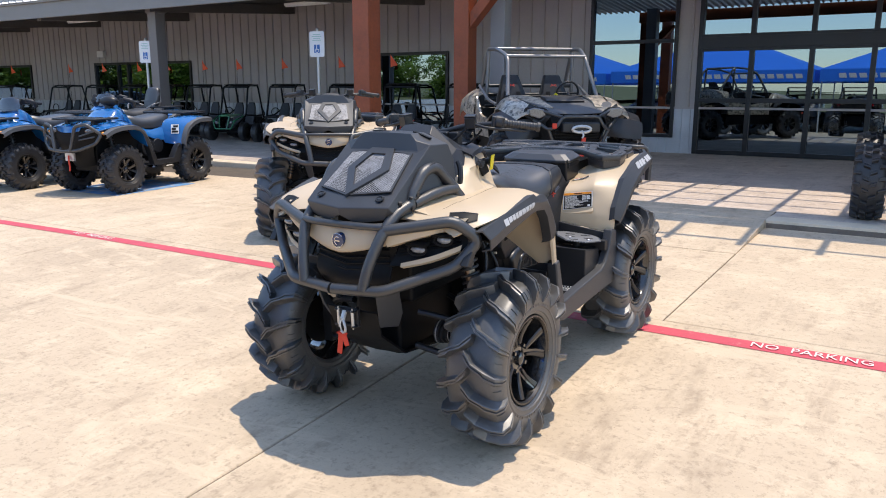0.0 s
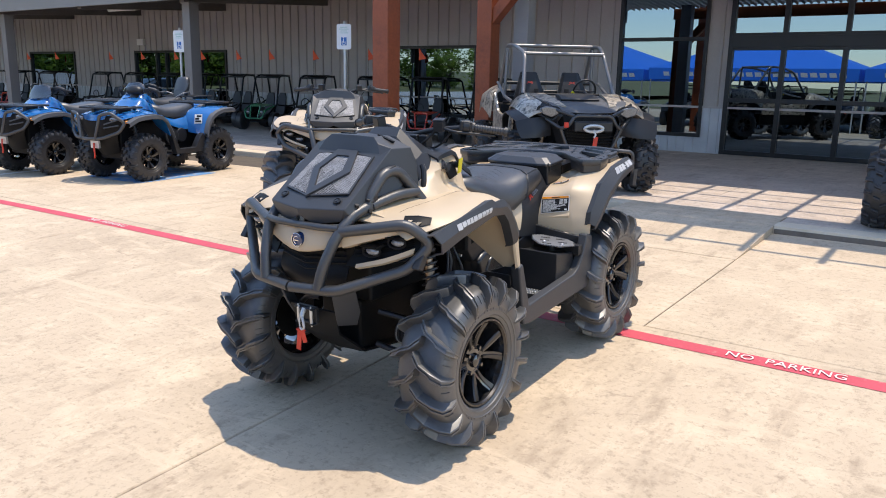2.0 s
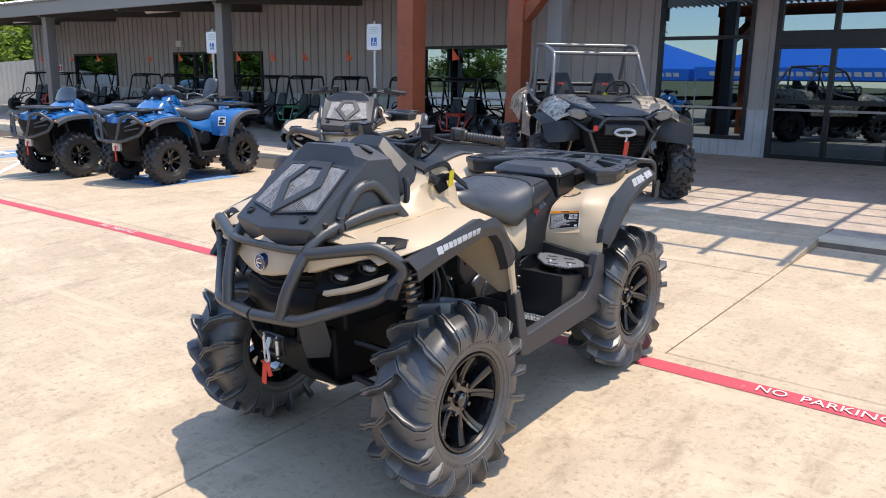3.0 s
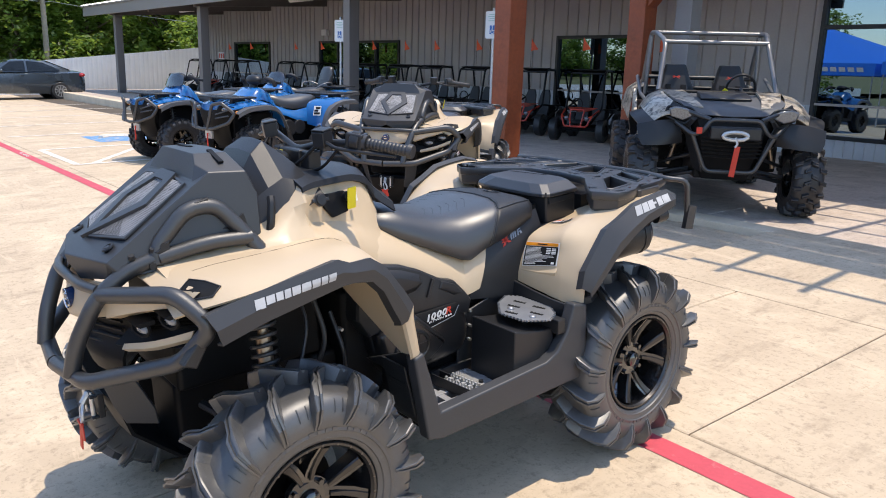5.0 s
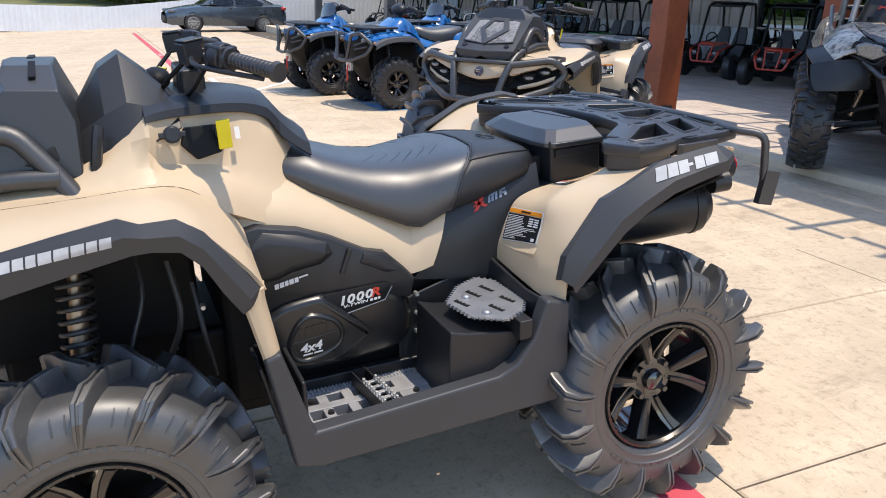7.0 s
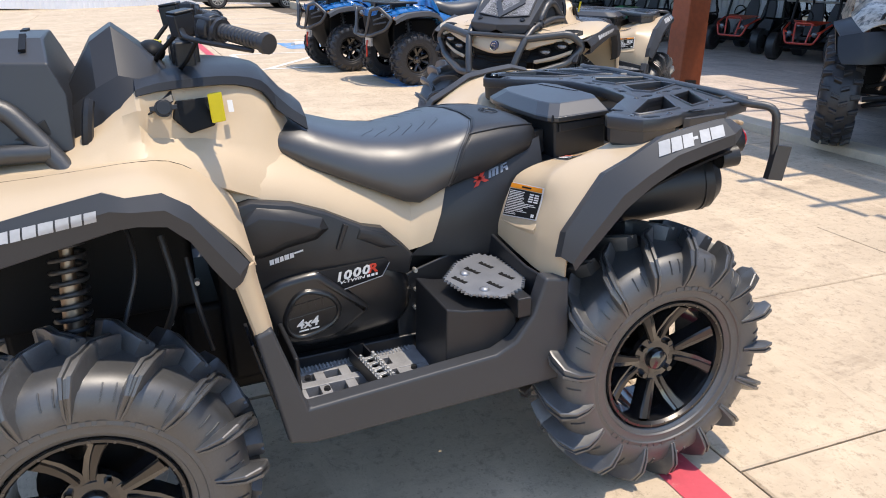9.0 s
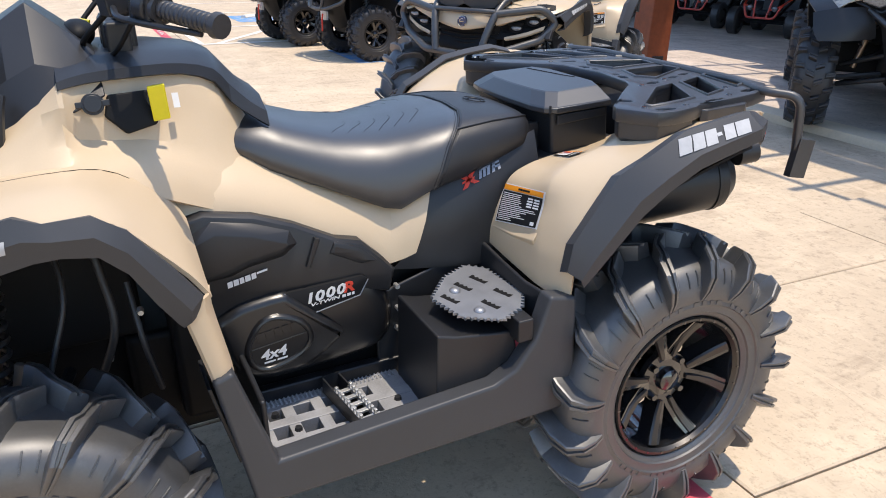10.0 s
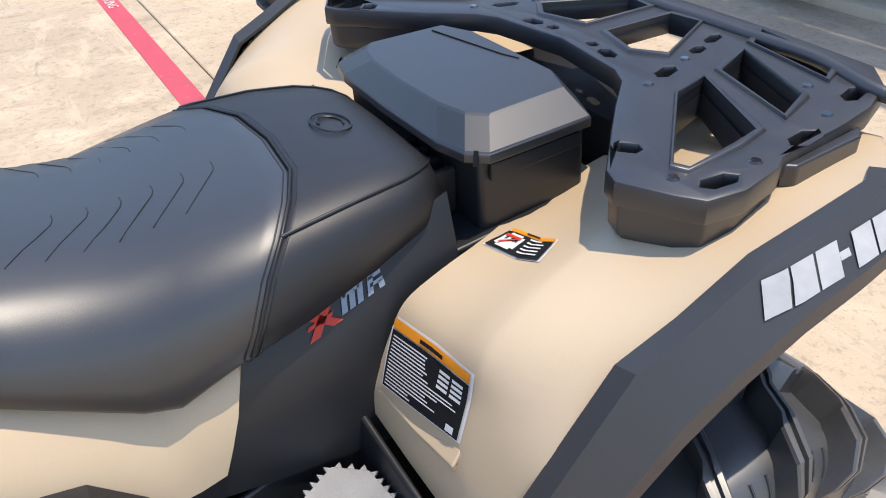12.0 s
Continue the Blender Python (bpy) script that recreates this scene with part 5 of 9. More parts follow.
    repeat("housing_slot", bm, DARK, shroud, [pose(-0.065, -0.7525, 1.336), pose(0.145, -0.7425, 1.3235, 0, 18, 0)])
    # rubber latches behind the housing
    bm = bmesh.new()
    tube(bm, [(0.262, -0.645, 1.075), (0.272, -0.638, 1.12), (0.264, -0.628, 1.175), (0.250, -0.622, 1.195)], 0.013, 8, 0.02)
    pair("rubber_latch", bm, BLACK, A)

    # dash pod
    bm = bmesh.new()
    pod = [
        yrow(-0.668, (0.235, 1.105), (0.195, 1.175), (0.10, 1.215), (0, 1.22)),
        yrow(-0.605, (0.255, 1.120), (0.205, 1.215), (0.095, 1.312), (0, 1.318)),
        yrow(-0.552, (0.268, 1.140), (0.200, 1.240), (0.075, 1.345), (0, 1.350)),
        yrow(-0.500, (0.272, 1.155), (0.212, 1.228), (0.100, 1.300), (0, 1.305)),
        yrow(-0.440, (0.262, 1.180), (0.222, 1.205), (0.125, 1.243), (0, 1.245)),
    ]
    sheet(bm, mirror_rows(pod), 0.006)
    part("dash_pod", bm, BLACK, A, "faceted charcoal dash pod", bevel=0.004, smooth=15)
    bm = bmesh.new()
    ball(bm, (0, -0.465, 1.27), 0.06, 1.1, 0.6, 0.5)
    part("gauge", bm, DARK, A)
    # tan cowl under pod and bars
    bm = bmesh.new()
    cowl = [
        yrow(-0.99, (0.34, 1.03), (0.27, 1.045), (0.20, 1.055), (0.10, 1.06), (0, 1.06)),
        yrow(-0.80, (0.36, 1.05), (0.29, 1.062), (0.24, 1.075), (0.12, 1.09), (0, 1.09)),
        yrow(-0.69, (0.37, 1.055), (0.325, 1.060), (0.268, 1.085), (0.15, 1.12), (0, 1.12)),
        yrow(-0.60, (0.38, 1.058), (0.330, 1.066), (0.286, 1.120), (0.20, 1.155), (0, 1.17)),
        yrow(-0.525, (0.38, 1.055), (0.330, 1.066), (0.278, 1.135), (0.262, 1.195), (0, 1.225)),
        yrow(-0.50, (0.38, 1.055), (0.325, 1.072), (0.270, 1.100), (0.245, 1.215), (0, 1.228)),
        yrow(-0.38, (0.345, 0.985), (0.305, 1.050), (0.246, 1.080), (0.205, 1.205), (0, 1.224)),
        yrow(-0.28, (0.306, 0.930), (0.285, 0.985), (0.228, 1.050), (0.168, 1.198), (0, 1.21)),
        yrow(-0.21, (0.298, 0.895), (0.268, 0.950), (0.205, 1.030), (0.148, 1.165), (0, 1.18)),
        yrow(-0.15, (0.292, 0.870), (0.258, 0.925), (0.170, 0.990), (0.110, 1.075), (0, 1.085)),
    ]
    sheet(bm, smoothrows(mirror_rows(cowl), 2, 2), 0.008)
    part("cowl", bm, CREAM, A, "tan cowl", smooth=30)
    bm = bmesh.new()
    top = [yrow(-0.52, (0.270, 1.198), (0.263, 1.212), (0.19, 1.238), (0, 1.242)), yrow(-0.47, (0.252, 1.204), (0.245, 1.221), (0.17, 1.240), (0, 1.244)), yrow(-0.36, (0.222, 1.203), (0.214, 1.222), (0.15, 1.239), (0, 1.245)), yrow(-0.28, (0.186, 1.194), (0.177, 1.214), (0.12, 1.233), (0, 1.239)), yrow(-0.215, (0.168, 1.168), (0.157, 1.194), (0.10, 1.220), (0, 1.227)), yrow(-0.185, (0.166, 1.120), (0.154, 1.158), (0.10, 1.190), (0, 1.20)), yrow(-0.145, (0.182, 1.086), (0.168, 1.116), (0.11, 1.140), (0, 1.150)), yrow(-0.112, (0.186, 1.062), (0.172, 1.092), (0.11, 1.120), (0, 1.125))]
    sheet(bm, smoothrows(mirror_rows(top), 1, 2), 0.008)
    part("console_top", bm, BLACK, A, "black console trim", smooth=24)
    # seam between cowl and fender: a dark thread draws the shadow in the gap
    tree_ = surface(*[c for c in A.children if c.name.split(".")[0] in ("cowl", "front_fender", "side_panel")])
    for s in (1, -1):
        for run in ([(0.36, -0.93, 1.3), (0.37, -0.80, 1.3), (0.375, -0.66, 1.3), (0.37, -0.55, 1.3), (0.355, -0.47, 1.3), (0.350, -0.42, 1.3)],):
            pts = []
            for p, q in zip(run, run[1:]):
                for k in range(6):
                    v0 = Vector(p).lerp(Vector(q), k / 6)
                    hit, nrm, _, _ = tree_.ray_cast(Vector((s * v0.x, v0.y, v0.z)), Vector((0, 0, -1)), 0.6)
                    if hit is not None:
                        pts.append(hit)
            bm = bmesh.new()
            tube(bm, pts, 0.0009, 5)
            part("panel_seam", bm, DARK, A, smooth=60)
    # ignition pocket, socket and key tag
    bm = bmesh.new()
    sheet(bm, [[(0.250, -0.436, 1.178), (0.236, -0.352, 1.178)], [(0.268, -0.448, 1.140), (0.246, -0.345, 1.140)], [(0.262, -0.412, 1.098), (0.262, -0.352, 1.112)]], 0.012)
    part("ignition_pocket", bm, DARK, A, bevel=0.004)
    bm = bmesh.new()
    o, n = Vector((0.272, -0.466, 1.166)), Vector((0.95, 0.05, 0.25)).normalized()
    cyl(bm, o, o + n * 0.010, 0.021, seg=20)
    cyl(bm, o + n * 0.010, o + n * 0.015, 0.017, seg=20)
    obox(bm, basis(o + n * 0.006, (0, -1, 0), n), 0.062, 0.012, 0.008)
    part("power_socket", bm, BLACK, A, bevel=0.002)
    bm = bmesh.new()
    cyl(bm, (0.222, -0.350, 1.155), (0.262, -0.350, 1.162), 0.016, seg=12)
    part("ignition_switch", bm, BLACK, A)
    bm = bmesh.new()
    obox(bm, pose(0.270, -0.345, 1.156, 4, 10, 6), 0.007, 0.034, 0.075)
    part("key_tag", bm, YELLOW, A, "bright yellow key tag", bevel=0.006)
    bm = bmesh.new()
    bars(bm, basis((0.238, -0.318, 1.135), (-0.35, 1, -0.1), (0.9, 0.3, 0.3)), [(0, 0, 0.014, 0.030, 0)], 0.008)
    part("small_label", bm, WHITE, A)
    # handlebar
    bm = bmesh.new()
    tube(bm, [(-0.463, -0.240, 1.315), (-0.32, -0.325, 1.338), (-0.14, -0.375, 1.325), (0, -0.385, 1.29), (0.14, -0.375, 1.325), (0.32, -0.325, 1.338), (0.463, -0.240, 1.315)], 0.0125, 10, 0.05)
    bar = part("handlebar", bm, BLACK, A, smooth=60)
    for s in (1, -1):
        bm = bmesh.new()
        a, b = Vector((s * 0.335, -0.316, 1.336)), Vector((s * 0.460, -0.242, 1.3155))
        d = (b - a).normalized()
        e1 = d.orthogonal().normalized()
        e2 = d.cross(e1)
        rings = []
        for k in range(12):
            for u, r_ in ((0.0, 0.0172), (0.10, 0.0184), (0.70, 0.0186), (0.82, 0.0172)):
                p = a + (b - a) * (k + u) / 12
                rings.append([p + r_ * (math.cos(q * math.pi / 7) * e1 + math.sin(q * math.pi / 7) * e2) for q in range(14)])
        loft(bm, rings, ring=True, caps=True)
        cyl(bm, b - d * 0.004, b + d * 0.010, 0.024, 0.022, 16)
        cyl(bm, a - d * 0.012, a, 0.027, seg=16)
        part("grip", bm, BLACKRUBBER, bar, "black ribbed rubber grip", smooth=50)
        bm = bmesh.new()
        obox(bm, basis(a - d * 0.040, d, (0, 0, 1)), 0.06, 0.052, 0.056)
        cyl(bm, a - d * 0.055 + Vector((0, 0, 0.0)), a - d * 0.02, 0.034, seg=14)
        part("switch_block", bm, BLACK, bar, bevel=0.006)
        bm = bmesh.new()
        obox(bm, pose(s * 0.185, -0.392, 1.346, 8, 0, s * 18), 0.050, 0.048, 0.052)
        obox(bm, pose(s * 0.185, -0.392, 1.375, 8, 0, s * 18), 0.054, 0.052, 0.008)
        part("reservoir", bm, BLACK, bar, bevel=0.006)
        bm = bmesh.new()
        tube(bm, [(s * 0.215, -0.395, 1.335), (s * 0.27, -0.395, 1.322), (s * 0.34, -0.345, 1.312), (s * 0.415, -0.265, 1.298)], 0.0065, 8, 0.03)
        part("brake_lever", bm, BLACK, bar, smooth=60)
        bm = bmesh.new()
        tube(bm, [(s * 0.17, -0.41, 1.32), (s * 0.14, -0.46, 1.27), (s * 0.08, -0.46, 1.24)], 0.006, 7, 0.04)
        tube(bm, [(s * 0.23, -0.365, 1.31), (s * 0.19, -0.40, 1.25), (s * 0.10, -0.42, 1.225)], 0.005, 7, 0.04)
        part("cable", bm, DARK, bar, smooth=60)
    bm = bmesh.new()
    box(bm, -0.07, 0.07, -0.42, -0.35, 1.225, 1.30)
    cyl(bm, (0, -0.39, 1.18), (0, -0.385, 1.28), 0.035, seg=14)
    for s in (1, -1):
        obox(bm, pose(s * 0.10, -0.39, 1.265, 0, 0, 0), 0.05, 0.05, 0.07)
    part("bar_clamp", bm, BLACK, A, bevel=0.008)
    bm = bmesh.new()
    obox(bm, pose(-0.03, -0.455, 1.262, -20, 0, 20), 0.05, 0.006, 0.07)
    part("key_tag", bm, YELLOW, A, bevel=0.003)

    # the rear half stands a little off the nose's middle line
    REAR_X = 0.047
    # tan side panels under the seat
    bm = bmesh.new()
    sheet(bm, smoothrows([
        [(0.215, -0.37, 1.060), (0.250, -0.37, 1.010), (0.285, -0.38, 0.960), (0.300, -0.375, 0.925)],
        [(0.207, -0.29, 1.050), (0.246, -0.29, 1.015), (0.293, -0.295, 0.963), (0.308, -0.295, 0.922)],
        [(0.195, -0.215, 1.022), (0.226, -0.21, 1.000), (0.290, -0.21, 0.945), (0.306, -0.205, 0.896)],
        [(0.205, -0.12, 0.972), (0.236, -0.12, 0.958), (0.285, -0.115, 0.905), (0.300, -0.11, 0.860)],
        [(0.210, -0.01, 0.920), (0.240, -0.01, 0.907), (0.280, -0.01, 0.855), (0.297, -0.01, 0.806)],
        [(0.212, 0.08, 0.880), (0.243, 0.08, 0.868), (0.280, 0.075, 0.815), (0.296, 0.07, 0.765)],
        [(0.215, 0.142, 0.866), (0.252, 0.142, 0.843), (0.287, 0.125, 0.775), (0.301, 0.114, 0.718)],
        [(0.228, 0.19, 0.872), (0.262, 0.19, 0.860), (0.292, 0.165, 0.800), (0.303, 0.150, 0.724)],
        [(0.240, 0.239, 0.900), (0.274, 0.239, 0.890), (0.297, 0.215, 0.810), (0.305, 0.183, 0.734)]], 2, 1), 0.008)
    pair("side_panel", bm, CREAM, A, "tan side panel under the seat", smooth=30)
    # black rear side panel
    bm = bmesh.new()
    sheet(bm, [
        [(0.245, 0.225, 0.895), (0.288, 0.215, 0.83), (0.296, 0.19, 0.755), (0.298, 0.12, 0.70)],
        [(0.245, 0.34, 0.925), (0.290, 0.30, 0.85), (0.300, 0.27, 0.76), (0.302, 0.25, 0.68)],
        [(0.240, 0.47, 0.955), (0.285, 0.44, 0.88), (0.300, 0.42, 0.80), (0.302, 0.40, 0.66)],
        [(0.225, 0.56, 0.975), (0.262, 0.55, 0.92), (0.285, 0.55, 0.82), (0.302, 0.55, 0.66)]], 0.008)
    rsp = pair("rear_side_panel", bm, BLACK, A, "black side panel", smooth=40)
    # slanted plain marks on the black panel
    quad_ = [(0.280, 0.322, 0.868), (0.275, 0.440, 0.902), (0.264, 0.440, 0.928), (0.268, 0.322, 0.896)]
    red = [(0.0, -0.15, 0.13, 1.0, 0.24), (0.30, -0.10, 0.12, 0.85, -0.26), (0.02, 0.30, 0.30, 0.16, 0.02)]
    grey = [(0.42, 0.05, 0.07, 0.75, 0.05), (0.52, 0.05, 0.07, 0.75, 0.05), (0.62, 0.05, 0.07, 0.75, 0.05), (0.47, 0.66, 0.22, 0.16, 0.01), (0.75, 0.05, 0.07, 0.75, 0.05), (0.80, 0.66, 0.16, 0.16, 0.01), (0.80, 0.34, 0.16, 0.16, 0.01), (0.90, 0.05, 0.07, 0.34, 0.0)]
    tree_ = surface(*rsp)
    for q_, o_ in ((quad_, (1, 0, 0.4)), (mirrored(quad_), (-1, 0, 0.4))):
        decal("panel_mark", q_, red, tree_, o_, REDPAINT, A, "red slanted mark")
        decal("panel_mark", q_, grey, tree_, o_, ALLOY, A, "silver block mark")

    # seat
    def seat_rows(ys):
        key = [  # y, bottom z, half width, top z
            (-0.225, 1.030, 0.160, 1.050), (-0.19, 1.008, 0.192, 1.074), (-0.13, 0.970, 0.216, 1.082), (-0.06, 0.939, 0.228, 1.056), (0.03, 0.897, 0.238, 1.029),
            (0.12, 0.854, 0.246, 1.014), (0.145, 0.840, 0.250, 1.013), (0.24, 0.886, 0.254, 1.021), (0.33, 0.903, 0.246, 1.032), (0.43, 0.928, 0.229, 1.033), (0.51, 0.945, 0.206, 1.025), (0.555, 0.952, 0.165, 1.013), (0.580, 0.960, 0.100, 0.986)]
        def at(y):
            i = max(0, min(len(key) - 2, sum(1 for k in key if k[0] <= y) - 1))
            a, b = key[i], key[i + 1]
            u = (y - a[0]) / (b[0] - a[0])
            return tuple(a[q] + (b[q] - a[q]) * u for q in (1, 2, 3))
        front = ((0.96, -0.02), (1.0, 0.06), (1.0, 0.26), (0.95, 0.52), (0.84, 0.76), (0.66, 0.905), (0.40, 0.975), (0.0, 1.0))
        boxy = ((0.96, -0.02), (1.0, 0.06), (1.01, 0.32), (0.970, 0.66), (0.880, 0.88), (0.68, 0.960), (0.42, 0.988), (0.0, 1.0))
        seam_at = (0.245, 0.248, 0.264, 0.288, 0.318, 0.350, 0.378, 0.386)
        out = []
        for y in ys:
            row = []
            for f, b, sy in zip(front, boxy, seam_at):
                if y <= 0.08:
                    yy = y
                elif y <= 0.245:
                    yy = 0.08 + (y - 0.08) * (sy - 0.08) / 0.165
                else:
                    yy = sy + (y - 0.245) * (0.58 - sy) / 0.335
                zb, w_, zt = at(yy)
                u = min(1.0, max(0.0, (yy - 0.05) / 0.25))
                row.append((w_ * (f[0] + (b[0] - f[0]) * u), yy, zb + (f[1] + (b[1] - f[1]) * u) * (zt - zb)))
            out.append(row)
        return out
    ys = [-0.225, -0.21, -0.19, -0.16, -0.13, -0.09, -0.06, -0.02, 0.03, 0.08, 0.12, 0.16, 0.20, 0.225, 0.24, 0.245]
    bm = bmesh.new()
    def lean(rows):
        return [[(x + REAR_X * min(1.0, max(0.0, (y + 0.30) / 0.55)), y, z) for x, y, z in r] for r in rows]
    rows = lean(mirror_rows(seat_rows(ys)))
    rows[-1] = [(x, y, z - 0.004) for x, y, z in rows[-1]]
    loft(bm, rows)
    bm.faces.new([bm.verts.new(p) for p in rows[0]])
    bmesh.ops.remove_doubles(bm, verts=bm.verts, dist=0.0005)
    seat = part("seat", bm, VINYL, A, "long black vinyl seat with stitched seams", smooth=60)
    bm = bmesh.new()
    ys2 = [0.245, 0.25, 0.265, 0.29, 0.33, 0.38, 0.43, 0.47, 0.51, 0.535, 0.555, 0.570, 0.580]
    rows2 = lean(mirror_rows(seat_rows(ys2)))
    lip = [(x, y, z - 0.004) for x, y, z in rows2[0]]
    loft(bm, [lip] + rows2[1:])
    bm.faces.new([bm.verts.new(p) for p in rows2[-1]])
    bmesh.ops.remove_doubles(bm, verts=bm.verts, dist=0.0005)
    part("seat_rear", bm, VINYL_SMOOTH, seat, "smooth black vinyl rear cushion", smooth=60)
    for off, r_ in ((0.0, 0.0028), (0.009, 0.0011), (-0.009, 0.0011)):
        bm = bmesh.new()
        tube(bm, [Vector(p) + Vector((0, off, -0.0005)) for p in rows2[0]], r_, 6)
        part("seam", bm, BLACK, seat, smooth=60)
    bm = bmesh.new()
    hoop = [Vector(r[4]) for r in rows2[:11]] + [Vector(r[-5]) for r in rows2[10::-1]]
    tube(bm, [p + Vector((0, 0, 0.001)) for p in hoop], 0.0024, 6)
    part("seam", bm, BLACK, seat, smooth=60)
    bm = bmesh.new()
    tube(bm, [Vector((REAR_X + 0.036 * math.cos(a * math.pi / 9), 0.478 + 0.028 * math.sin(a * math.pi / 9), 1.0305 - 0.004 * math.sin(a * math.pi / 9))) for a in range(19)], 0.0016, 5)
    tube(bm, [Vector((REAR_X + 0.022 * math.cos(a * math.pi / 9), 0.478 + 0.018 * math.sin(a * math.pi / 9), 1.0305 - 0.003 * math.sin(a * math.pi / 9))) for a in range(3, 15)], 0.0016, 5)
    part("embossed_mark", bm, VINYL_SMOOTH, seat)
    tree_ = surface(seat)
    for k in range(6):
        for s in (1, -1):
            bm = bmesh.new()
            y = 0.055 + 0.040 * k
            pts = []
            for i in range(9):
                u = i / 8
                x, yy = s * (0.060 + 0.095 * u), y + (0.045 if u < 0.2 else 0.045 - 0.075 * (u - 0.2))
                hit, nrm, _, _ = tree_.ray_cast(Vector((x, yy, 1.2)), Vector((0, 0, -1)), 0.4)
                if hit is not None:
                    pts.append(hit)
            tube(bm, pts, 0.0009, 5)
            part("pleat", bm, BLACK, seat, smooth=60)

    # dark panel and drive cover under the tan side panel
    bm = bmesh.new()
    duct = [(-0.375, 0.915), (-0.302, 0.930), (-0.199, 0.908), (-0.114, 0.872), (-0.018, 0.818), (0.038, 0.802), (0.090, 0.750), (0.118, 0.715), (0.10, 0.66), (-0.06, 0.70), (-0.34, 0.68), (-0.385, 0.75)]
    stack(bm, duct, [(0.20, 0.0), (0.322, 0.0), (0.332, 0.006), (0.335, 0.012)])
    stack(bm, [(-0.360, 0.875), (-0.290, 0.912), (-0.205, 0.893), (-0.128, 0.862), (-0.114, 0.830), (-0.146, 0.806), (-0.226, 0.795), (-0.262, 0.782), (-0.350, 0.775)], [(0.328, -0.004), (0.336, 0.0), (0.354, 0.022), (0.355, 0.026)])
    stack(bm, [(-0.075, 0.838), (-0.062, 0.832), (-0.090, 0.768), (-0.100, 0.772)], [(0.328, 0.0), (0.342, 0.0), (0.344, 0.002)])
    stack(bm, [(-0.030, 0.818), (0.034, 0.794), (0.074, 0.752), (0.030, 0.748), (-0.020, 0.776), (-0.045, 0.790)], [(0.330, 0.0), (0.338, 0.004), (0.341, 0.012)])
    pair("air_duct_panel", bm, BLACK, A, bevel=0.0025, smooth=28)
    for s in (1, -1):
        bm = bmesh.new()
        mm = basis((s * 0.3365, -0.274 if s > 0 else -0.186, 0.757 if s > 0 else 0.772), (0, s * 0.09, 0.017), (s * 1, 0, 0)) @ Matrix.Diagonal((0.80, 0.80, 1, 1))
        bars(bm, mm, [(0.000, 0, 0.014, 0.017, 0.003), (0.017, 0, 0.014, 0.017, 0.003), (0.034, 0, 0.012, 0.017, 0.003), (0.049, 0, 0.015, 0.017, 0.003), (0.067, 0, 0.013, 0.017, 0.003), (0.084, 0.010, 0.03, 0.006, 0.001)], 0.004)
        part("duct_marking", bm, WHITE, A)
    cover = soft_ring([(-0.322, 0.690), (-0.286, 0.711), (-0.195, 0.726), (-0.053, 0.730), (0.029, 0.732), (0.078, 0.706), (0.106, 0.663), (0.118, 0.601), (0.105, 0.543), (0.067, 0.507), (-0.004, 0.494), (-0.123, 0.486), (-0.220, 0.488), (-0.275, 0.530), (-0.312, 0.610)], 4)
    bm = bmesh.new()
    stack(bm, cover, [(0.14, 0.0), (0.268, 0.0), (0.295, 0.004), (0.315, 0.013), (0.328, 0.027), (0.335, 0.045), (0.337, 0.060)])
    pair("drive_cover", bm, SATIN, A, "satin black drive belt cover", smooth=40)
    # raised ridge from the front edge to the badge plate, and the boss below it
    bm = bmesh.new()
    ridge = soft_ring([(-0.312, 0.680), (-0.255, 0.712), (-0.165, 0.722), (-0.135, 0.705), (-0.030, 0.602), (-0.034, 0.580), (-0.120, 0.526), (-0.222, 0.524), (-0.272, 0.548), (-0.298, 0.610)], 3, 0.35)
    stack(bm, ridge, [(0.310, -0.006), (0.334, -0.002), (0.350, 0.004), (0.356, 0.012), (0.357, 0.018)])
    pair("cover_boss", bm, SATIN, A, smooth=35)
    bm = bmesh.new()
    disc_ = soft_ring([(-0.257, 0.607), (-0.228, 0.662), (-0.185, 0.678), (-0.126, 0.652), (-0.106, 0.605), (-0.134, 0.566), (-0.207, 0.545), (-0.246, 0.562)], 4)
    stack(bm, disc_, [(0.350, -0.005), (0.3575, -0.004), (0.364, 0.001), (0.3655, 0.005), (0.364, 0.009), (0.3605, 0.011), (0.3605, 0.014)])
    tube(bm, [(0.3615, -0.246, 0.606), (0.3615, -0.115, 0.622)], 0.0016, 6)
    for k, w_ in enumerate((0.016, 0.016, 0.013, 0.016, 0.014)):
        obox(bm, pose(0.361, -0.222 + 0.019 * k, 0.634 + 0.0022 * k, 7, 0, 0), 0.003, w_, 0.020)
    pair("cover_disc", bm, SATIN, A, "black embossed cover disc", smooth=30)
    bm = bmesh.new()
    cells_ = [(-0.156, 0.7185), (0.030, 0.7235), (0.042, 0.712), (0.020, 0.676), (-0.090, 0.656)]
    stack(bm, cells_, [(0.320, 0.0), (0.3445, 0.0), (0.3450, 0.001)])
    pair("cover_plate", bm, LABELBLACK, A)
    bm = bmesh.new()
    for a_, b_ in ((4, 0), (4, 3), (3, 2)):
        (ya, za), (yb, zb) = cells_[a_], cells_[b_]
        tube(bm, [(0.3452, ya, za), (0.3452, yb, zb)], 0.0014, 6)
    pair("cover_plate_edge", bm, ALLOY, A)
    bm = bmesh.new()
    cyl(bm, (0.30, 0, 0), (0.318, 0, 0), 0.006, seg=8)
    repeat("cover_bolt", bm, STEEL, A, [pose(0.0, 0.126, 0.60), pose(0.0, 0.126, 0.66), pose(0.0, 0.122, 0.545)])
    wide = Matrix.Diagonal((1.32, 1, 1, 1))
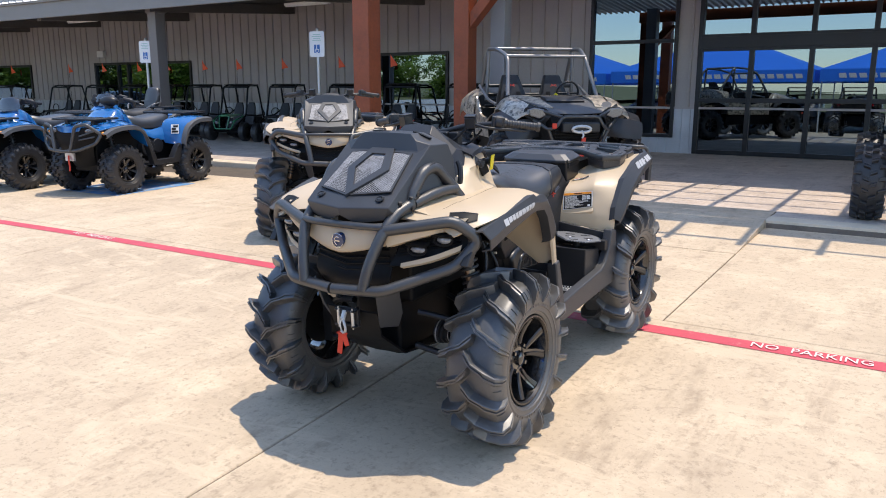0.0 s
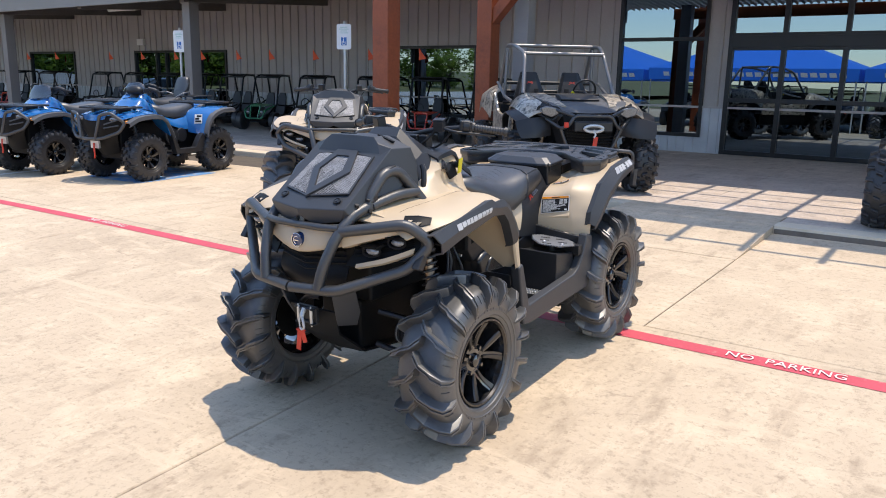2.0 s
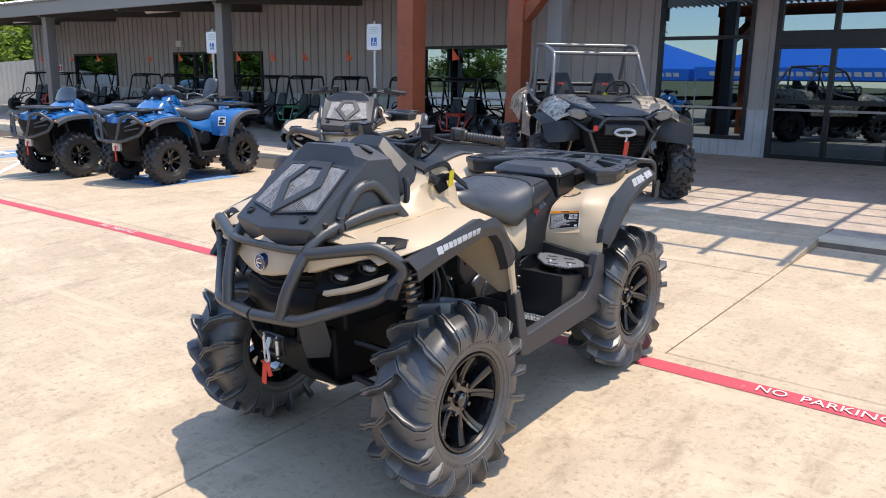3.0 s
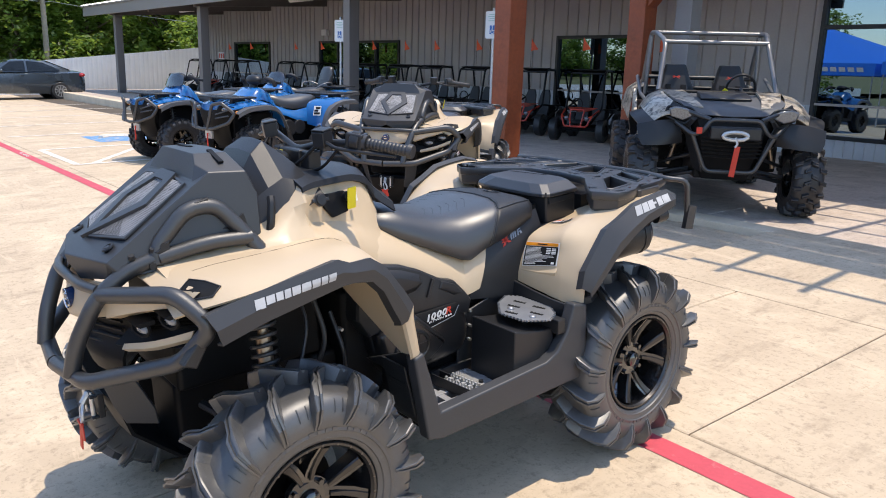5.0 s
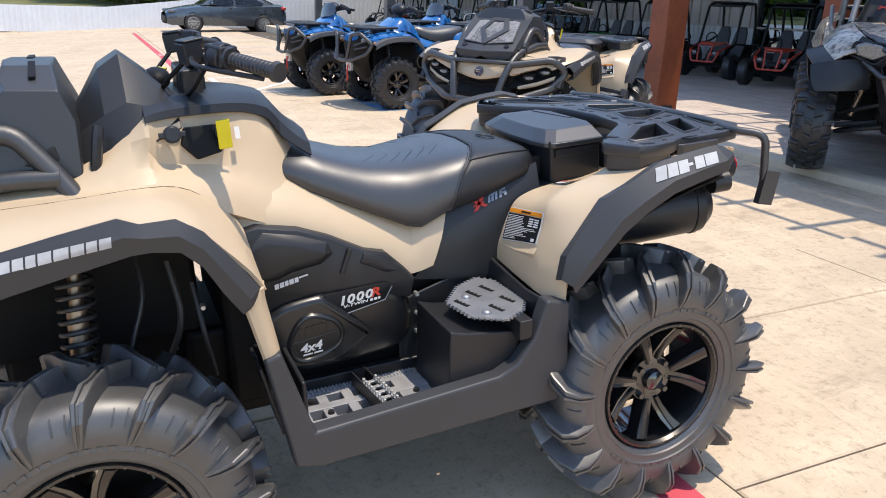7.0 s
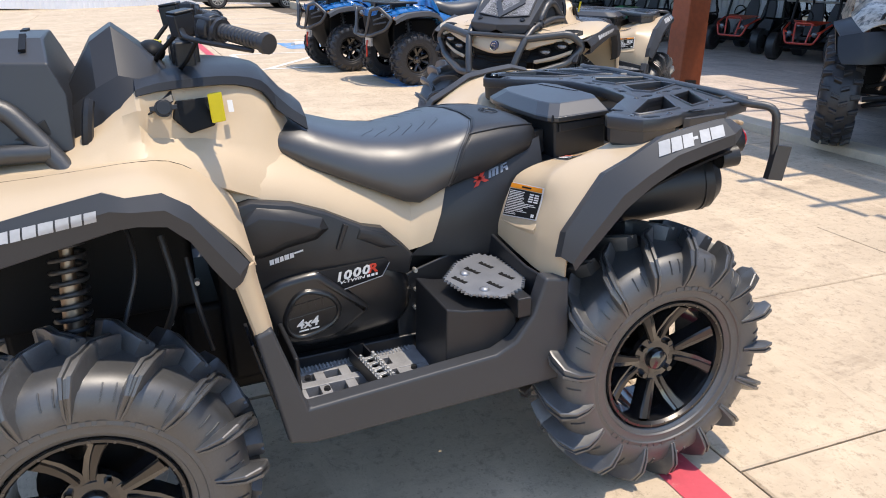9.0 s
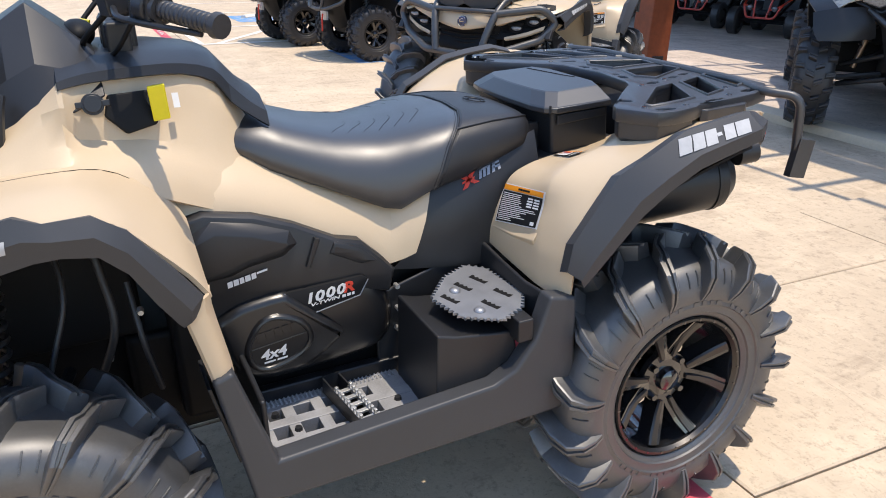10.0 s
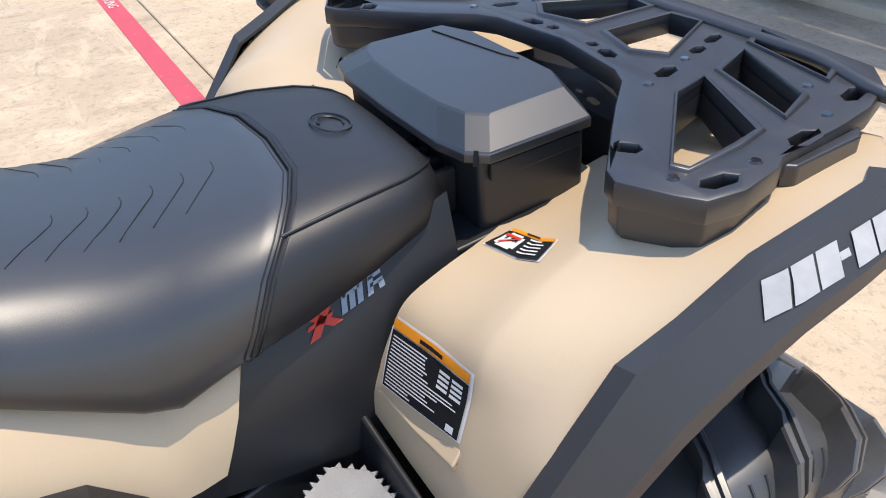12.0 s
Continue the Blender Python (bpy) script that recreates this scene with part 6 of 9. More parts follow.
    for s in (1, -1):
        o = (s * 0.3455, -0.112 if s > 0 else 0.020, 0.682 if s > 0 else 0.694)
        for k, ch in enumerate("1000"):
            words("cover_digit", ch, 0.034, basis(o, (0, s, 0.095 * s), (s, 0, 0)) @ wide @ pose(0.0195 * k - 0.002 * (k > 0), 0, 0), WHITE, A, 0.0006, bold=0.0011)
        o = (s * 0.3455, -0.021 if s > 0 else -0.071, 0.6905 if s > 0 else 0.6855)
        words("cover_letter", "R", 0.034, basis(o, (0, s, 0.095 * s), (s, 0, 0)) @ wide, REDPAINT, A, 0.0006, bold=0.0011)
        o = (s * 0.3610, -0.228 if s > 0 else -0.160, 0.574 if s > 0 else 0.578)
        words("cover_number", "4x4", 0.034, basis(o, (0, s, 0.07 * s), (s, 0, 0)) @ Matrix.Diagonal((1.15, 1, 1, 1)), WHITE, A, 0.0006, bold=0.0009)
        o = (s * 0.3455, -0.100 if s > 0 else 0.000, 0.6725 if s > 0 else 0.6800)
        words("cover_print", "V-TWIN", 0.0115, basis(o, (0, s, 0.095 * s), (s, 0, 0)) @ Matrix.Diagonal((1.7, 1, 1, 1)), WHITE, A, 0.0005, bold=0.0002)
        bm = bmesh.new()
        bars(bm, basis((s * 0.3455, -0.024 if s > 0 else -0.060, 0.680), (0, s, 0.095 * s), (s, 0, 0)), [(0, 0, 0.009, 0.007, 0.001), (0.012, 0, 0.009, 0.007, 0.001), (0.024, 0, 0.006, 0.007, 0.001)], 0.002)
        part("cover_print", bm, WHITE, A)
        bm = bmesh.new()
        bars(bm, basis((s * 0.3605, -0.222 if s > 0 else -0.166, 0.565), (0, s, 0.07 * s), (s, 0, 0)), [(0, 0, 0.026, 0.0045, 0.001), (0.030, 0, 0.024, 0.0045, 0.001)], 0.002)
        part("cover_print", bm, WHITE, A)

    # footwells
    bm = bmesh.new()
    prism(bm, [(-0.362, 0.700), (-0.322, 0.712), (-0.258, 0.487), (0.235, 0.515), (0.290, 0.540), (0.340, 0.605), (0.375, 0.705), (0.445, 0.690), (0.450, 0.400), (-0.255, 0.388), (-0.314, 0.402)], "x", 0.560, 0.612)
    pair("footwell_side", bm, GREYTRIM, A, "black plastic footwell", bevel=0.010)
    bm = bmesh.new()
    box(bm, 0.295, 0.562, -0.275, -0.262, 0.405, 0.60)
    prism(bm, [(0.30, 0.60), (0.56, 0.60), (0.56, 0.69), (0.52, 0.69)], "y", -0.345, -0.330)
    box(bm, 0.28, 0.31, -0.27, 0.46, 0.405, 0.462)
    prism(bm, [(0.108, 0.415), (0.118, 0.648), (0.165, 0.634), (0.310, 0.612), (0.345, 0.415)], "x", 0.33, 0.563)
    sheet(bm, [[(0.300, 0.07, 0.640), (0.302, 0.200, 0.678), (0.290, 0.380, 0.724)], [(0.300, 0.07, 0.44), (0.310, 0.20, 0.44), (0.300, 0.37, 0.50)]], 0.012)
    sheet(bm, [[(0.286, 0.378, 0.726), (0.390, 0.382, 0.708), (0.490, 0.386, 0.694), (0.60, 0.426, 0.672)], [(0.286, 0.366, 0.60), (0.39, 0.370, 0.60), (0.50, 0.380, 0.58), (0.60, 0.405, 0.58)]], 0.012)
    pair("footwell_rear", bm, BLACK, A, bevel=0.010)
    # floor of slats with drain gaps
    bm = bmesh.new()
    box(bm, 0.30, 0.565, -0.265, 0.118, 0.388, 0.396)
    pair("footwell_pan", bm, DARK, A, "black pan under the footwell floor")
    for x0, x1, y0, y1, z1 in ((0.305, 0.350, -0.262, 0.112, 0.428), (0.470, 0.498, -0.250, 0.105, 0.432), (0.508, 0.564, -0.262, 0.112, 0.434),
                               (0.345, 0.475, -0.262, -0.232, 0.430), (0.345, 0.475, -0.196, -0.168, 0.430), (0.345, 0.475, -0.126, -0.098, 0.430), (0.345, 0.475, 0.020, 0.110, 0.430),
                               (0.395, 0.425, -0.262, 0.110, 0.4325), (0.350, 0.475, -0.020, 0.005, 0.426), (0.495, 0.510, -0.262, -0.225, 0.430), (0.495, 0.510, -0.150, -0.120, 0.430), (0.495, 0.510, -0.02, 0.02, 0.430), (0.495, 0.510, 0.08, 0.11, 0.430)):
        bm = bmesh.new()
        box(bm, x0, x1, y0, y1, 0.394, z1)
        pair("floor_slat", bm, FLOORP, A, bevel=0.002)
    verts, faces = [], []
    for k in range(34):
        for q, x in enumerate((0.514, 0.524, 0.534, 0.544, 0.555)):
            y = -0.252 + k * 0.0105 + (0.005 if q % 2 else 0.0)
            verts.append((x, y, 0.434))
        for x in (0.312, 0.322, 0.332):
            verts.append((x, -0.252 + k * 0.0105, 0.428))
    grit = bmesh.new()
    for x, y, z in verts:
        ring_ = [grit.verts.new((x + dx * 0.0036, y + dy * 0.0036, z - 0.001)) for dx, dy in ((-1, -1), (1, -1), (1, 1), (-1, 1))]
        tip_ = grit.verts.new((x, y, z + 0.006))
        for i in range(4):
            grit.faces.new((ring_[i], ring_[(i + 1) % 4], tip_))
    a_, b_ = pair("floor_teeth", grit, FLOORP, A)
    tagged(a_, kind="stuff"), tagged(b_, kind="stuff")
    bm = bmesh.new()
    cyl(bm, (0, 0, 0.428), (0, 0, 0.438), 0.010, 0.008, 8)
    repeat("floor_screw", bm, BLACK, A, [pose(s * x, y, 0) for s in (1, -1) for x, y in ((0.375, -0.215), (0.450, -0.180), (0.440, 0.065))])
    # front peg: toothed channel
    m0 = pose(0.452, -0.050, 0.458, 0, 2, 8)
    bm = bmesh.new()
    for q in (-0.021, 0.021):
        obox(bm, m0 @ pose(0, q, -0.006), 0.232, 0.004, 0.040)
    obox(bm, m0 @ pose(0, 0, -0.024), 0.232, 0.042, 0.004)
    for q in (-0.116, 0.116):
        obox(bm, m0 @ pose(q, 0, -0.004), 0.004, 0.044, 0.044)
    pair("foot_peg", bm, BLACK, A, "toothed steel foot peg")
    bm = bmesh.new()
    for q in (-0.018, 0.018):
        obox(bm, m0 @ pose(0.03, q, 0.010), 0.170, 0.008, 0.012)
        for k in range(11):
            obox(bm, m0 @ pose(-0.046 + k * 0.0152, q, 0.021), 0.008, 0.007, 0.012)
    for k in range(6):
        obox(bm, m0 @ pose(-0.045 + k * 0.030, 0, 0.010), 0.012, 0.034, 0.006)
    obox(bm, m0 @ pose(0.118, 0, 0.002), 0.006, 0.046, 0.036)
    pair("peg_teeth", bm, STEEL, A, "bright worn steel teeth", bevel=0.0008)
    # rear peg plate
    bm = bmesh.new()
    mp = pose(0.452, 0.268, 0.668, -3, 4, 0)
    pts = [(-0.095, -0.033), (-0.01, -0.105), (0.088, -0.078), (0.128, 0.000), (0.094, 0.068), (0.035, 0.105), (-0.105, 0.083), (-0.135, 0.042)]
    def mplate(poly, z0, z1):
        lo, hi = [bm.verts.new(mp @ Vector((a, b, z0))) for a, b in poly], [bm.verts.new(mp @ Vector((a, b, z1))) for a, b in poly]
        for i in range(len(poly)):
            j = (i + 1) % len(poly)
            bm.faces.new((lo[i], lo[j], hi[j], hi[i]))
        bm.faces.new(hi)
        bm.faces.new(lo[::-1])
    mplate(pts, -0.003, 0.003)
    n = len(pts)
    for i in range(n):
        a, b = Vector(pts[i]), Vector(pts[(i + 1) % n])
        cnt = max(2, int((b - a).length / 0.013))
        out = Vector(((b - a).y, -(b - a).x)).normalized()
        for k in range(cnt):
            p, q = a.lerp(b, (k + 0.15) / cnt), a.lerp(b, (k + 0.75) / cnt)
            mplate([tuple(p), tuple(q), tuple((p + q) / 2 + out * 0.009)], -0.0025, 0.0035)
    pair("peg_plate", bm, ALLOY, A, "grey toothed steel foot plate")
    bm = bmesh.new()
    hole = [(-0.024, -0.008), (0.024, -0.008), (0.024, 0.008), (0.012, 0.002), (0.006, 0.008), (0, 0.002), (-0.006, 0.008), (-0.012, 0.002), (-0.018, 0.008), (-0.024, 0.008)]
    prism(bm, hole, "z", 0.0032, 0.0040)
    other = flip(bm)
    places = [pose(x, y, 0, 0, 0, turn) for x, y, turn in ((-0.057, 0.038, 25), (0.022, 0.062, 25), (-0.036, -0.014, 25), (0.062, 0.008, 25), (0.008, -0.070, 25))]
    repeat("plate_hole", bm, DARK, A, [mp @ q for q in places])
    flipx = Matrix.Diagonal((-1, 1, 1, 1))
    repeat("plate_hole", other, DARK, A, [flipx @ mp @ q @ flipx for q in places])
    bm = bmesh.new()
    ball(bm, (0, 0, 0), 0.014, 1, 1, 0.5, 10, 6)
    spots_ = [mp @ pose(0.006, -0.052, 0.004) @ pose(-0.03, 0.01, 0), mp @ pose(0.098, -0.030, 0.004) @ pose(-0.02, 0, 0)]
    repeat("plate_bolt", bm, ALLOY, A, spots_ + [flipx @ q @ flipx for q in spots_])
    bm = bmesh.new()
    cyl(bm, mp @ Vector((0, 0, -0.06)), mp @ Vector((0, 0, 0)), 0.02, seg=10)
    box(bm, 0.44, 0.60, 0.30, 0.34, 0.600, 0.655)
    pair("plate_bracket", bm, BLACK, A, bevel=0.004)

    # rear fenders
    rows = [
        [(0.288, 0.388, 0.722), (0.390, 0.392, 0.706), (0.500, 0.398, 0.690), (0.560, 0.408, 0.682), (0.600, 0.432, 0.676)],
        [(0.292, 0.391, 0.758), (0.388, 0.395, 0.757), (0.508, 0.403, 0.755), (0.568, 0.418, 0.744), (0.602, 0.436, 0.732)],
        [(0.298, 0.402, 0.792), (0.388, 0.407, 0.797), (0.492, 0.416, 0.806), (0.562, 0.428, 0.790), (0.602, 0.440, 0.772)],
        [(0.300, 0.422, 0.842), (0.386, 0.430, 0.850), (0.476, 0.438, 0.860), (0.558, 0.455, 0.855), (0.604, 0.470, 0.840)],
        [(0.301, 0.448, 0.888), (0.384, 0.455, 0.898), (0.466, 0.464, 0.912), (0.552, 0.502, 0.918), (0.606, 0.530, 0.908)],
        [(0.296, 0.503, 0.910), (0.372, 0.515, 0.926), (0.452, 0.535, 0.948), (0.544, 0.572, 0.962), (0.608, 0.588, 0.956)],
        [(0.272, 0.585, 0.914), (0.345, 0.605, 0.932), (0.430, 0.625, 0.962), (0.532, 0.664, 0.995), (0.608, 0.682, 1.010)],
        [(0.220, 0.700, 0.905), (0.330, 0.720, 0.946), (0.418, 0.735, 0.990), (0.530, 0.762, 1.018), (0.608, 0.772, 1.034)],
        [(0.200, 0.850, 0.925), (0.320, 0.850, 0.972), (0.420, 0.850, 1.006), (0.530, 0.860, 1.030), (0.606, 0.868, 1.044)],
        [(0.200, 1.030, 0.940), (0.330, 1.035, 0.978), (0.420, 1.040, 1.006), (0.510, 1.020, 1.026), (0.570, 0.970, 1.042)],
        [(0.300, 1.090, 0.965), (0.370, 1.095, 0.978), (0.420, 1.100, 0.992), (0.490, 1.080, 1.010), (0.545, 1.010, 1.028)]]
    bm = bmesh.new()
    for r in rows[4:9]:
        for c, lift in ((1, -0.004), (2, 0.008), (3, -0.007)):
            x, y, z = r[c]
            r[c] = (x, y - lift * 0.5, z + lift)
    fine = smoothrows(rows, 1, 4)
    rounded_rows = []
    for r in fine:
        a, b, c, d, e = r
        rounded_rows.append([a, a.lerp(b, 0.5), b, b.lerp(c, 0.55), b.lerp(c, 0.92), c * 0.94 + b * 0.03 + d * 0.03, c.lerp(d, 0.08), c.lerp(d, 0.5), d, d.lerp(e, 0.6), e])
    sheet(bm, rounded_rows, 0.008)
    rear = pair("rear_fender", bm, CREAM, A, "tan glossy plastic rear fender", smooth=32)
    up = [(0.420, 0.604, 0.748), (0.432, 0.606, 0.815), (0.540, 0.612, 0.958), (0.612, 0.618, 0.990), (0.700, 0.622, 1.036), (0.790, 0.622, 1.050), (0.885, 0.618, 1.060), (0.940, 0.588, 1.046)]
    lo = [(0.452, 0.625, 0.716), (0.480, 0.640, 0.760), (0.580, 0.652, 0.872), (0.648, 0.656, 0.920), (0.725, 0.660, 0.960), (0.805, 0.660, 0.980), (0.905, 0.652, 0.998), (0.958, 0.615, 1.012)]
    rows = []
    for (y0, x0, z0), (y1, x1, z1) in zip(up, lo):
        rows.append([(x0 - 0.03, y0, z0 - 0.006), (x0, y0, z0 + 0.004), (x1 + 0.004, (y0 + 2 * y1) / 3, (z0 + 2 * z1) / 3 + 0.01), (x1, y1, z1), (x1 - 0.05, y1 + 0.01, z1 - 0.016)])
    bm = bmesh.new()
    sheet(bm, rows, 0.007)
    fl = pair("rear_flare", bm, GREYTRIM, A, "dark grey textured fender flare", smooth=24)
    quad_ = [(0.642, 0.671, 0.990), (0.650, 0.868, 1.022), (0.630, 0.873, 1.050), (0.621, 0.675, 1.024)]
    cells, x = [], 0.0
    for w_, kind in ((0.030, "c"), (0.032, "a"), (0.031, "n"), (0.014, "-"), (0.032, "a"), (0.044, "m")):
        k = 1 / 0.205
        cells.append((x * k, 0.40 if kind == "-" else 0.0, w_ * k, 0.22 if kind == "-" else 0.95, 0.0 if kind == "-" else 0.03))
        x += w_ + 0.0035
    tree_ = surface(*fl)
    decal("flare_marking", quad_, cells, tree_, (1, 0, 0.6), SILVERPRINT, A, "silver-white block marking")
    decal("flare_marking", mirrored(quad_), cells, tree_, (-1, 0, 0.6), SILVERPRINT, A, "silver-white block marking")
    # warning labels
    tree_ = surface(*rear)
    def warning(q, out, text, pale):
        card = decal("warning_label", q, [(-0.03, -0.03, 1.06, 1.06, 0)], tree_, out, WHITE, A, "black and orange warning label", 0.0012)
        decal("label_field", q, [(0, 0, 1, 0.84, 0)], tree_, out, LABELBLACK, card, "", 0.0032)
        decal("label_header", q, [(0, 0.86, 1, 0.14, 0)], tree_, out, ORANGE, card, "", 0.0032)
        decal("header_print", q, [(0.36, 0.905, 0.3, 0.05, 0)], tree_, out, LABELBLACK, card, "", 0.0048)
        decal("label_print", q, text, tree_, out, WHITE, card, "", 0.0048, "stuff")
        decal("label_picture", q, pale, tree_, out, WHITE, card, "", 0.0048, "stuff")
    rnd = random.Random(4)
    text = []
    for k in range(15):
        wide = 0.92 * (0.55 + 0.45 * rnd.random()) if k < 8 else 0.56 * (0.75 + 0.25 * rnd.random())
        text.append((0.04, 0.05 + k * 0.051, wide if k > 1 else wide * 0.6, 0.020, 0))
    pale = [(0.66, 0.50 + 0.075 * k, 0.13, 0.045, 0) for k in range(4)] + [(0.82, 0.50 + 0.075 * k, 0.13, 0.045, 0) for k in range(4)] + [(0.86, 0.04, 0.09, 0.10, 0)]
    quad_ = [(0.318, 0.405, 0.783), (0.474, 0.415, 0.814), (0.462, 0.452, 0.889), (0.304, 0.444, 0.866)]
    warning(quad_, (0.0, -0.93, 0.36), text, pale)
    warning(mirrored(quad_), (0.0, -0.93, 0.36), text, pale)
    quad_ = [(0.288, 0.579, 0.916), (0.388, 0.588, 0.950), (0.362, 0.634, 0.956), (0.282, 0.630, 0.920)]
    text = [(0.52, 0.12 + k * 0.15, 0.40 * (0.6 + 0.4 * rnd.random()), 0.06, 0) for k in range(5)]
    disc = [(0.08, 0.16, 0.36, 0.52, 0), (0.14, 0.08, 0.24, 0.68, 0)]
    warning(quad_, (-0.35, -0.20, 0.90), text, disc)
    decal("label_stroke", quad_, [(0.10, 0.55, 0.30, 0.10, 0), (0.12, 0.22, 0.05, 0.36, 0.22)], tree_, (-0.35, -0.20, 0.90), REDPAINT, A, "", 0.0062)
    # raised fold under the label
    bm = bmesh.new()
    sheet(bm, [[(0.312, 0.408, 0.781), (0.40, 0.412, 0.790), (0.482, 0.415, 0.806)], [(0.310, 0.392, 0.768), (0.40, 0.396, 0.774), (0.486, 0.400, 0.789)], [(0.315, 0.400, 0.752), (0.40, 0.403, 0.757), (0.482, 0.408, 0.770)]], 0.006)
    pair("fender_fold", bm, CREAM, A, bevel=0.003)

    # storage box between seat and rack
    c = REAR_X
    bm = bmesh.new()
    prism(bm, [(0.600, 0.90), (0.596, 1.030), (0.775, 1.034), (0.780, 0.90)], "x", c - 0.200, c + 0.200)
    part("storage_box", bm, BLACK, A, "black plastic storage box behind the seat", bevel=0.010)
    bm = bmesh.new()
    prism(bm, [(0.50, 0.86), (0.50, 0.898), (0.60, 0.908), (0.82, 0.925), (0.82, 0.86)], "x", -0.245, 0.262)
    box(bm, c - 0.02, c + 0.10, 0.555, 0.595, 0.90, 0.965)
    for k in range(4):
        box(bm, c + 0.02 + k * 0.036, c + 0.034 + k * 0.036, 0.548, 0.60, 0.91, 0.985)
    part("box_tray", bm, BLACK, A, bevel=0.006)
    bm = bmesh.new()
    half_lid = [(0.0, 0.562), (0.145, 0.566), (0.196, 0.578), (0.218, 0.602), (0.212, 0.775), (0.150, 0.800)]
    plan = half_lid + [(-x, y) for x, y in half_lid[:0:-1]]
    rows = []
    for z, dx, dy in ((1.016, 0.006, 0.005), (1.019, 0.0, 0.0), (1.031, 0.0, 0.0), (1.035, 0.003, 0.003), (1.062, 0.044, 0.030), (1.064, 0.048, 0.034)):
        rows.append([(c + math.copysign(max(abs(x) - dx, 0), x), y + (dy if y < 0.7 else -dy * 0.4), z + (0.003 if y > 0.7 else 0.0)) for x, y in plan])
    loft(bm, rows, ring=True, caps=True)
    lid = part("box_lid", bm, RACKP, A, "black plastic box lid", bevel=0.002, smooth=6)
    bm = bmesh.new()
    tube(bm, [(c - 0.150, 0.735, 1.0675), (c + 0.010, 0.765, 1.0675), (c + 0.040, 0.775, 1.0675)], 0.0012, 5)
    part("lid_seam", bm, DARK, lid)
    for s in (1, -1):
        bm = bmesh.new()
        prism(bm, [(0.612, 0.985), (0.612, 1.012), (0.760, 1.016), (0.766, 0.995)], "x", c + s * 0.200, c + s * 0.208)
        part("box_latch", bm, BLACK, A, "black latch under the lid", bevel=0.003)
        bm = bmesh.new()
        prism(bm, [(-0.010, 0), (0.010, 0), (0, 0.018)], "x", -0.003, 0.003)
        bmesh.ops.transform(bm, verts=bm.verts, matrix=pose(c + s * 0.206, 0.590, 1.020, 0, 0, s * 48))
        part("lid_notch", bm, DARK, lid)
        bm = bmesh.new()
        tube(bm, [(c + s * 0.196, 0.622, 0.924), (c + s * 0.194, 0.712, 0.952)], 0.004, 6)
        part("box_trim", bm, BLACK, A)

    # rear rack: one moulded plate with windows and slots through it
    half_rack = [(0.000, 0.888), (0.150, 0.866), (0.188, 0.846), (0.250, 0.779), (0.372, 0.658), (0.398, 0.648), (0.459, 0.680), (0.486, 0.700), (0.493, 0.750), (0.480, 0.818), (0.466, 0.842), (0.452, 0.971), (0.440, 1.038), (0.412, 1.110), (0.360, 1.162), (0.190, 1.176), (0.000, 1.179)]
    windows = [
        [(0.272, 0.870), (0.251, 0.941), (0.404, 0.868), (0.414, 0.819), (0.426, 0.734), (0.408, 0.726)],
        [(0.250, 0.976), (0.214, 1.063), (0.368, 0.997), (0.396, 0.927)],
        [(0.203, 1.095), (0.172, 1.152), (0.325, 1.122), (0.352, 1.065)],
        [(0.026, 0.960), (0.026, 1.100), (0.084, 1.108), (0.156, 0.966), (0.110, 0.935)]]
    def slot(x, y, turn, a=0.026, b=0.010):
        u, v = Vector((math.cos(radians(turn)), math.sin(radians(turn)))), Vector((-math.sin(radians(turn)), math.cos(radians(turn))))
        return [tuple(Vector((x, y)) + u * p * a + v * q * b) for p, q in ((-1, 0), (-0.6, -1), (0.6, -1), (1, 0), (0.6, 1), (-0.6, 1))]
    slots = [slot(0.346, 0.716, 40, 0.016, 0.011), slot(0.462, 0.742, 84), slot(0.447, 0.900, 98), slot(0.402, 1.056, 105), slot(0.201, 0.919, 108, 0.024), slot(0.166, 1.018, 108, 0.018, 0.008), slot(0.146, 1.072, 108, 0.022, 0.008), slot(0.094, 0.902, -12, 0.020), slot(0.050, 0.910, -6, 0.011, 0.007), slot(0.100, 1.142, 0, 0.024, 0.008)]
    def both(polys):
        return [[(c + x, y) for x, y in p] for p in polys] + [[(c - x, y) for x, y in p[::-1]] for p in polys]
    outline = [(c + x, y) for x, y in half_rack] + [(c - x, y) for x, y in half_rack[-2:0:-1]]
    rack = part("rack_deck", moulded([outline] + both(windows) + both(slots), 1.030, 1.064, 0.005), RACKP, A, "black plastic rack deck with windows and slots", smooth=30)
    for w_ in both(windows):
        bm = bmesh.new()
        loft(bm, [[(x, y, z) for x, y in grown(w_, d)] for z, d in ((1.061, 0.013), (1.0675, 0.010), (1.0685, 0.008), (1.0685, 0.002), (1.0672, -0.0005), (1.058, -0.0015))], ring=True)
        part("window_rim", bm, RACKP, rack, smooth=40)
    for w_ in both(windows[:3]):
        bm = bmesh.new()
        loft(bm, [[(x, y, z) for x, y in grown(w_, d)] for z, d in ((1.034, 0.003), (1.044, -0.0035), (1.012, -0.012), (1.012, -0.007), (1.034, 0.003))], ring=True)
        bmesh.ops.remove_doubles(bm, verts=bm.verts, dist=0.0003)
        bmesh.ops.recalc_face_normals(bm, faces=bm.faces)
        part("window_wall", bm, RACKP, rack, smooth=10)
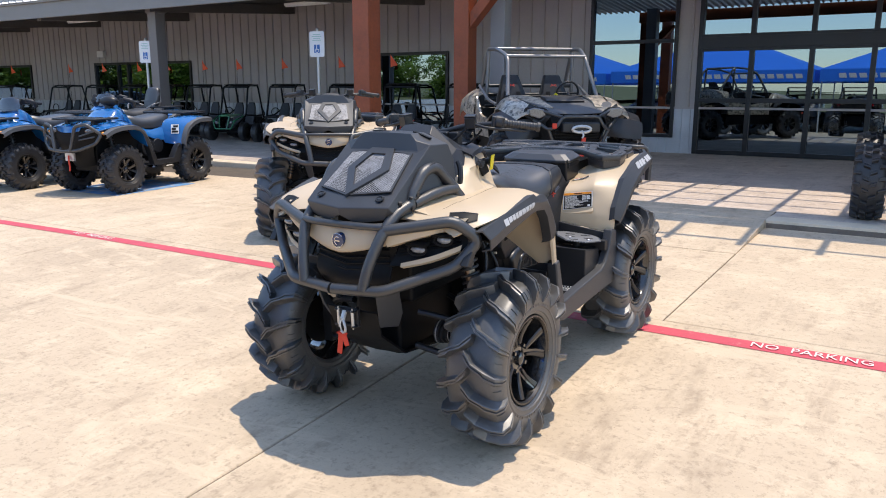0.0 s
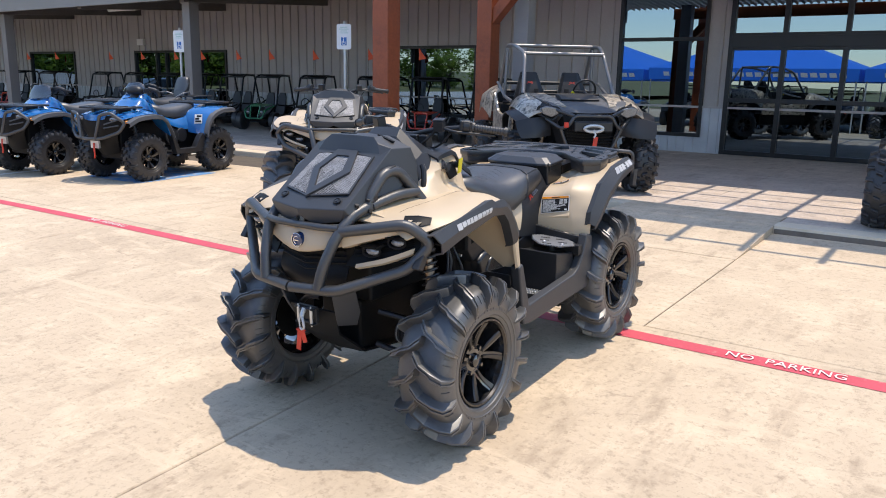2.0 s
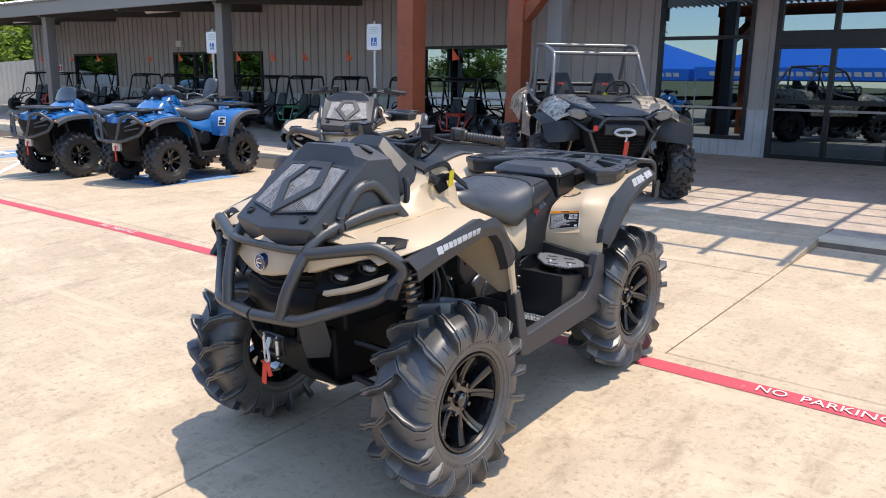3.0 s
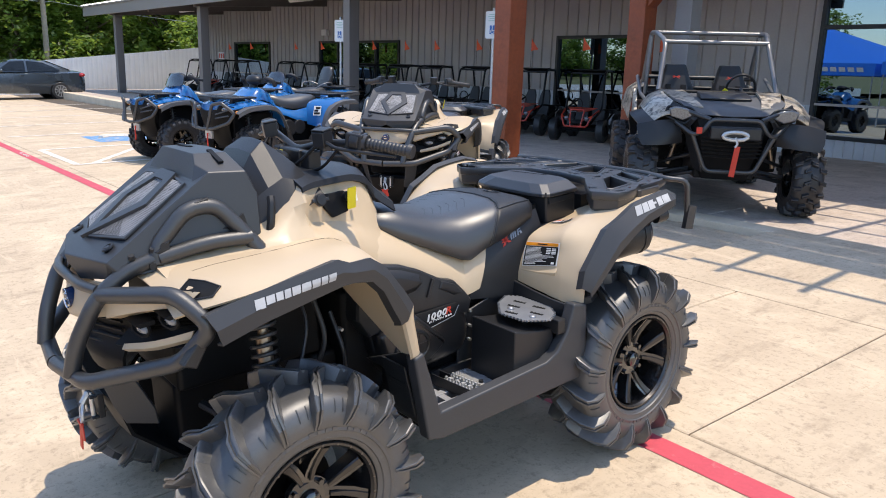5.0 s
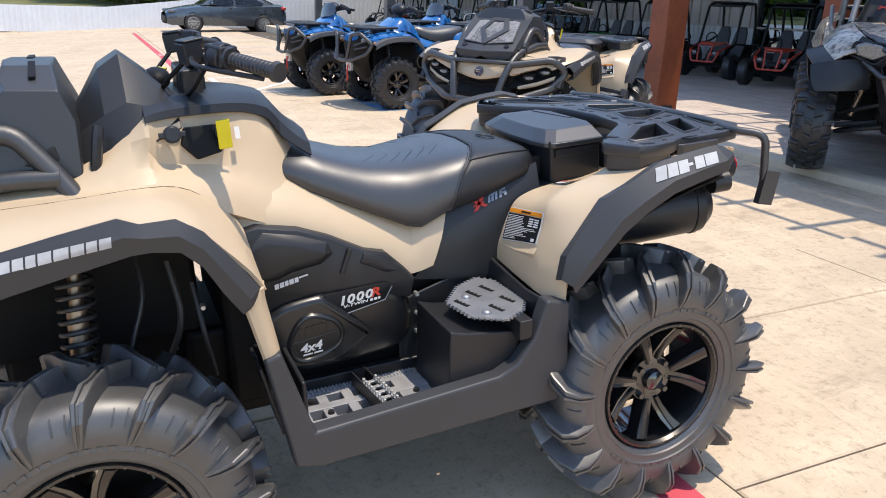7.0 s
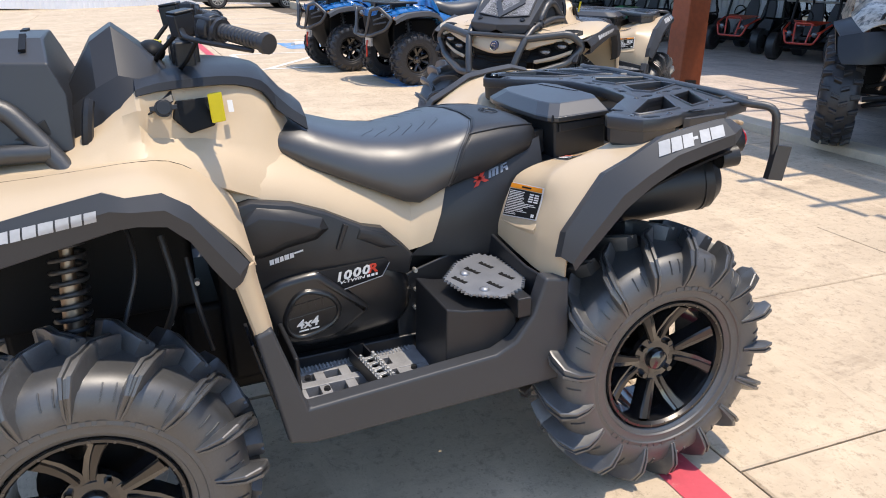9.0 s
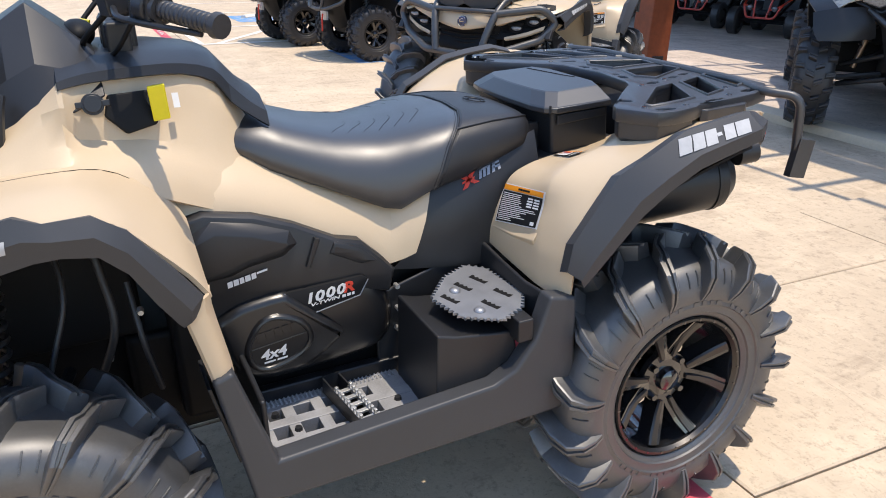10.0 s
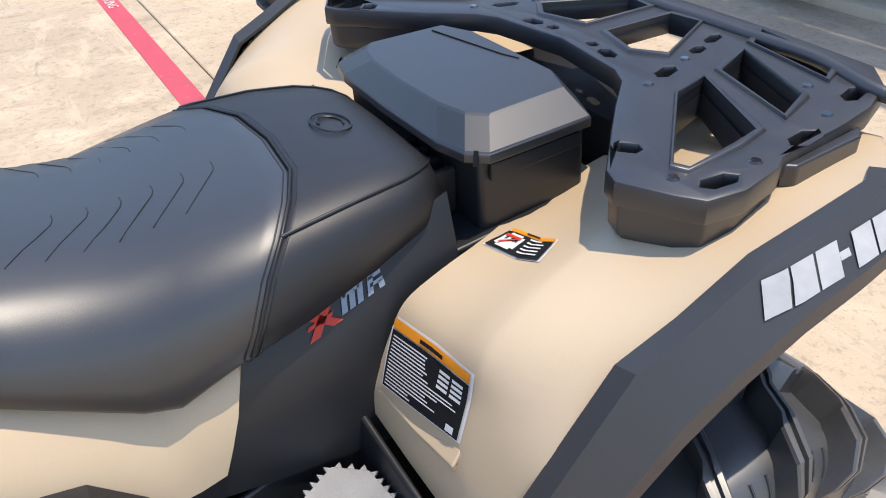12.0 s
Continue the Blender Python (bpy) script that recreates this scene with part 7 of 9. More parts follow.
    for s in (1, -1):
        arm = [(0.252, 0.786), (0.374, 0.664), (0.400, 0.655), (0.457, 0.686), (0.482, 0.706), (0.487, 0.750), (0.474, 0.815), (0.440, 0.845), (0.400, 0.735), (0.290, 0.840)]
        bm = bmesh.new()
        pts = [(c + s * x, y) for x, y in arm]
        loft(bm, [[(x, y, z) for x, y in grown(pts, d)] for z, d in ((0.982, -0.010), (0.992, -0.002), (1.034, 0.0))], ring=True, caps=True)
        part("rack_arm", bm, RACKP, rack, bevel=0.003, smooth=30)
        bm = bmesh.new()
        prism(bm, [(0.462, 0.845), (0.475, 0.860), (0.468, 0.985), (0.448, 1.010)], "z", 1.018, 1.050)
        bmesh.ops.transform(bm, verts=bm.verts, matrix=Matrix.Translation((c, 0, 0)) @ Matrix.Diagonal((s, 1, 1, 1)))
        bmesh.ops.recalc_face_normals(bm, faces=bm.faces)
        part("rack_lug", bm, RACKP, rack, bevel=0.004)
    bm = bmesh.new()
    cyl(bm, (0, 0, 0), (0, 0, 0.0035), 0.0095, 0.006, 12)
    repeat("rack_screw", bm, GLOSSBLACK, A, [pose(c + s * x, y, 1.063) for s in (1, -1) for x, y in ((0.430, 0.704), (0.222, 0.864), (0.352, 1.028), (0.184, 0.972), (0.456, 0.806), (0.424, 0.972), (0.152, 1.12))])
    bm = bmesh.new()
    cyl(bm, (0, 0, 0), (0, 0, 0.06), 0.028, 0.034, 10)
    repeat("rack_foot", bm, DARK, A, [pose(c + s * x, y, 0.975) for s in (1, -1) for x, y in ((0.40, 0.74), (0.40, 1.00))])
    bm = bmesh.new()
    box(bm, c - 0.16, c + 0.16, 0.86, 1.08, 0.90, 0.985)
    part("rack_mount", bm, BLACK, A)
    bm = bmesh.new()
    tube(bm, [(-0.500, 1.150, 0.880), (-0.502, 1.136, 1.056), (-0.43, 1.075, 1.064), (-0.30, 1.122, 1.064), (0.30, 1.122, 1.064), (0.43, 1.075, 1.064), (0.502, 1.136, 1.056), (0.500, 1.150, 0.880)], 0.0115, 8, 0.035)
    for s in (1, -1):
        obox(bm, pose(s * 0.505, 1.160, 0.895, -12, 0, 0), 0.020, 0.055, 0.10)
    bmesh.ops.translate(bm, verts=bm.verts, vec=(c, 0, 0))
    part("rack_guard", bm, POWDER, A, "black tube guard behind the rack", bevel=0.0, smooth=50)
    # tail: lamp pods, muffler, plate
    bm = bmesh.new()
    for s in (1, -1):
        cyl(bm, (s * 0.45, 0.96, 0.945), (s * 0.46, 1.085, 0.955), 0.050, 0.042, 16)
        cyl(bm, (s * 0.49, 1.00, 0.915), (s * 0.50, 1.05, 0.92), 0.032, seg=14)
    sheet(bm, [[(-0.45, 1.085, 0.985), (0.47, 1.085, 0.985)], [(-0.42, 1.075, 0.88), (0.44, 1.075, 0.88)], [(-0.30, 1.00, 0.70), (0.30, 1.00, 0.70)]], 0.01)
    part("tail_panel", bm, BLACK, A, smooth=40)
    bm = bmesh.new()
    for s in (1, -1):
        cyl(bm, (s * 0.46, 1.084, 0.955), (s * 0.461, 1.098, 0.956), 0.036, 0.030, 16)
    part("tail_lamp", bm, TAILRED, A)
    bm = bmesh.new()
    cyl(bm, (0.295, 0.70, 0.785), (0.372, 1.045, 0.822), 0.098, 0.094, 24)
    cyl(bm, (0.372, 1.045, 0.822), (0.380, 1.078, 0.826), 0.094, 0.066, 24)
    cyl(bm, (0.366, 1.018, 0.819), (0.369, 1.030, 0.820), 0.0975, seg=24)
    part("muffler", bm, BLACK, A, "black muffler drum under the rear fender", smooth=40)
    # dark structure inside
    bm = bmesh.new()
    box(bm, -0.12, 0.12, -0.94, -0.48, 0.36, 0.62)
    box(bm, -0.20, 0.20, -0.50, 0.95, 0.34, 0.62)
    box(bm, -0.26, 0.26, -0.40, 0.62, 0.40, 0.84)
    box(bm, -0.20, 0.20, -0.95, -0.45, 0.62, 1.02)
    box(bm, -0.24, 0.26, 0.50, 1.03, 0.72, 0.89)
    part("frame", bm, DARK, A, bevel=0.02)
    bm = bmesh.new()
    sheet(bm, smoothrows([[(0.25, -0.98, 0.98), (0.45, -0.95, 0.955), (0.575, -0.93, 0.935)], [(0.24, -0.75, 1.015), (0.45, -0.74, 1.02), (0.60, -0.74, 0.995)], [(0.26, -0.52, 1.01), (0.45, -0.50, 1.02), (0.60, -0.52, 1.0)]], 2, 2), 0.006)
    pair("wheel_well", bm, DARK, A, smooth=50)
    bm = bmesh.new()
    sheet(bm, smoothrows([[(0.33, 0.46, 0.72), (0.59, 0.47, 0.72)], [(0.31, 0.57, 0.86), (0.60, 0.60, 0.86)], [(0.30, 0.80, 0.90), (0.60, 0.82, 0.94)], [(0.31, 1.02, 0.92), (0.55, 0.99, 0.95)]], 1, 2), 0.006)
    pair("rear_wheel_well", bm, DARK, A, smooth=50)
    bm = bmesh.new()
    for k in range(4):
        obox(bm, pose(0.50, -0.352 + 0.012 * k, 0.585 - 0.03 * k, 12, 0, 0), 0.11, 0.006, 0.022)
    obox(bm, pose(0.50, -0.345, 0.565, 12, 0, 0), 0.125, 0.008, 0.19)
    pair("splash_bracket", bm, BLACK, A, "ribbed black splash bracket", bevel=0.002)
    bm = bmesh.new()
    tube(bm, [(0.27, -0.60, 0.93), (0.36, -0.58, 0.82), (0.40, -0.66, 0.62), (0.43, -0.72, 0.47)], 0.006, 7, 0.06)
    tube(bm, [(0.28, -0.52, 0.86), (0.33, -0.50, 0.72), (0.30, -0.56, 0.58), (0.22, -0.58, 0.52)], 0.009, 7, 0.06)
    tube(bm, [(0.30, -0.47, 0.80), (0.36, -0.46, 0.68), (0.33, -0.44, 0.55)], 0.007, 7, 0.04)
    pair("brake_hose", bm, BLACKRUBBER, A, smooth=60)
    bm = bmesh.new()
    cyl(bm, (-0.008, 0, 0), (0.012, 0, 0), 0.008, 0.006, 8)
    repeat("hose_fitting", bm, STEEL, A, [pose(s * x, y, z, 0, 0, 0 if s > 0 else 180) for s in (1, -1) for x, y, z in ((0.335, -0.455, 0.745), (0.29, -0.53, 0.63))])
    for y, sg in ((-0.75, 1), (0.75, -1)):
        bm = bmesh.new()
        for dy in (-0.13, 0.13):
            tube(bm, [(0.16, y + dy, 0.40), (0.30, y + dy * 0.7, 0.36), (0.43, y + dy * 0.15, 0.30)], 0.015, 8, 0.05)
            tube(bm, [(0.18, y + dy, 0.56), (0.32, y + dy * 0.6, 0.53), (0.43, y + dy * 0.15, 0.46)], 0.014, 8, 0.05)
        cyl(bm, (0.18, y, 0.43), (0.45, y, 0.385), 0.018, seg=10)
        box(bm, 0.41, 0.46, y - 0.045, y + 0.045, 0.28, 0.48)
        pair("suspension_arm", bm, BLACK, A, smooth=40)
        bm = bmesh.new()
        lathe(bm, [(0.20, 0.03), (0.205, 0.055), (0.23, 0.055), (0.235, 0.045), (0.25, 0.05), (0.255, 0.04), (0.27, 0.045), (0.275, 0.03)], 18)
        for vv in bm.verts:
            vv.co.y += y
            vv.co.z += 0.43
        boot, other = pair("axle_boot", bm, BLACKRUBBER, A, smooth=30)
        for b_, s in ((boot, 1), (other, -1)):
            bm = bmesh.new()
            for x_, r_ in ((0.217, 0.0565), (0.272, 0.040)):
                lathe(bm, [(s * x_ - 0.003, r_), (s * x_ - 0.003, r_ + 0.002), (s * x_ + 0.003, r_ + 0.002), (s * x_ + 0.003, r_)], 18)
            bmesh.ops.translate(bm, verts=bm.verts, vec=(0, y, 0.43))
            part("boot_clamp", bm, STEEL, b_)
        top, bot = Vector((0.315, y + 0.03 * sg, 0.965 if y < 0 else 0.850)), Vector((0.405, y + 0.0, 0.555))
        bm = bmesh.new()
        d = bot - top
        cyl(bm, top, top + d * 0.45, 0.016, seg=12)
        cyl(bm, top + d * 0.40, bot, 0.024, seg=14)
        pair("shock_absorber", bm, BRONZE, A, "bronze damper with a black coil spring")
        bm = bmesh.new()
        e1 = d.orthogonal().normalized()
        e2 = d.normalized().cross(e1)
        turns = 12
        pts_ = [top + d * (0.08 + 0.80 * i / (turns * 12)) + 0.038 * (math.cos(2 * math.pi * i / 12) * e1 + math.sin(2 * math.pi * i / 12) * e2) for i in range(turns * 12 + 1)]
        tube(bm, pts_, 0.0064, 6)
        pair("coil_spring", bm, SPRING, A, smooth=60)
    return A


QUAD_M = Matrix.Translation((-0.08, 0, -0.0473)) @ pose(0, 0, 0, 3.52, 0, 0)
quad = mud_atv(QUAD_M, "tan and black mud quad bike with deep-lugged tyres on concrete")

# ---- the second mud quad ----
def on_lot(x, y, turn, z=None):
    """A pose on the lot for something that faces -y before it is turned."""
    return pose(x, y, ground_z(x, y) if z is None else z, 1.4, 0, turn)


copy_thing(quad, on_lot(-3.36, 2.63, 38))["label"] = "tan and black mud quad bike parked by the porch kerb"


# ---- blue quads ----
def blue_atv(m, label, screen, backrest):
    A = thing("quad_bike", m, label, "quad bike", "blue quads")
    spots = [(0.46, -0.66, 0.33, 0), (-0.46, -0.66, 0.33, 20), (0.46, 0.66, 0.33, 11), (-0.46, 0.66, 0.33, 40)]
    wheel_set(A, spots, tyre_mesh(0.335, 0.125, 0.165, 20, 0.024, 40, False), rim_meshes(0.165, 0.125, 4, 0.34), "black knobbly all-terrain tyre", BLACKRUBBER)
    bm = bmesh.new()
    sheet(bm, smoothrows([
        yrow(-1.00, (0.14, 0.90), (0.34, 0.90), (0.46, 0.86)), yrow(-0.85, (0.14, 0.945), (0.36, 0.945), (0.54, 0.90)),
        yrow(-0.62, (0.14, 0.965), (0.36, 0.965), (0.56, 0.925)), yrow(-0.42, (0.14, 0.955), (0.36, 0.94), (0.55, 0.90)),
        yrow(-0.30, (0.20, 0.86), (0.36, 0.80), (0.53, 0.76)), yrow(-0.24, (0.26, 0.72), (0.38, 0.66), (0.52, 0.60))], 3, 2), 0.008)
    pair("front_fender", bm, BLUE, A, "glossy blue front fender", smooth=50)
    bm = bmesh.new()
    rows = []
    for y, z in ((-1.00, 0.82), (-0.85, 0.885), (-0.62, 0.91), (-0.42, 0.885), (-0.31, 0.76), (-0.24, 0.60)):
        rows.append([(0.535, y, z + 0.012), (0.60, y + 0.01, z - 0.002), (0.605, y + 0.02, z - 0.05), (0.57, y + 0.02, z - 0.06)])
    sheet(bm, smoothrows(rows, 1, 2), 0.007)
    pair("fender_flare", bm, FLAREGREY, A, "grey fender flare", smooth=40)
    bm = bmesh.new()
    sheet(bm, smoothrows([
        [(0.30, 0.30, 0.60), (0.46, 0.34, 0.58), (0.54, 0.38, 0.57)], [(0.26, 0.31, 0.74), (0.44, 0.37, 0.72), (0.55, 0.41, 0.69)],
        [(0.22, 0.36, 0.87), (0.42, 0.43, 0.86), (0.555, 0.48, 0.82)], [(0.20, 0.48, 0.935), (0.40, 0.55, 0.945), (0.56, 0.60, 0.91)],
        [(0.20, 0.72, 0.965), (0.40, 0.75, 0.975), (0.56, 0.76, 0.94)], [(0.20, 1.00, 0.95), (0.38, 1.00, 0.955), (0.50, 0.95, 0.94)]], 3, 2), 0.008)
    pair("rear_fender", bm, BLUE, A, "glossy blue rear fender", smooth=50)
    bm = bmesh.new()
    rows = []
    for y, z in ((0.37, 0.58), (0.40, 0.69), (0.47, 0.815), (0.60, 0.90), (0.76, 0.935), (0.96, 0.935)):
        rows.append([(0.545, y, z + 0.012), (0.61, y + 0.015, z - 0.004), (0.612, y + 0.03, z - 0.05), (0.57, y + 0.03, z - 0.06)])
    sheet(bm, smoothrows(rows, 1, 2), 0.007)
    pair("rear_flare", bm, FLAREGREY, A, smooth=40)
    bm = bmesh.new()
    bars(bm, basis((0.40, 0.345, 0.72), (0.75, 0.45, 0), (0.5, -0.75, 0.35)), [(0, 0, 0.11, 0.14, 0)], 0.03)
    part("warning_label", bm, WHITE, A, "white label with a dark figure")
    bm = bmesh.new()
    bars(bm, basis((0.40, 0.345, 0.72), (0.75, 0.45, 0), (0.5, -0.75, 0.35)), [(0.01, 0.015, 0.09, 0.03, 0), (0.01, 0.055, 0.06, 0.03, 0), (0.03, 0.095, 0.07, 0.03, 0)], 0.034)
    part("label_print", bm, LABELBLACK, A)
    # cowl, tank side and seat
    bm = bmesh.new()
    sheet(bm, smoothrows(mirror_rows([
        yrow(-0.98, (0.20, 0.88), (0.12, 0.91), (0, 0.915)), yrow(-0.62, (0.26, 0.95), (0.17, 1.00), (0, 1.01)), yrow(-0.46, (0.28, 0.97), (0.20, 1.10), (0, 1.12)),
        yrow(-0.30, (0.27, 0.93), (0.18, 1.08), (0, 1.11)), yrow(-0.18, (0.26, 0.84), (0.15, 0.97), (0, 0.99))]), 3, 2), 0.008)
    part("cowl", bm, BLUE, A, "glossy blue cowl", smooth=45)
    bm = bmesh.new()
    sheet(bm, smoothrows([[(0.20, -0.30, 0.93), (0.27, -0.30, 0.86), (0.29, -0.28, 0.80)], [(0.20, -0.05, 0.84), (0.27, -0.05, 0.78), (0.29, -0.03, 0.73)], [(0.21, 0.15, 0.80), (0.27, 0.15, 0.72), (0.28, 0.16, 0.66)], [(0.24, 0.36, 0.84), (0.28, 0.35, 0.74), (0.30, 0.33, 0.64)]], 2, 2), 0.008)
    pair("side_panel", bm, BLUE, A, smooth=45)
    bm = bmesh.new()
    rows = []
    for y, w_, zb, zt in ((-0.22, 0.10, 0.96, 1.00), (-0.14, 0.16, 0.90, 1.02), (0.0, 0.20, 0.84, 0.985), (0.18, 0.22, 0.82, 0.985), (0.40, 0.21, 0.86, 1.01), (0.55, 0.16, 0.90, 1.00), (0.60, 0.10, 0.92, 0.97)):
        rows.append([(w_, y, zb), (w_ * 1.02, y, zb + (zt - zb) * 0.4), (w_ * 0.85, y, zb + (zt - zb) * 0.85), (w_ * 0.5, y, zt), (0, y, zt)])
    loft(bm, smoothrows(mirror_rows(rows), 1, 2))
    part("seat", bm, VINYL, A, "grey-black vinyl seat", smooth=60)
    # nose with lamps, bumper and winch
    bm = bmesh.new()
    sheet(bm, smoothrows(mirror_rows([[(0.44, -0.96, 0.90), (0.22, -1.05, 0.91), (0, -1.07, 0.91)], [(0.42, -0.97, 0.78), (0.22, -1.06, 0.77), (0, -1.09, 0.76)], [(0.30, -0.96, 0.62), (0.18, -1.03, 0.60), (0, -1.05, 0.58)], [(0.20, -0.85, 0.40), (0.15, -0.90, 0.38), (0, -0.92, 0.36)]]), 2, 2), 0.01)
    part("nose", bm, DARK, A, smooth=40)
    bm = bmesh.new()
    sheet(bm, smoothrows(mirror_rows([[(0.24, -1.055, 0.925), (0.12, -1.085, 0.92), (0, -1.095, 0.92)], [(0.20, -1.07, 0.86), (0.10, -1.10, 0.845), (0, -1.11, 0.84)]]), 2, 1), 0.01)
    part("nose_badge_panel", bm, BLUE, A)
    bm = bmesh.new()
    ball(bm, (0.33, -1.03, 0.86), 0.05, 1.5, 0.5, 0.6)
    pair("head_lamp", bm, LENS, A)
    bm = bmesh.new()
    ball(bm, (0.50, -0.95, 0.83), 0.025, 0.7, 1.3, 0.8)
    pair("side_marker", bm, ORANGE, A)
    for s in (1, -1):
        bm = bmesh.new()
        tube(bm, [(s * 0.0, -1.19, 0.60), (s * 0.26, -1.17, 0.62), (s * 0.46, -1.06, 0.70), (s * 0.52, -1.00, 0.82), (s * 0.38, -1.11, 0.955), (s * 0.22, -1.15, 0.925), (s * 0.14, -1.19, 0.60)], 0.022, 9, 0.04)
        tube(bm, [(s * 0.26, -1.13, 0.80), (s * 0.44, -1.05, 0.86)], 0.010, 6)
        tube(bm, [(s * 0.25, -1.13, 0.75), (s * 0.45, -1.05, 0.79)], 0.010, 6)
        part("bumper_hoop", bm, POWDER, A, "black tube bumper", smooth=60)
    bm = bmesh.new()
    box(bm, -0.08, 0.08, -1.10, -1.07, 0.47, 0.57)
    part("winch_fairlead", bm, STEEL, A)
    bm = bmesh.new()
    tube(bm, [(0.0, -1.11, 0.54), (0.02, -1.13, 0.46), (0.03, -1.13, 0.38), (0.015, -1.13, 0.34)], 0.011, 6, 0.03)
    part("pull_strap", bm, REDPAINT, A, "red webbing pull strap")
    # racks
    for nm, y0, y1, z in (("front_rack", -0.99, -0.58, 1.005), ("rear_rack", 0.60, 1.08, 1.015)):
        bm = bmesh.new()
        ym = (y0 + y1) / 2
        tube(bm, [(-0.38, y0, z), (0.38, y0, z), (0.44, ym, z + 0.004), (0.40, y1, z), (-0.40, y1, z), (-0.44, ym, z + 0.004), (-0.38, y0, z)], 0.014, 8, 0.05)
        for k in range(4):
            x = -0.27 + 0.18 * k
            box(bm, x - 0.045, x + 0.045, y0 + 0.01, y1 - 0.01, z - 0.008, z + 0.012)
        for y in (y0 + 0.12, y1 - 0.12):
            box(bm, -0.40, 0.40, y - 0.02, y + 0.02, z - 0.012, z + 0.008)
        for s in (-1, 1):
            box(bm, s * 0.25 - 0.03, s * 0.25 + 0.03, ym - 0.1, ym + 0.1, z - 0.09, z - 0.005)
        part(nm, bm, BLACK, A, "black composite cargo rack", bevel=0.003)
    # bars, pod and shield
    bm = bmesh.new()
    tube(bm, [(-0.40, -0.20, 1.19), (-0.26, -0.28, 1.21), (-0.10, -0.33, 1.18), (0.10, -0.33, 1.18), (0.26, -0.28, 1.21), (0.40, -0.20, 1.19)], 0.014, 8, 0.04)
    for s in (1, -1):
        cyl(bm, (s * 0.28, -0.27, 1.208), (s * 0.40, -0.20, 1.19), 0.020, seg=10)
        obox(bm, pose(s * 0.20, -0.31, 1.22, 0, 0, s * 25), 0.08, 0.06, 0.06)
    part("handlebar", bm, BLACK, A, bevel=0.004)
    bm = bmesh.new()
    ball(bm, (0, -0.36, 1.22), 0.10, 1.5, 0.9, 0.75)
    cyl(bm, (0, -0.40, 1.05), (0, -0.35, 1.2), 0.07, 0.05, 12)
    part("gauge_pod", bm, BLACK, A, smooth=60)
    bm = bmesh.new()
    tube(bm, [(0.36, -0.26, 1.15), (0.38, -0.30, 1.22), (0.28, -0.36, 1.25)], 0.03, 8, 0.04)
    pair("hand_guard", bm, BLACK, A, smooth=60)
    if screen:
        bm = bmesh.new()
        sheet(bm, smoothrows(mirror_rows([[(0.27, -0.46, 1.12), (0.15, -0.52, 1.10), (0, -0.54, 1.09)], [(0.25, -0.43, 1.19), (0.15, -0.48, 1.20), (0, -0.50, 1.205)], [(0.18, -0.39, 1.26), (0.12, -0.43, 1.28), (0, -0.445, 1.285)]]), 3, 3), 0.004)
        part("wind_screen", bm, SCREEN, A, "smoke tinted wind screen", smooth=60)
    if backrest:
        bm = bmesh.new()
        rows = []
        for z, w_, d in ((1.00, 0.14, 0.05), (1.10, 0.16, 0.06), (1.25, 0.155, 0.055), (1.34, 0.13, 0.045), (1.37, 0.08, 0.03)):
            y = 0.66 + (z - 1.0) * 0.3
            rows.append([(-w_, y, z), (-w_ * 0.8, y - d, z), (w_ * 0.8, y - d, z), (w_, y, z), (w_ * 0.8, y + d, z), (-w_ * 0.8, y + d, z)])
        loft(bm, smoothrows(rows, 1, 3), ring=True, caps=True)
        part("backrest", bm, VINYL, A, "black passenger backrest", smooth=60)
        bm = bmesh.new()
        tube(bm, [(0.20, 0.30, 1.0), (0.30, 0.40, 1.08), (0.30, 0.58, 1.10), (0.2, 0.68, 1.05)], 0.014, 8, 0.05)
        pair("grab_handle", bm, CAGE, A, smooth=60)
    # engine, footwells, arms, shocks
    bm = bmesh.new()
    box(bm, -0.22, 0.22, -0.85, 0.85, 0.30, 0.80)
    part("frame", bm, DARK, A, bevel=0.03)
    bm = bmesh.new()
    prism(bm, [(-0.24, 0.62), (-0.18, 0.62), (-0.10, 0.40), (0.20, 0.40), (0.30, 0.55), (0.36, 0.60), (0.40, 0.55), (0.34, 0.33), (-0.16, 0.33)], "x", 0.44, 0.54)
    box(bm, 0.24, 0.46, -0.20, 0.32, 0.335, 0.365)
    pair("footwell", bm, BLACK, A, bevel=0.008)
    bm = bmesh.new()
    cyl(bm, (0.20, -0.02, 0.56), (0.31, -0.02, 0.56), 0.13, 0.12, 24)
    cyl(bm, (0.20, 0.17, 0.57), (0.30, 0.17, 0.57), 0.11, 0.10, 24)
    pair("drive_cover", bm, BLACK, A, bevel=0.01)
    for y in (-0.66, 0.66):
        bm = bmesh.new()
        for dy in (-0.1, 0.1):
            tube(bm, [(0.16, y + dy, 0.36), (0.38, y, 0.29)], 0.014, 7)
            tube(bm, [(0.17, y + dy, 0.48), (0.38, y, 0.42)], 0.012, 7)
        cyl(bm, (0.16, y, 0.36), (0.40, y, 0.335), 0.016, seg=8)
        pair("suspension_arm", bm, BLACK, A)
        bm = bmesh.new()
        top, bot = Vector((0.26, y, 0.86)), Vector((0.35, y, 0.44))
        d = bot - top
        e1 = d.orthogonal().normalized()
        e2 = d.normalized().cross(e1)
        tube(bm, [top + d * (0.08 + 0.80 * i / 72) + 0.036 * (math.cos(2 * math.pi * i / 9) * e1 + math.sin(2 * math.pi * i / 9) * e2) for i in range(73)], 0.006, 5)
        cyl(bm, top, bot, 0.02, seg=8)
        pair("shock_absorber", bm, SPRING, A)
    return A


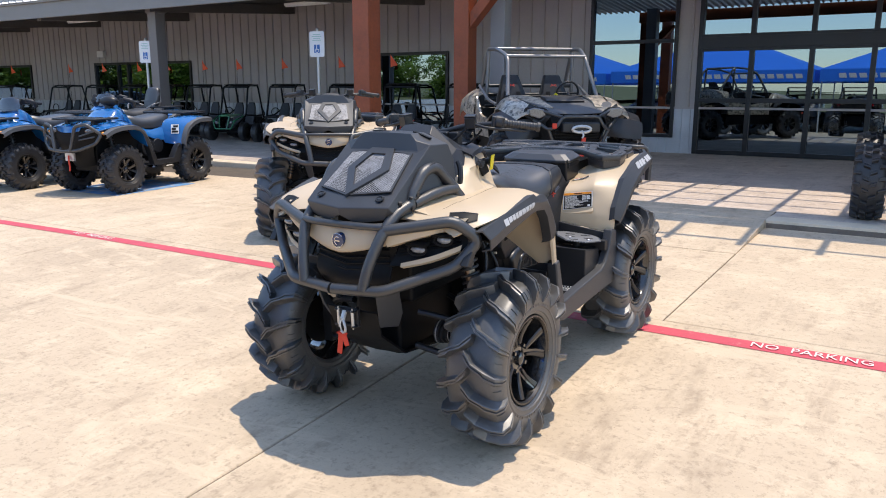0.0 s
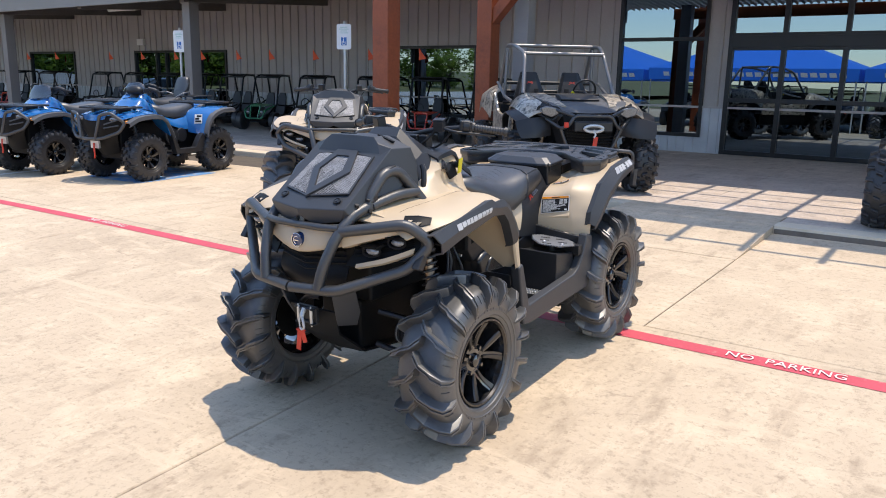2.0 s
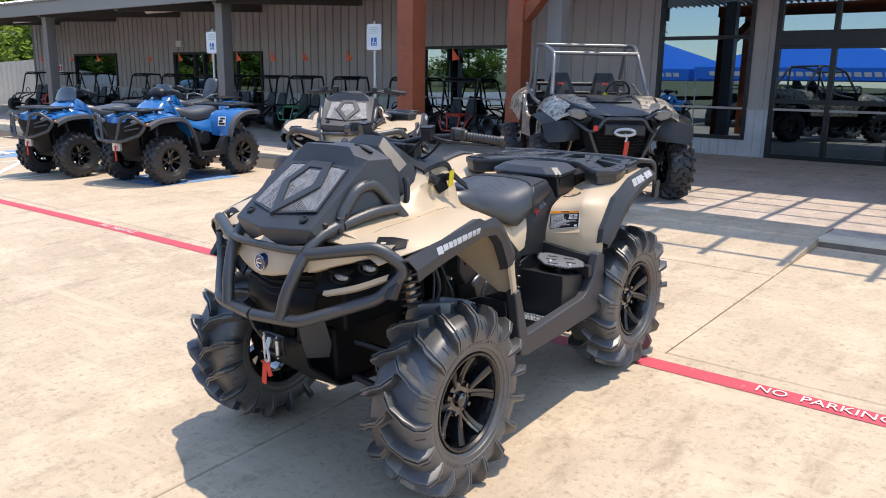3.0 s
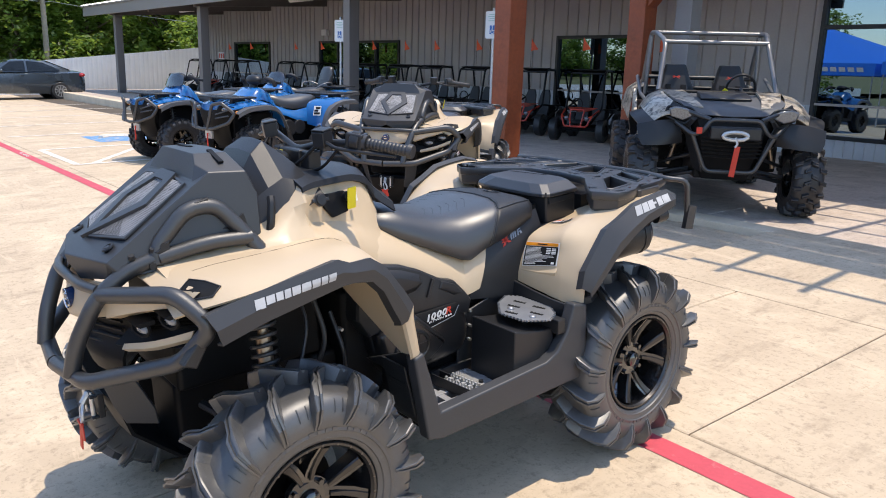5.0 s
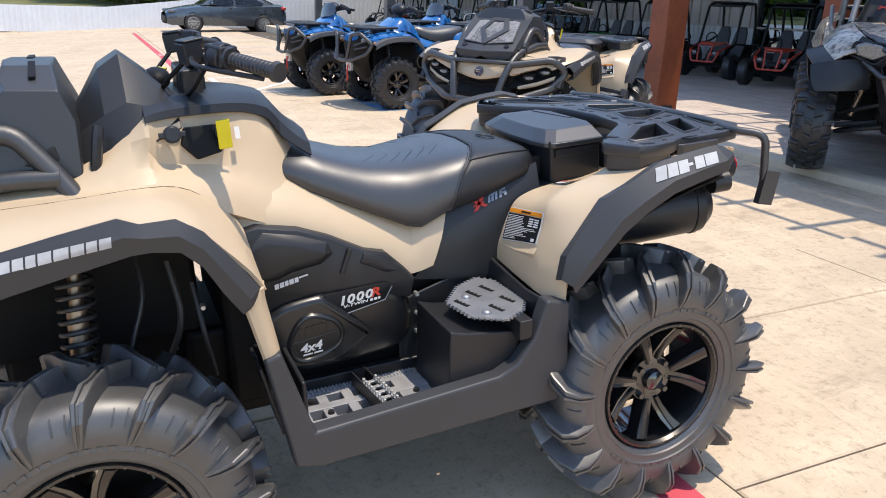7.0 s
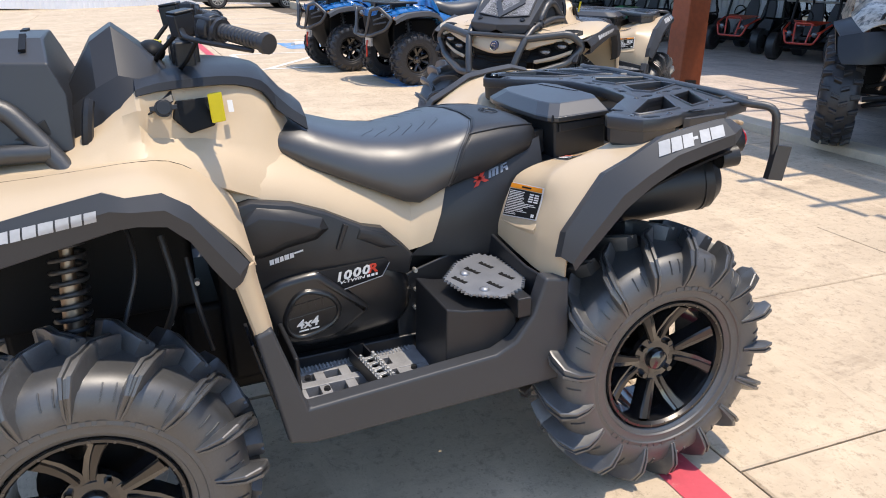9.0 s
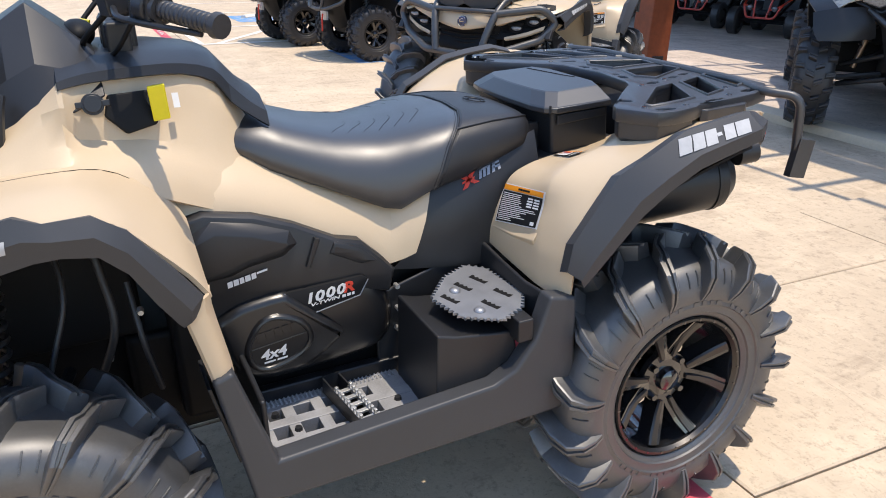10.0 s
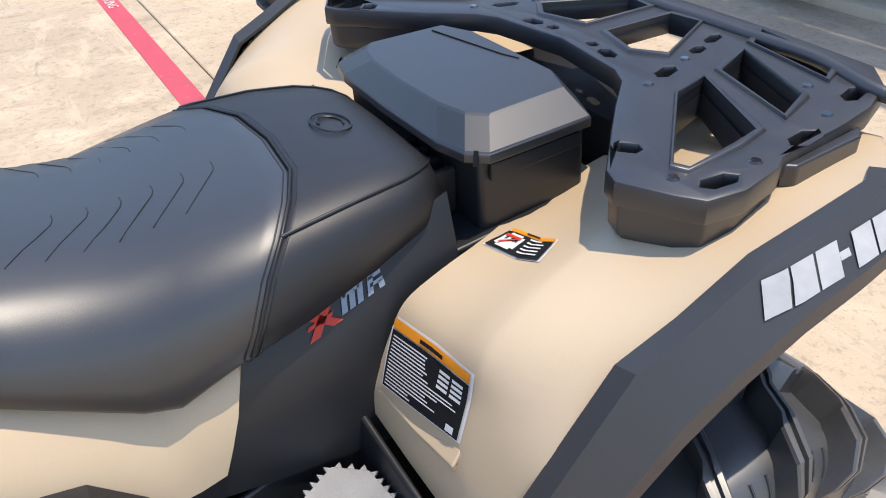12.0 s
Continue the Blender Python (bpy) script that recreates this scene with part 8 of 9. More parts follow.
blue_atv(on_lot(-7.80, 3.44, 7), "bright blue quad bike with black racks, parked in a bay", False, False)
blue_atv(on_lot(-9.52, 3.05, 7), "bright blue quad bike with a smoke wind screen", True, False)
blue_atv(on_lot(-10.2, 5.05, 10), "bright blue two-seat quad bike with a passenger backrest", True, True)


# ---- side-by-side ----
def side_by_side(m, label):
    A = thing("side_by_side", m, label, "off-road buggy", "camouflage buggies")
    W, F, B = 0.77, -1.20, 1.15
    spots = [(W, F, 0.37, 0), (-W, F, 0.37, 20), (W, B, 0.37, 11), (-W, B, 0.37, 40)]
    wheel_set(A, spots, tyre_mesh(0.375, 0.14, 0.185, 18, 0.030, 44, False, False), rim_meshes(0.185, 0.14, 4, 0.34), "chunky black off-road tyre", BLACKRUBBER)
    bm = bmesh.new()
    sheet(bm, smoothrows(mirror_rows([
        yrow(-1.58, (0.34, 0.985), (0.24, 0.975), (0, 0.965)), yrow(-1.48, (0.47, 1.075), (0.26, 1.035), (0, 1.03)), yrow(-1.25, (0.52, 1.105), (0.28, 1.085), (0, 1.08)), yrow(-1.05, (0.53, 1.13), (0.30, 1.115), (0, 1.11)), yrow(-0.72, (0.55, 1.16), (0.34, 1.16), (0, 1.16))]), 1, 2), 0.01)
    part("hood", bm, FLAREGREY, A, "glossy dark grey hood", smooth=20)
    bm = bmesh.new()
    prism(bm, [(-1.2, 1.115), (-1.08, 1.155), (-0.9, 1.175), (-0.9, 1.14), (-1.18, 1.09)], "x", -0.24, 0.24)
    part("hood_scoop", bm, BLACK, A, bevel=0.012)
    for s in (1, -1):
        bm = bmesh.new()
        sheet(bm, smoothrows([[(s * 0.26, -1.50, 1.045), (s * 0.42, -1.48, 1.055)], [(s * 0.31, -1.25, 1.115), (s * 0.49, -1.24, 1.105)], [(s * 0.34, -1.0, 1.155), (s * 0.55, -1.0, 1.15)], [(s * 0.36, -0.78, 1.18), (s * 0.60, -0.78, 1.175)]], 2, 2), 0.02)
        part("hood_side", bm, CAMO, A, "camouflage printed hood side", smooth=50)
        bm = bmesh.new()
        sheet(bm, smoothrows([
            [(s * 0.44, -1.56, 0.99), (s * 0.60, -1.52, 0.96), (s * 0.70, -1.48, 0.90)], [(s * 0.50, -1.35, 1.07), (s * 0.66, -1.32, 1.04), (s * 0.76, -1.30, 0.96)],
            [(s * 0.56, -1.10, 1.13), (s * 0.70, -1.10, 1.10), (s * 0.79, -1.10, 1.00)], [(s * 0.60, -0.80, 1.17), (s * 0.71, -0.80, 1.12), (s * 0.79, -0.78, 1.00)], [(s * 0.66, -0.66, 1.02), (s * 0.74, -0.64, 0.92), (s * 0.78, -0.62, 0.80)]], 3, 2), 0.008)
        part("front_fender", bm, CAMO, A, "camouflage printed fender", smooth=50)
        bm = bmesh.new()
        sheet(bm, smoothrows([[(s * 0.70, -1.50, 0.90), (s * 0.84, -1.48, 0.86)], [(s * 0.77, -1.28, 0.97), (s * 0.90, -1.28, 0.93)], [(s * 0.79, -1.05, 0.99), (s * 0.90, -1.05, 0.95)], [(s * 0.79, -0.78, 0.92), (s * 0.88, -0.78, 0.86)], [(s * 0.78, -0.66, 0.72), (s * 0.84, -0.68, 0.66)]], 2, 2), 0.012)
        part("fender_flare", bm, BLACK, A, smooth=50)
        bm = bmesh.new()
        sheet(bm, smoothrows([[(s * 0.50, -1.50, 0.92), (s * 0.70, -1.53, 0.90), (s * 0.86, -1.50, 0.86)], [(s * 0.44, -1.52, 0.80), (s * 0.66, -1.60, 0.76), (s * 0.84, -1.57, 0.74)], [(s * 0.42, -1.48, 0.70), (s * 0.62, -1.61, 0.68), (s * 0.80, -1.60, 0.67)]], 2, 2), 0.010)
        part("fender_liner", bm, BLACK, A, "black wheel arch liner", smooth=50)
        bm = bmesh.new()
        prism(bm, [(-0.66, 0.62), (-0.62, 0.98), (-0.10, 0.86), (0.30, 0.92), (0.55, 1.16), (0.60, 0.62)], "x", s * 0.70, s * 0.745)
        part("door", bm, CAMO, A, "camouflage half door", bevel=0.012)
        bm = bmesh.new()
        sheet(bm, smoothrows([[(s * 0.60, 0.55, 1.20), (s * 0.74, 0.58, 1.12), (s * 0.78, 0.62, 0.80)], [(s * 0.62, 1.0, 1.26), (s * 0.78, 1.0, 1.16), (s * 0.84, 1.0, 0.95)], [(s * 0.60, 1.5, 1.22), (s * 0.76, 1.48, 1.10), (s * 0.80, 1.46, 0.85)]], 2, 2), 0.012)
        part("rear_fender", bm, CAMO, A, smooth=50)
        bm = bmesh.new()
        prism(bm, [(s * 0.36, 0.955), (s * 0.40, 1.025), (s * 0.52, 1.045), (s * 0.585, 1.02), (s * 0.56, 0.95), (s * 0.45, 0.915)], "y", -1.60, -1.44)
        part("head_lamp", bm, LENS, A, "clear angular headlamp", bevel=0.015)
        bm = bmesh.new()
        tube(bm, [(s * 0.33, -1.58, 0.985), (s * 0.38, -1.56, 1.035), (s * 0.58, -1.46, 1.04), (s * 0.60, -1.46, 0.95), (s * 0.42, -1.56, 0.88), (s * 0.33, -1.58, 0.985)], 0.012, 7, 0.03)
        part("lamp_bezel", bm, BLACK, A, smooth=50)
        # cage
        bm = bmesh.new()
        tube(bm, [(s * 0.60, -0.70, 1.10), (s * 0.52, -0.36, 1.67), (s * 0.58, 0.00, 1.78), (s * 0.60, 0.40, 1.80), (s * 0.62, 0.80, 1.20)], 0.026, 10, 0.10)
        tube(bm, [(s * 0.60, 0.38, 1.79), (s * 0.62, 0.42, 1.10)], 0.024, 10)
        tube(bm, [(s * 0.72, 0.42, 1.30), (s * 0.72, -0.10, 1.12), (s * 0.70, -0.5, 1.06)], 0.02, 8, 0.08)
        part("roll_cage_side", bm, CAGE, A, "silver-grey roll cage tube", smooth=60)
        # seats
        bm = bmesh.new()
        rows = []
        for z, y, w_, d in ((0.72, 0.10, 0.22, 0.05), (0.90, 0.18, 0.235, 0.06), (1.10, 0.26, 0.23, 0.06), (1.26, 0.32, 0.175, 0.055), (1.36, 0.36, 0.145, 0.05), (1.45, 0.39, 0.115, 0.035)):
            c = s * 0.30
            rows.append([(c - w_, y - d, z), (c - w_ * 0.72, y - d * 0.2, z), (c + w_ * 0.72, y - d * 0.2, z), (c + w_, y - d, z), (c + w_ * 0.9, y + d, z), (c - w_ * 0.9, y + d, z)])
        loft(bm, smoothrows(rows, 1, 3), ring=True, caps=True)
        box(bm, s * 0.30 - 0.22, s * 0.30 + 0.22, -0.40, 0.14, 0.62, 0.75)
        part("bucket_seat", bm, VINYL_SMOOTH, A, "black bucket seat", bevel=0.02, smooth=50)
        bm = bmesh.new()
        box(bm, -0.03, 0.03, -0.01, 0.01, -0.05, 0.05)
        repeat("harness_slot", bm, DARK, A, [pose(s * 0.30 + q * 0.085, 0.212, 1.17, -18, 0, 0) for q in (-1, 1)])
        bm = bmesh.new()
        bars(bm, basis((s * 0.30 - 0.05, 0.262, 1.285), (1, 0, 0), (0, -1, 0.35)), [(0, 0, 0.014, 0.035, 0.08), (0.085, 0, 0.014, 0.035, -0.07), (0.01, 0.018, 0.085, 0.006, 0)], 0.012)
        part("seat_mark", bm, REDPAINT, A)
    for y, z, w_ in ((-0.35, 1.672, 0.53), (0.38, 1.80, 0.60), (0.42, 1.30, 0.60)):
        bm = bmesh.new()
        tube(bm, [(-w_, y, z), (w_, y, z)], 0.024, 10)
        part("cage_crossbar", bm, CAGE if z > 1.5 else BLACK, A, smooth=60)
    for z in (1.02, 1.10, 1.18):
        bm = bmesh.new()
        tube(bm, [(-0.6, 0.62, z), (0.6, 0.62, z)], 0.022, 8)
        part("rear_bar", bm, BLACK, A, smooth=60)
    # front end
    bm = bmesh.new()
    sheet(bm, smoothrows(mirror_rows([[(0.54, -1.40, 0.98), (0.32, -1.58, 0.95), (0, -1.60, 0.94)], [(0.42, -1.46, 0.84), (0.28, -1.60, 0.80), (0, -1.63, 0.80)], [(0.31, -1.50, 0.64), (0.24, -1.58, 0.60), (0, -1.60, 0.60)], [(0.26, -1.36, 0.42), (0.20, -1.44, 0.36), (0, -1.46, 0.36)]]), 1, 2), 0.012)
    part("front_clip", bm, DARK, A, "black front bodywork", smooth=20)
    for s in (1, -1):
        bm = bmesh.new()
        sheet(bm, [[(s * 0.30, -1.59, 0.965), (s * 0.54, -1.47, 1.09)], [(s * 0.34, -1.61, 0.92), (s * 0.58, -1.45, 1.02)], [(s * 0.38, -1.58, 0.86), (s * 0.56, -1.42, 0.93)], [(s * 0.32, -1.60, 0.70), (s * 0.40, -1.46, 0.78)], [(s * 0.24, -1.60, 0.44), (s * 0.30, -1.44, 0.46)]], 0.014)
        part("front_cheek", bm, BLACK, A, "black angular lamp surround", bevel=0.006, smooth=20)
    bm = bmesh.new()
    for k in range(6):
        z = 0.60 + 0.035 * k
        tube(bm, [(-0.27, -1.645, z), (0, -1.675, z - 0.006), (0.27, -1.645, z)], 0.010, 6)
    part("front_grille", bm, DARK, A)
    bm = bmesh.new()
    tube(bm, [(-0.50, -1.52, 0.90), (-0.36, -1.68, 0.79), (-0.28, -1.74, 0.83), (-0.22, -1.74, 0.94), (0.22, -1.74, 0.94), (0.28, -1.74, 0.83), (0.36, -1.68, 0.79), (0.50, -1.52, 0.90)], 0.020, 9, 0.05)
    tube(bm, [(-0.36, -1.68, 0.79), (-0.22, -1.66, 0.46), (0.22, -1.66, 0.46), (0.36, -1.68, 0.79)], 0.020, 9, 0.06)
    tube(bm, [(-0.40, -1.58, 1.00), (-0.22, -1.74, 0.94)], 0.02, 8)
    tube(bm, [(0.40, -1.58, 1.00), (0.22, -1.74, 0.94)], 0.02, 8)
    part("front_bumper", bm, POWDER, A, "black tube front bumper", smooth=60)
    bm = bmesh.new()
    box(bm, -0.22, 0.24, -1.76, -1.66, 0.76, 0.88)
    part("winch", bm, BLACK, A, bevel=0.02)
    bm = bmesh.new()
    tube(bm, [(0.11 * math.cos(a * math.pi / 8), -1.785, 0.80 + 0.035 * math.sin(a * math.pi / 8)) for a in range(17)], 0.018, 8)
    part("fairlead", bm, STEEL, A, "bright hawse fairlead")
    bm = bmesh.new()
    obox(bm, pose(0.01, -1.80, 0.57, 0, 6, 0), 0.05, 0.012, 0.28)
    part("pull_strap", bm, REDPAINT, A, "red webbing pull strap", bevel=0.003)
    bm = bmesh.new()
    tube(bm, [(0, -1.79, 0.79), (0.02, -1.80, 0.73), (0, -1.80, 0.70)], 0.012, 7)
    part("hook", bm, STEEL, A)
    bm = bmesh.new()
    obox(bm, pose(-0.32, -1.765, 0.84, 0, 0, 0), 0.05, 0.03, 0.06)
    part("tow_mark", bm, REDPAINT, A, bevel=0.005)
    bm = bmesh.new()
    box(bm, -0.28, 0.28, -1.42, -0.70, 0.36, 0.90)
    box(bm, -0.50, 0.50, 0.60, 1.45, 0.38, 0.80)
    box(bm, -0.66, 0.66, -0.70, 0.60, 0.36, 0.64)
    box(bm, -0.62, 0.62, -0.78, -0.55, 0.60, 1.18)
    part("chassis", bm, DARK, A, bevel=0.02)
    bm = bmesh.new()
    tube(bm, [(0.30 + 0.15 * math.cos(a * math.pi / 9), -0.34 - 0.06 * math.sin(a * math.pi / 9), 1.20 + 0.15 * math.sin(a * math.pi / 9)) for a in range(19)], 0.014, 7)
    tube(bm, [(0.30, -0.36, 1.20), (0.30, -0.62, 1.08)], 0.02, 7)
    tube(bm, [(0.16, -0.34, 1.20), (0.44, -0.34, 1.20)], 0.012, 6)
    part("steering_wheel", bm, BLACK, A, smooth=60)
    bm = bmesh.new()
    obox(bm, pose(0.17, -0.36, 1.15, 10, 40, 0), 0.13, 0.01, 0.045)
    part("key_tag", bm, YELLOW, A, bevel=0.003)
    for y in (F, B):
        for s in (1, -1):
            for xa, za, zb, r_ in ((0.22, 0.42, 0.33, 0.02), (0.24, 0.60, 0.48, 0.018)):
                bm = bmesh.new()
                tube(bm, [(s * xa, y - 0.15, za), (s * 0.58, y, zb), (s * xa, y + 0.15, za)], r_, 8)
                part("suspension_arm", bm, BLACK, A, smooth=60)
            bm = bmesh.new()
            cyl(bm, (s * 0.3, y, 0.43), (s * 0.60, y, 0.375), 0.022, seg=8)
            part("drive_shaft", bm, BLACK, A)
            bm = bmesh.new()
            a, e = Vector((s * 0.36, y, 1.02)), Vector((s * 0.50, y, 0.46))
            tube(bm, [a.lerp(e, 0.1 + 0.6 * k / 40) + Vector((0.036 * math.cos(k * 1.05), 0.036 * math.sin(k * 1.05), 0)) for k in range(41)], 0.007, 6)
            spring = part("coil_spring", bm, SPRING, A, smooth=60)
            bm = bmesh.new()
            cyl(bm, a, e, 0.022, seg=10)
            part("damper", bm, BRONZE, spring)
    bm = bmesh.new()
    box(bm, -0.62, 0.62, 0.66, 1.52, 0.86, 1.0)
    box(bm, -0.62, 0.62, 1.48, 1.52, 1.0, 1.18)
    part("cargo_bed", bm, BLACK, A, bevel=0.015)
    return A


UTV_M = pose(-2.65, 6.07, PORCH_Z, 0, 0, 42)
utv = side_by_side(UTV_M, "camouflage side-by-side buggy with a bare roll cage on the porch")
bare = copy_thing(utv, pose(2.36, 6.20, PORCH_Z, 0, 0, 4))
bare["label"] = "side-by-side buggy with bare front wheels before the entrance doors"
for c in list(bare.children):
    if c.name.split(".")[0] in ("fender_flare", "front_fender") and c.data.vertices[0].co.x < 0:
        bpy.data.objects.remove(c)
    elif c.name.split(".")[0] == "wheel" and c.location.x < 0:
        c.location.x -= 0.20
for k in range(7):
    copy_thing(utv, on_lot(-9.4 + 2.15 * k, -9.0 - 0.15 * (k % 2), 180 + 6 * math.sin(k * 2.1)))["label"] = "side-by-side buggy in the row across the lot"



# ---- youth buggies along the wall ----
def kart(m, paint, label):
    A = thing("youth_buggy", m, label, "go-kart", "youth buggies along the wall")
    for s in (1, -1):
        bm = bmesh.new()
        tube(bm, [(s * 0.24, -0.62, 0.34), (s * 0.36, -0.30, 0.62), (s * 0.34, -0.12, 1.30), (s * 0.32, 0.06, 1.36), (s * 0.32, 0.40, 1.34), (s * 0.34, 0.62, 0.50), (s * 0.34, -0.2, 0.24)], 0.023, 7, 0.06)
        tube(bm, [(s * 0.36, -0.26, 0.62), (s * 0.52, -0.02, 0.60), (s * 0.52, 0.36, 0.62), (s * 0.33, 0.52, 0.80)], 0.020, 7, 0.06)
        part("cage_side", bm, BLACKP, A, smooth=60)
        bm = bmesh.new()
        lathe(bm, [(-0.08, 0.12), (-0.085, 0.19), (-0.06, 0.225), (0.06, 0.225), (0.085, 0.19), (0.08, 0.12)], 22)
        for y in (-0.58, 0.60):
            w = bm.copy()
            r = 1.0 if y < 0 else 1.12
            for v_ in w.verts:
                v_.co = Vector((v_.co.x * r + s * 0.47, v_.co.y * r + y, v_.co.z * r + 0.225 * r))
            cyl(w, (s * 0.40, y, 0.225 * r), (s * 0.53, y, 0.225 * r), 0.12, 0.10, 12)
            part("wheel", w, BLACKRUBBER, A)
        bm.free()
        bm = bmesh.new()
        rows = []
        for z, y, w_ in ((0.36, 0.16, 0.13), (0.60, 0.24, 0.14), (0.80, 0.30, 0.12), (0.92, 0.33, 0.08)):
            c = s * 0.17
            rows.append([(c - w_, y - 0.03, z), (c + w_, y - 0.03, z), (c + w_ * 0.9, y + 0.05, z), (c - w_ * 0.9, y + 0.05, z)])
        loft(bm, rows, ring=True, caps=True)
        box(bm, s * 0.17 - 0.13, s * 0.17 + 0.13, -0.14, 0.18, 0.30, 0.38)
        part("seat", bm, VINYL_SMOOTH, A, bevel=0.02)
        bm = bmesh.new()
        ball(bm, (s * 0.20, -0.74, 0.45), 0.05, 1, 0.6, 1)
        part("lamp", bm, LENS, A)
    bm = bmesh.new()
    for y, z in ((-0.12, 1.30), (0.40, 1.34), (0.06, 1.36)):
        tube(bm, [(-0.33, y, z), (0.33, y, z)], 0.022, 7)
    box(bm, -0.33, 0.33, -0.10, 0.42, 1.362, 1.372)
    part("roof", bm, BLACKP, A, smooth=50)
    bm = bmesh.new()
    tube(bm, [(-0.34, -0.42, 0.60), (-0.30, -0.74, 0.50), (-0.22, -0.80, 0.30), (0.22, -0.80, 0.30), (0.30, -0.74, 0.50), (0.34, -0.42, 0.60)], 0.018, 7, 0.05)
    tube(bm, [(-0.10, -0.80, 0.30), (-0.14, -0.70, 0.62), (0.14, -0.70, 0.62), (0.10, -0.80, 0.30)], 0.016, 7, 0.04)
    tube(bm, [(-0.30, -0.74, 0.50), (-0.12, -0.74, 0.42)], 0.014, 6)
    tube(bm, [(0.30, -0.74, 0.50), (0.12, -0.74, 0.42)], 0.014, 6)
    sheet(bm, [[(-0.30, -0.36, 0.64), (0.30, -0.36, 0.64)], [(-0.16, -0.62, 0.58), (0.16, -0.62, 0.58)]], 0.008)
    part("nose_frame", bm, paint, A, smooth=50)
    bm = bmesh.new()
    box(bm, -0.33, 0.33, -0.55, 0.62, 0.20, 0.26)
    box(bm, -0.25, 0.25, 0.38, 0.70, 0.28, 0.56)
    tube(bm, [(-0.45, -0.58, 0.24), (0.45, -0.58, 0.24)], 0.018, 6)
    tube(bm, [(-0.45, 0.60, 0.26), (0.45, 0.60, 0.26)], 0.018, 6)
    part("floor_pan", bm, DARK, A)
    bm = bmesh.new()
    tube(bm, [(-0.17 + 0.11 * math.cos(a * math.pi / 7), -0.20, 0.70 + 0.11 * math.sin(a * math.pi / 7)) for a in range(15)], 0.012, 6)
    part("steering_wheel", bm, BLACKP, A, smooth=60)
    bm = bmesh.new()
    tube(bm, [(-0.36, 0.58, 0.40), (-0.37, 0.60, 1.2), (-0.36, 0.58, 2.02)], 0.004, 5)
    whip = part("flag_whip", bm, BLACKP, A)
    bm = bmesh.new()
    sheet(bm, [[(-0.36, 0.58, 2.02), (-0.36, 0.58, 1.74)], [(-0.30, 0.56, 1.93), (-0.29, 0.57, 1.76)], [(-0.20, 0.59, 1.79), (-0.21, 0.58, 1.775)]], 0.003)
    part("flag", bm, FLAG, whip, "orange pennant flag")
    return A


KINDS = {}
for x, y, turn, col in ((-7.95, 10.35, 24, "red"), (-9.6, 10.45, 20, "red"), (-11.45, 10.4, 16, "black"), (-12.95, 10.3, 16, "green"), (-14.4, 10.4, 14, "black"), (-15.8, 10.3, 14, "black"), (-17.2, 10.4, 12, "black"), (-18.7, 10.3, 12, "black"), (-20.6, 10.4, 10, "black"), (-23.4, 10.2, 14, "black"), (-25.7, 10.4, 12, "red"), (-27.6, 10.2, 12, "black"), (-6.6, 10.8, 10, "black")):
    label = f"{col}-framed youth buggy with a black cage, against the wall"
    if col in KINDS:
        copy_thing(KINDS[col], pose(x, y, PORCH_Z, 0, 0, turn))
    else:
        KINDS[col] = kart(pose(x, y, PORCH_Z, 0, 0, turn), {"red": REDP, "green": GREENP, "black": BLACKP}[col], label)


# ---- parking signs ----
def parking_sign(x, y, top, turn):
    A = thing("parking_sign", pose(x, y, PORCH_Z, 0, 0, turn), "white and blue accessible parking sign on a steel pole", "road sign", "parking signs")
    bm = bmesh.new()
    cyl(bm, (0, 0, -0.05), (0, 0, top), 0.030, seg=12)
    ball(bm, (0, 0, top), 0.034)
    part("pole", bm, POLEM, A, smooth=50)
    bm = bmesh.new()
    pts = []
    w, h, r = 0.155, 0.235, 0.035
    for cx, cz, a0 in ((w - r, h - r, 0), (-w + r, h - r, 90), (-w + r, -h + r, 180), (w - r, -h + r, 270)):
        for k in range(5):
            a = radians(a0 + k * 22.5)
            pts.append((cx + r * math.cos(a), top - 0.27 + cz + r * math.sin(a)))
    prism(bm, pts, "y", -0.040, -0.034)
    plate = part("sign_plate", bm, SIGNW, A, bevel=0.0)
    bm = bmesh.new()
    mm = basis((-0.06, -0.041, top - 0.43), (1, 0, 0), (0, -1, 0))
    bars(bm, mm, [(0, 0, 0.12, 0.15, 0)], 0.0015)
    part("symbol_panel", bm, SIGNB, plate)
    bm = bmesh.new()
    tube(bm, [(0.036 * math.cos(a * 0.42), -0.044, top - 0.385 + 0.036 * math.sin(a * 0.42)) for a in range(5, 16)], 0.0065, 5)
    box(bm, -0.012, 0.002, -0.0455, -0.0435, top - 0.385, top - 0.305)
    cyl(bm, (-0.005, -0.0435, top - 0.288), (-0.005, -0.0455, top - 0.288), 0.013, seg=10)
    box(bm, -0.005, 0.045, -0.0455, -0.0435, top - 0.375, top - 0.362)
    part("wheelchair_symbol", bm, SIGNW, plate)
    bm = bmesh.new()
    bars(bm, basis((-0.10, -0.041, top - 0.26), (1, 0, 0), (0, -1, 0)), [(0.02, 0.16, 0.16, 0.012, 0), (0.0, 0.125, 0.20, 0.012, 0), (0.03, 0.09, 0.14, 0.012, 0), (0.01, 0.055, 0.18, 0.010, 0)], 0.0015)
    part("sign_print", bm, SIGNG, plate)


parking_sign(-8.12, 7.85, 2.36, 14)
parking_sign(-13.00, 7.70, 2.33, 14)


